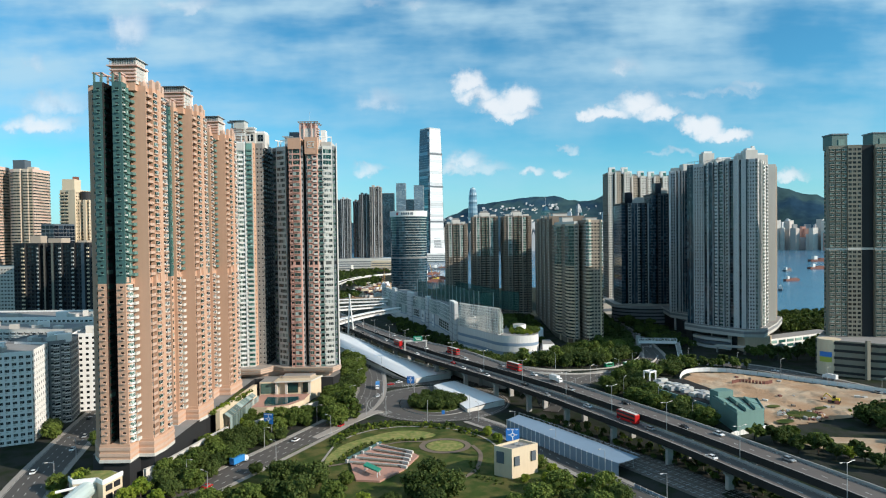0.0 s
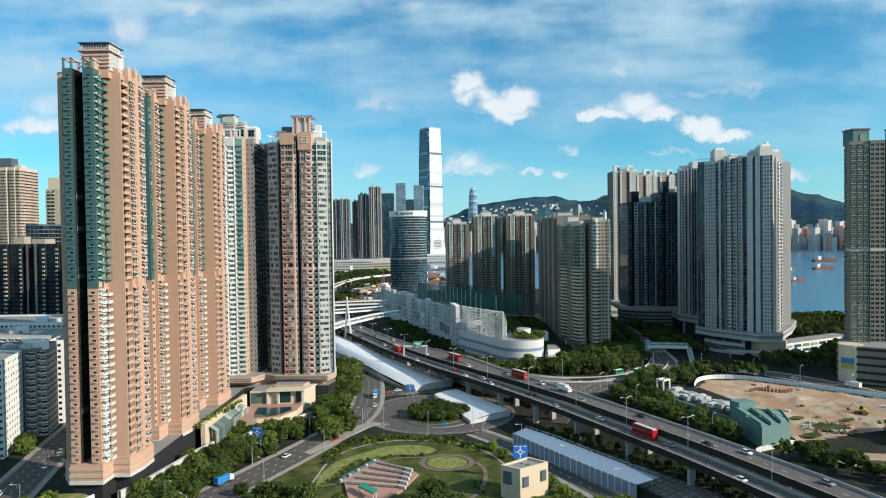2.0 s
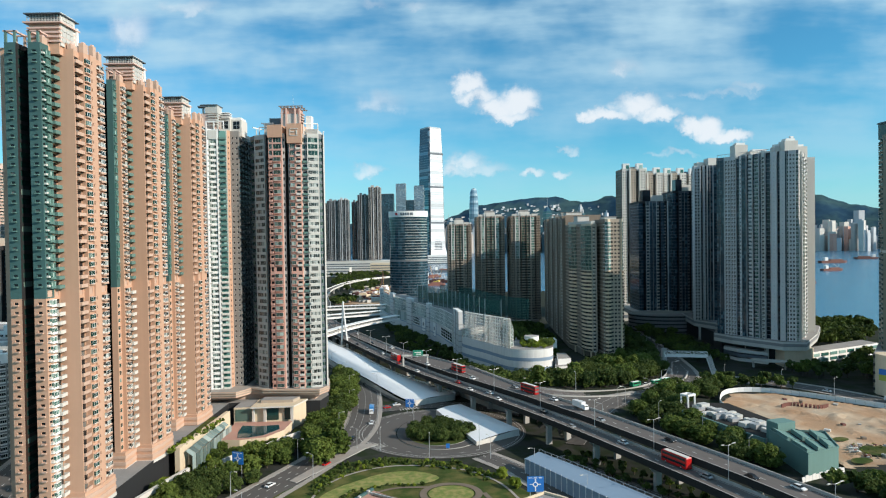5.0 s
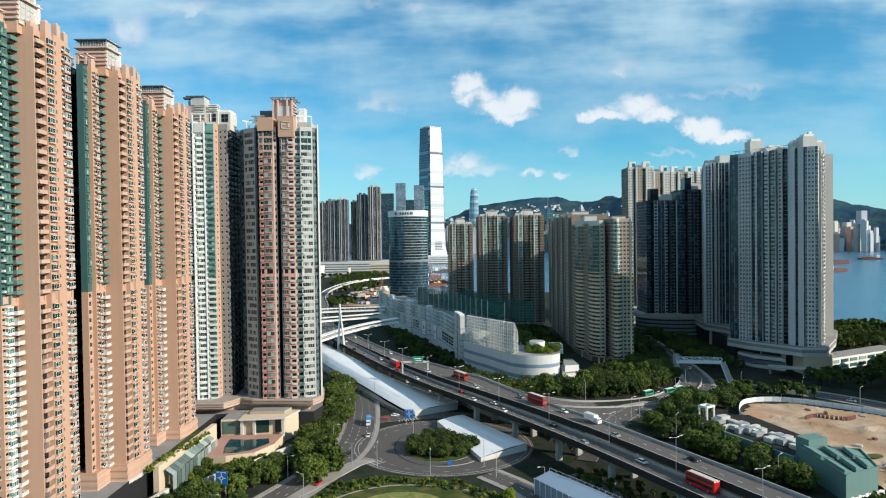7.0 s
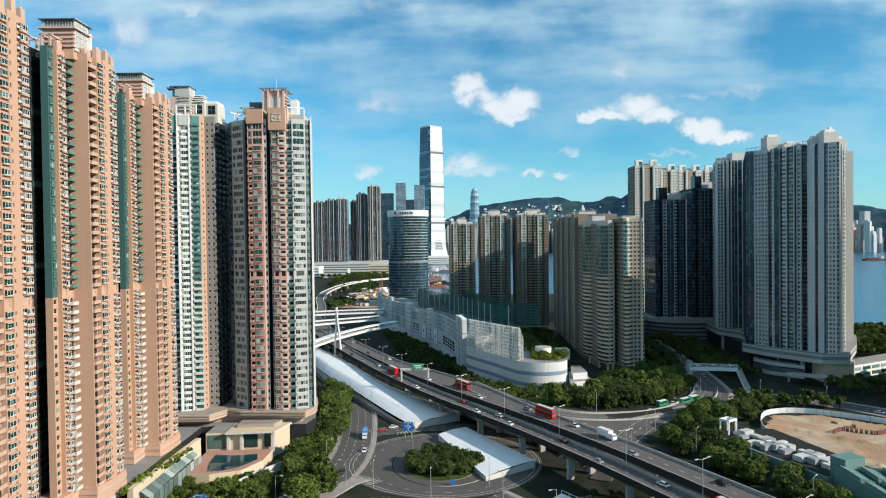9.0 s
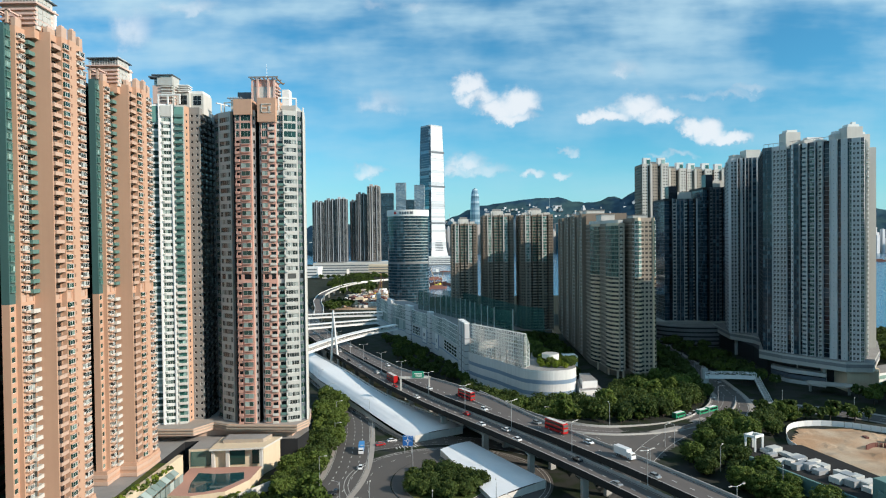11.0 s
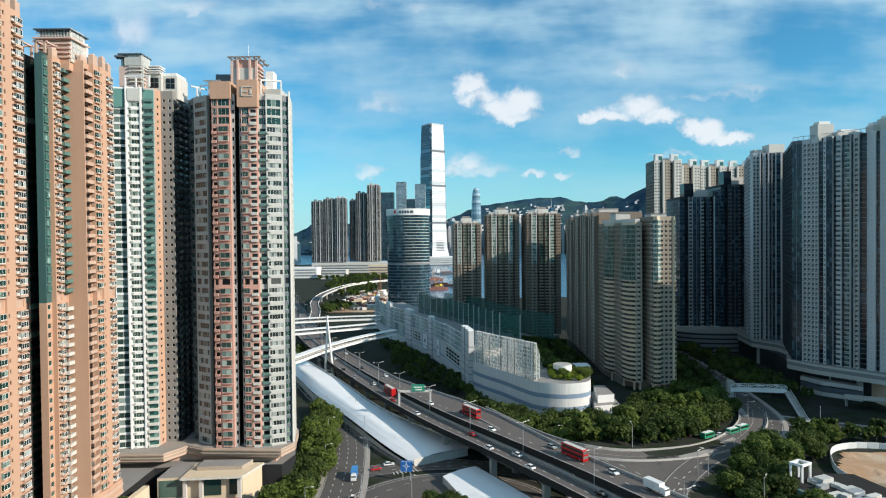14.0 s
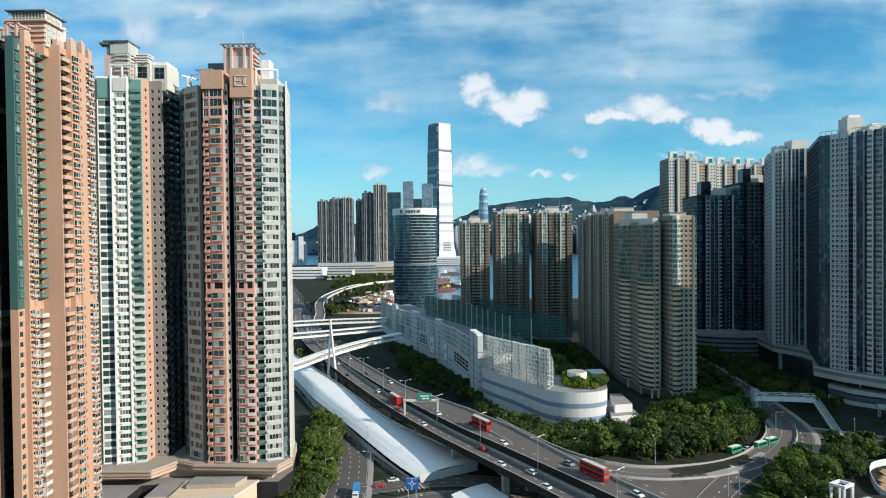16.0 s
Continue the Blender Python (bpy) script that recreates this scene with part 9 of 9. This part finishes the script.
# thick canopy between the retaining wall and the road, with a bright yellow-green group at its near end
for x, y, s, k in ((-107, 238, 1.1, 0), (-104, 246, 1.1, 1), (-101, 257, 1.1, 0), (-97, 266, 1.1, 1), (-100, 229, 1.0, 0), (-95, 237, 1.0, 1), (-93, 248, 1.0, 0), (-94, 278, 1.1, 4), (-88, 281, 1.0, 0), (-90, 263, 0.9, 1), (-112, 230, 1.3, 2), (-114, 224, 1.1, 2), (-102, 221, 1.1, 2)):
    plant(TREE_KINDS[k], x, y, height(x, y), s, x * 0.61 + y)
for x, y, s, k in ((-50, 321, 1.9, 3), (-55, 316, 1.5, 1), (-46, 326, 1.0, 3), (-47, 327, 0.7, 2), (20, 296, 0.8, 2), (24, 286, 0.8, 2), (38, 254, 0.7, 1), (42, 247, 0.8, 2), (196, 292, 1.5, 0), (204, 295, 1.6, 4), (199, 283, 1.4, 0), (210, 290, 1.5, 0), (143, 267, 1.0, 4), (148, 272, 0.9, 1), (154, 261, 0.9, 1), (160, 249, 0.9, 2), (-128, 246, 0.7, 1), (-141, 226, 0.8, 2), (-146, 236, 0.9, 1),
                   (-160, 290, 0.9, 1), (-188, 300, 1.0, 1), (-192, 308, 1.1, 0), (-198, 296, 0.9, 1)):
    plant(TREE_KINDS[k], x, y, height(x, y), s, x * 0.37)
# roundabout clump
grove([(-17, 345), (-8, 338), (4, 342), (9, 352), (2, 362), (-10, 367), (-18, 358)], 4.6, (0, 4, 0), 5, 0.75, 1.0)
# belt below the mall
grove([(4, 492), (17, 456), (36, 419), (56, 402), (75, 400), (108, 422), (138, 453), (146, 480), (122, 486), (100, 480), (88, 466), (78, 456), (60, 452), (36, 460), (22, 478)], 8.6, (0, 0, 4, 3, 1), 6, 1.25, 1.75)
grove([(-36, 580), (-22, 556), (2, 520), (8, 500), (14, 492), (6, 530), (0, 570), (-30, 650), (-48, 690), (-60, 700)], 7.0, (0, 4), 7, 0.7, 1.0, far=True)
# between the slip road and the building site
grove([(90, 358), (94, 368), (108, 386), (130, 408), (140, 404), (150, 420), (172, 420), (150, 408), (140, 390), (118, 374), (110, 352), (124, 306), (122, 288), (114, 296), (102, 326), (92, 348)], 7.8, (1, 0, 1, 4, 0), 8, 1.0, 1.45)
grove([(150, 430), (190, 424), (200, 416), (176, 414)], 6, (0, 1), 18, 0.7, 1.0, far=True)
grove([(146, 276), (160, 262), (182, 244), (196, 236), (176, 222), (150, 244), (132, 270)], 7.5, (2, 1, 0), 9, 0.6, 1.0, far=True)
grove([(196, 266), (214, 274), (230, 270), (220, 250), (200, 246)], 5.5, (0, 4), 10, 0.8, 1.1, far=True)
# deep shade between the towers
grove([(132, 500), (150, 500), (158, 560), (164, 650), (172, 720), (130, 730), (122, 620), (132, 560)], 7.0, (0, 4, 0), 11, 0.8, 1.3, far=True)
grove([(170, 500), (192, 480), (196, 520), (198, 560), (200, 620), (178, 640), (170, 560)], 7.0, (0, 4), 12, 0.7, 1.1, far=True)
grove([(216, 462), (250, 452), (262, 470), (300, 500), (320, 506), (300, 470), (262, 440), (240, 428), (222, 440)], 7.5, (0, 0, 4), 13, 0.8, 1.2, far=True)
grove([(292, 540), (320, 540), (372, 600), (396, 650), (380, 680), (340, 660), (300, 600)], 8.0, (1, 0, 4), 14, 0.9, 1.4, far=True)
grove([(50, 474), (58, 469), (67, 472), (71, 482), (67, 492), (54, 500)], 3.2, (2, 1, 2), 15, 0.45, 0.75, z=19.6)
grove([(46, 500), (60, 505), (60, 560), (46, 560)], 6.0, (1, 0), 16, 0.5, 0.7, z=19.6)
grove([(80, 520), (86, 560), (92, 660), (60, 720), (44, 620), (56, 560)], 9.0, (0, 4), 17, 0.8, 1.2, far=True)
grove([(-140, 1130), (-130, 1300), (-170, 1560), (-250, 1620), (-240, 1380), (-175, 1180)], 17.0, (1, 0, 4), 19, 1.0, 1.5, far=True)
grove([(-300, 1620), (-120, 1600), (-110, 1720), (-300, 1740)], 17.0, (1, 0, 4), 20, 1.0, 1.5, far=True)
grove([(-170, 960), (-150, 940), (-130, 1000), (-160, 1060)], 9.0, (1, 0), 21, 0.8, 1.2, far=True)
grove([(-128, 620), (-110, 600), (-118, 660), (-140, 700)], 7.0, (1, 0), 22, 0.7, 1.0, far=True)
grove([(36, 419), (56, 402), (75, 400), (108, 422), (138, 453), (146, 484), (136, 458), (106, 428), (76, 406), (58, 408), (40, 422)], 3.6, (2, 0, 2), 29, 0.3, 0.5, far=True)
grove([(196, 312), (206, 318), (214, 312), (208, 300), (198, 302)], 2.6, (0, 1), 43, 0.5, 0.9, pool=SHRUB_KINDS)
# undergrowth along the railway below the highway
for k, (a, b) in enumerate(zip(((46, 316), (60, 294), (74, 272), (88, 248), (100, 222)), ((60, 294), (74, 272), (88, 248), (100, 222), (114, 190)))):
    grove([a, b, (b[0] + 9, b[1] + 6), (a[0] + 9, a[1] + 6)], 3.8, (0, 2), 50 + k, 0.25, 0.45, far=True)
# shrubs: beds round the lawns and the tower gardens
grove([(-54, 292), (-46, 312), (-26, 320), (2, 314), (18, 300), (14, 294), (0, 306), (-22, 313), (-42, 302), (-50, 282)], 2.3, (0, 1, 2, 0), 30, 0.7, 1.25, pool=SHRUB_KINDS)
grove([(-49, 258), (-43, 264), (-39, 276), (-33, 284), (-22, 289), (-10, 289), (-10, 291), (-24, 291), (-36, 286), (-43, 276)], 2.0, (1, 2, 0), 31, 0.5, 0.8, pool=SHRUB_KINDS)
grove([(-112, 310), (-110, 310), (-104, 350), (-90, 338), (-78, 346), (-70, 362), (-64, 352), (-82, 330), (-98, 296)], 2.9, (0, 0, 1, 2), 32, 0.8, 1.4, pool=SHRUB_KINDS)
grove([(166, 304), (180, 306), (182, 315), (168, 317)], 2.4, (1, 0, 1), 33, 0.5, 0.9, pool=SHRUB_KINDS)
grove([(9, 262), (13, 262), (15, 244), (22, 238), (20, 236), (12, 243)], 2.2, (2, 0), 34, 0.4, 0.7, pool=SHRUB_KINDS)
grove([(-136, 227.6), (-132, 225), (-132, 234), (-136, 234)], 2.0, (1, 0, 1), 35, 0.9, 1.5, z=8.0, pool=SHRUB_KINDS)
grove([(-112.5, 300), (-110.6, 300), (-107, 325), (-104.5, 330), (-106, 345), (-112, 310)], 2.4, (1, 1, 0), 36, 0.8, 1.2, z=10.5, pool=SHRUB_KINDS)

tagged(part("far_trees", FAR_TREES), "belts of dark green trees between the buildings", "trees", kind="stuff")

# ---- vehicles ----


def body_mesh(profile, wide, material, taper=0.9):
    """A side profile drawn out across the car, drawn in towards the roof."""
    top = max(z for _, z in profile)
    q = Q()
    n = len(profile)
    pts = []
    for s in (-1, 1):
        for x, z in profile:
            k = 1 - (1 - taper) * clamp((z - 0.8) / max(0.1, top - 0.8))
            pts.append((x, s * wide / 2 * k, z))
    q.add(pts, [tuple(range(n)), tuple(range(2 * n - 1, n - 1, -1))] + [(i, n + i, n + (i + 1) % n, (i + 1) % n)[::-1] for i in range(n)], material)
    return q


def wheels(root, xs, wide, r):
    me = Q().tube((0, -0.12, 0), (0, 0.12, 0), r, r, RUBBER, 12).mesh("wheel")
    hub = Q().tube((0, -0.14, 0), (0, 0.14, 0), r * 0.55, r * 0.55, STEEL, 8).mesh("rim")
    for x in xs:
        for s in (-1, 1):
            tyre = part("wheel", me, root, at=Matrix.Translation((x, s * wide / 2, r)))
            part("rim", hub, tyre)


PAINTS = {"white": mat("white_car_paint", (0.70, 0.70, 0.70), 0.25, 0.02), "silver": mat("silver_car_paint", (0.45, 0.46, 0.47), 0.3, 0.02, metal=0.6), "black": mat("black_car_paint", (0.015, 0.015, 0.017), 0.2, 0.02),
          "red": mat("red_car_paint", (0.42, 0.015, 0.015), 0.25, 0.02), "blue": mat("blue_lorry_paint", (0.03, 0.20, 0.48), 0.3, 0.03), "green": mat("green_bus_paint", (0.02, 0.26, 0.13), 0.3, 0.02)}


def car(colour):
    t = thing("car", "%s saloon car on the road" % colour, "car", group="cars on the roads")
    part("body", body_mesh([(-2.2, 0.35), (2.2, 0.35), (2.25, 0.7), (1.3, 0.92), (-1.9, 0.95), (-2.25, 0.75)], 1.8, PAINTS[colour], 1.0), t)
    part("cabin", body_mesh([(-1.7, 0.94), (1.2, 0.93), (0.5, 1.42), (-1.1, 1.45)], 1.66, G_DARK, 0.8), t)
    part("roof", Q().box(-0.3, 0, 1.43, 1.7, 1.3, 0.06, PAINTS[colour]), t)
    for s in (-1, 1):
        part("headlight", Q().box(2.2, s * 0.65, 0.6, 0.1, 0.35, 0.14, WHITE), t)
    wheels(t, (-1.35, 1.35), 1.75, 0.32)
    return t


def bus(colour, tall, label):
    t = thing("bus", label, "bus", group="buses on the roads")
    L = 11.6 if tall > 3.5 else 7.0
    m = PAINTS[colour]
    part("body", body_mesh([(-L / 2, 0.35), (L / 2, 0.35), (L / 2, tall - 0.5), (L / 2 - 0.4, tall), (-L / 2 + 0.2, tall), (-L / 2, tall - 0.3)], 2.5, m, 0.97), t)
    for z in ((1.3, 3.0) if tall > 3.5 else (1.4,)):
        for s in (-1, 1):
            part("window_strip", Q().box(0.1, s * 1.235, z, L - 1.0, 0.06, 0.85, G_DARK), t)
        part("windscreen", Q().box(L / 2, 0, z - 0.1, 0.08, 2.2, 1.0, G_DARK), t)
    part("roof_panel", Q().box(-0.2, 0, tall - 0.02, L - 1.2, 1.9, 0.12, WHITE if colour != "red" or tall < 3.5 else OFFWHITE), t)
    wheels(t, (-L * 0.28, L * 0.33), 2.3, 0.48)
    return t


def lorry(colour, label):
    t = thing("lorry", label, "lorry", group="lorries on the roads")
    part("cargo_box", Q().box(-1.2, 0, 0.95, 6.4, 2.4, 2.6, PAINTS[colour] if colour in PAINTS else YELLOW), t)
    part("cab", body_mesh([(2.2, 0.5), (4.2, 0.5), (4.25, 1.5), (3.9, 2.6), (2.2, 2.7)], 2.2, PAINTS["white"], 0.92), t)
    part("windscreen", Q().box(4.1, 0, 1.55, 0.1, 1.9, 0.8, G_DARK), t)
    part("chassis", Q().box(0, 0, 0.6, 8.0, 1.2, 0.35, RUBBER), t)
    wheels(t, (-3, -1.9, 3.1), 2.1, 0.46)
    return t


FLEET = {}


def station(key, m):
    """Puts one more vehicle of a kind where it stands."""
    if key not in FLEET:
        if key.startswith("bus"):
            FLEET[key] = bus("red", 4.3, "red double-decker bus with a pale roof")
        elif key.startswith("mini"):
            FLEET[key] = bus("green", 2.7, "cream minibus with a green roof and sides")
        elif key.startswith("lorry"):
            FLEET[key] = lorry(key.split("_")[1], "box lorry with a %s body" % key.split("_")[1])
        else:
            FLEET[key] = car(key)
        FLEET[key].matrix_basis = m
    else:
        copy_thing(FLEET[key], m)


def drive(key, line, y, off, along, dz=0.02, drape=False):
    """Sets a vehicle on a lane: the point of the line nearest to y."""
    i = min(range(1, len(line) - 1), key=lambda k: abs(line[k].y - y))
    p, n = line[i], sides(line)[i]
    c = p + n * off
    z = height(c.x, c.y) + 0.16 if drape else p.z + dz + (step_up(p.y) if off > -4.8 else 0.0)
    d = line[i + 1] - line[i - 1]
    ang = math.degrees(math.atan2(d.y, d.x)) + (0 if along else 180)
    station(key, pose(c.x, c.y, z, 0, 0, ang))


rng = random.Random(8)
for y, off, key in ((262, -7.6, "silver"), (300, -7.6, "white"), (322, -11.7, "silver"), (345, -7.6, "black"), (372, -11.7, "white"), (398, -11.7, "white"), (412, -7.6, "red"), (448, -11.7, "white"), (470, -11.7, "red"), (505, -7.6, "white"), (530, -11.7, "silver"), (555, -11.7, "black"), (590, -7.6, "white"), (640, -11.7, "silver"), (228, -11.7, "white"), (690, -7.6, "white")):
    drive(key, MEDIAN, y, off, True)
for y, off, key in ((250, -1.6, "black"), (285, 3.6, "black"), (240, 3.9, "white"), (318, -1.6, "silver"), (352, 3.6, "white"), (380, 3.9, "silver"), (405, -1.6, "white"), (428, 3.6, "black"), (450, -1.6, "white"), (476, 3.9, "silver"), (515, 3.6, "white"), (545, -1.6, "black"), (600, 3.6, "white"), (215, 3.6, "silver")):
    drive(key, MEDIAN, y, off, False)
drive("bus", MEDIAN, 276, -7.4, True)
drive("bus", MEDIAN, 480, -7.6, True)
drive("bus", MEDIAN, 425, 3.8, False)
drive("bus", MEDIAN, 366, 3.6, False)
drive("white", MEDIAN, 385, -7.6, True)
drive("lorry_white", MEDIAN, 335, 3.8, False)
for y, off, al, key in ((262, -5.5, True, "lorry_blue"), (290, -1.8, True, "white"), (312, 5.4, False, "red"), (345, 1.8, False, "black"), (372, 5.4, False, "white"), (420, -5.4, True, "silver"), (455, 1.8, False, "black"), (500, 5.4, False, "white"), (238, 1.8, False, "red")):
    drive(key, WEST_ROAD, y, off, al, drape=True)
for y, off, al, key in ((402, -3.5, True, "white"), (400, 0, True, "red")):
    drive(key, UNDER_ROAD, y, off, al, drape=True)
drive("lorry_blue", WEST_ROAD, 392, 4.0, False, drape=True)
for y, off, al, key in ((500, 3.6, False, "silver"), (530, -3.6, True, "black")):
    drive(key, EAST_STREET, y, off, al, drape=True)
for x, y, key in ((109.5, 420.2, "mini"), (117.2, 425.2, "white"), (125.0, 430.4, "mini"), (132.0, 435.6, "mini")):
    station(key, pose(x, y, height(x, y) + 0.16, 0, 0, 33))
for y, off, al, key in ((410, 3.2, True, "white"), (380, -3.2, False, "lorry_white"), (350, 3.2, True, "silver"), (320, -3.2, False, "black")):
    drive(key, QUAY_STREET, y, off, al, drape=True)
for y, off, al, key in ((255, -3.6, True, "white"), (300, 3.6, False, "silver"), (330, -3.6, True, "black"), (280, 3.6, False, "white")):
    drive(key, MARKET_STREET, y, off, al, drape=True)
for y in range(760, 1300, 26):
    drive(rng.choice(("white", "silver", "red", "black")), FAR_ROAD, y, rng.choice((-10, -6, -2, 2, 6, 10)), y % 2 == 0, drape=True)

# ---- ships and the far working shore ----


def ship(x, y, L, turn, label, m, tower_at=-0.3):
    s = thing("cargo_barge", label, "ship", pose(x, y, -2.2, 0, 0, turn), "craft in the harbour")
    w = L * 0.2
    hull = Q()
    hull.prism([(-L / 2, -w / 2), (L * 0.38, -w / 2), (L / 2, 0), (L * 0.38, w / 2), (-L / 2, w / 2)], 0, L * 0.06 + 1.5, m)
    part("hull", hull, s)
    part("wheelhouse", Q().box(L * tower_at, 0, L * 0.06 + 1.5, L * 0.12, w * 0.7, L * 0.1 + 2, WHITE), s)
    part("cargo", Q().box(L * 0.08, 0, L * 0.06 + 1.5, L * 0.45, w * 0.7, L * 0.035 + 0.6, SHELL), s)
    part("mast", Q().tube((L * 0.3, 0, L * 0.06), (L * 0.3, 0, L * 0.3), 0.5, 0.2, STEEL, 6), s)
    part("derrick", Q().tube((L * 0.28, 0, L * 0.1), (L * 0.05, 0, L * 0.3), 0.4, 0.2, STEEL, 6), s)


for x, y, L, tr, m in ((975, 1640, 60, 10, SHELL), (850, 1560, 40, 40, SLATE), (1230, 2050, 90, 5, SHELL), (1160, 2450, 60, 190, SLATE), (-22, 1330, 50, 20, SHELL), (-8, 1420, 60, 160, SHELL), (-30, 1600, 50, 30, SHELL), (-5, 1850, 60, 10, SLATE), (690, 1250, 36, 15, SHELL), (1500, 2300, 80, 170, SHELL), (560, 1050, 30, 60, SLATE)):
    ship(x, y, L, tr, "moored working barge with a white wheelhouse", m)


def crane(x, y, h, turn):
    c = thing("crawler_crane", "orange lattice crane on the working shore", "crane", pose(x, y, 0, 0, 0, turn), "cranes on the far shore")
    part("base", Q().box(0, 0, 0, 7, 5, 4, YELLOW), c)
    j = Q()
    for s in (-1, 1):
        j.tube((2, s, 3), (h * 0.55, s * 0.4, h), 0.35, 0.25, SHELL, 4)
    for k in range(9):
        t = k / 9
        j.tube((2 + (h * 0.55 - 2) * t, -1 + 0.6 * t, 3 + (h - 3) * t), (2 + (h * 0.55 - 2) * (t + 0.1), 1 - 0.6 * t, 3 + (h - 3) * (t + 0.1)), 0.2, 0.2, YELLOW, 4)
    part("jib", j, c)


for x, y, h, tr in ((-112, 1090, 34, 60), (-104, 1130, 40, 100), (-120, 1180, 30, 20), (-20, 1360, 36, 120), (-14, 1400, 30, 50)):
    crane(x, y, h, tr)
shore = Q()
rs = random.Random(3)
for k in range(190):
    x, y = rs.uniform(-158, -92), rs.uniform(985, 1240)
    shore.box(x, y, 0, rs.uniform(3, 14), rs.uniform(3, 10), rs.uniform(1, 7), rs.choice((WHITE, OFFWHITE, EARTH, SHELL, CREAM, CONCRETE, SHELL)), rs.uniform(0, 3))
tagged(part("yard_clutter", shore), "crowded yard of huts, containers and rubble by the water", "yard clutter", kind="stuff")
sand = Q()
sand.add([(x, y, 0.2) for x, y in ((-160, 960), (-92, 960), (-84, 1260), (-150, 1260))], [(0, 1, 2, 3)], EARTH)
tagged(part("yard_ground", sand), "pale sandy ground of the working shore", "ground", kind="structure")
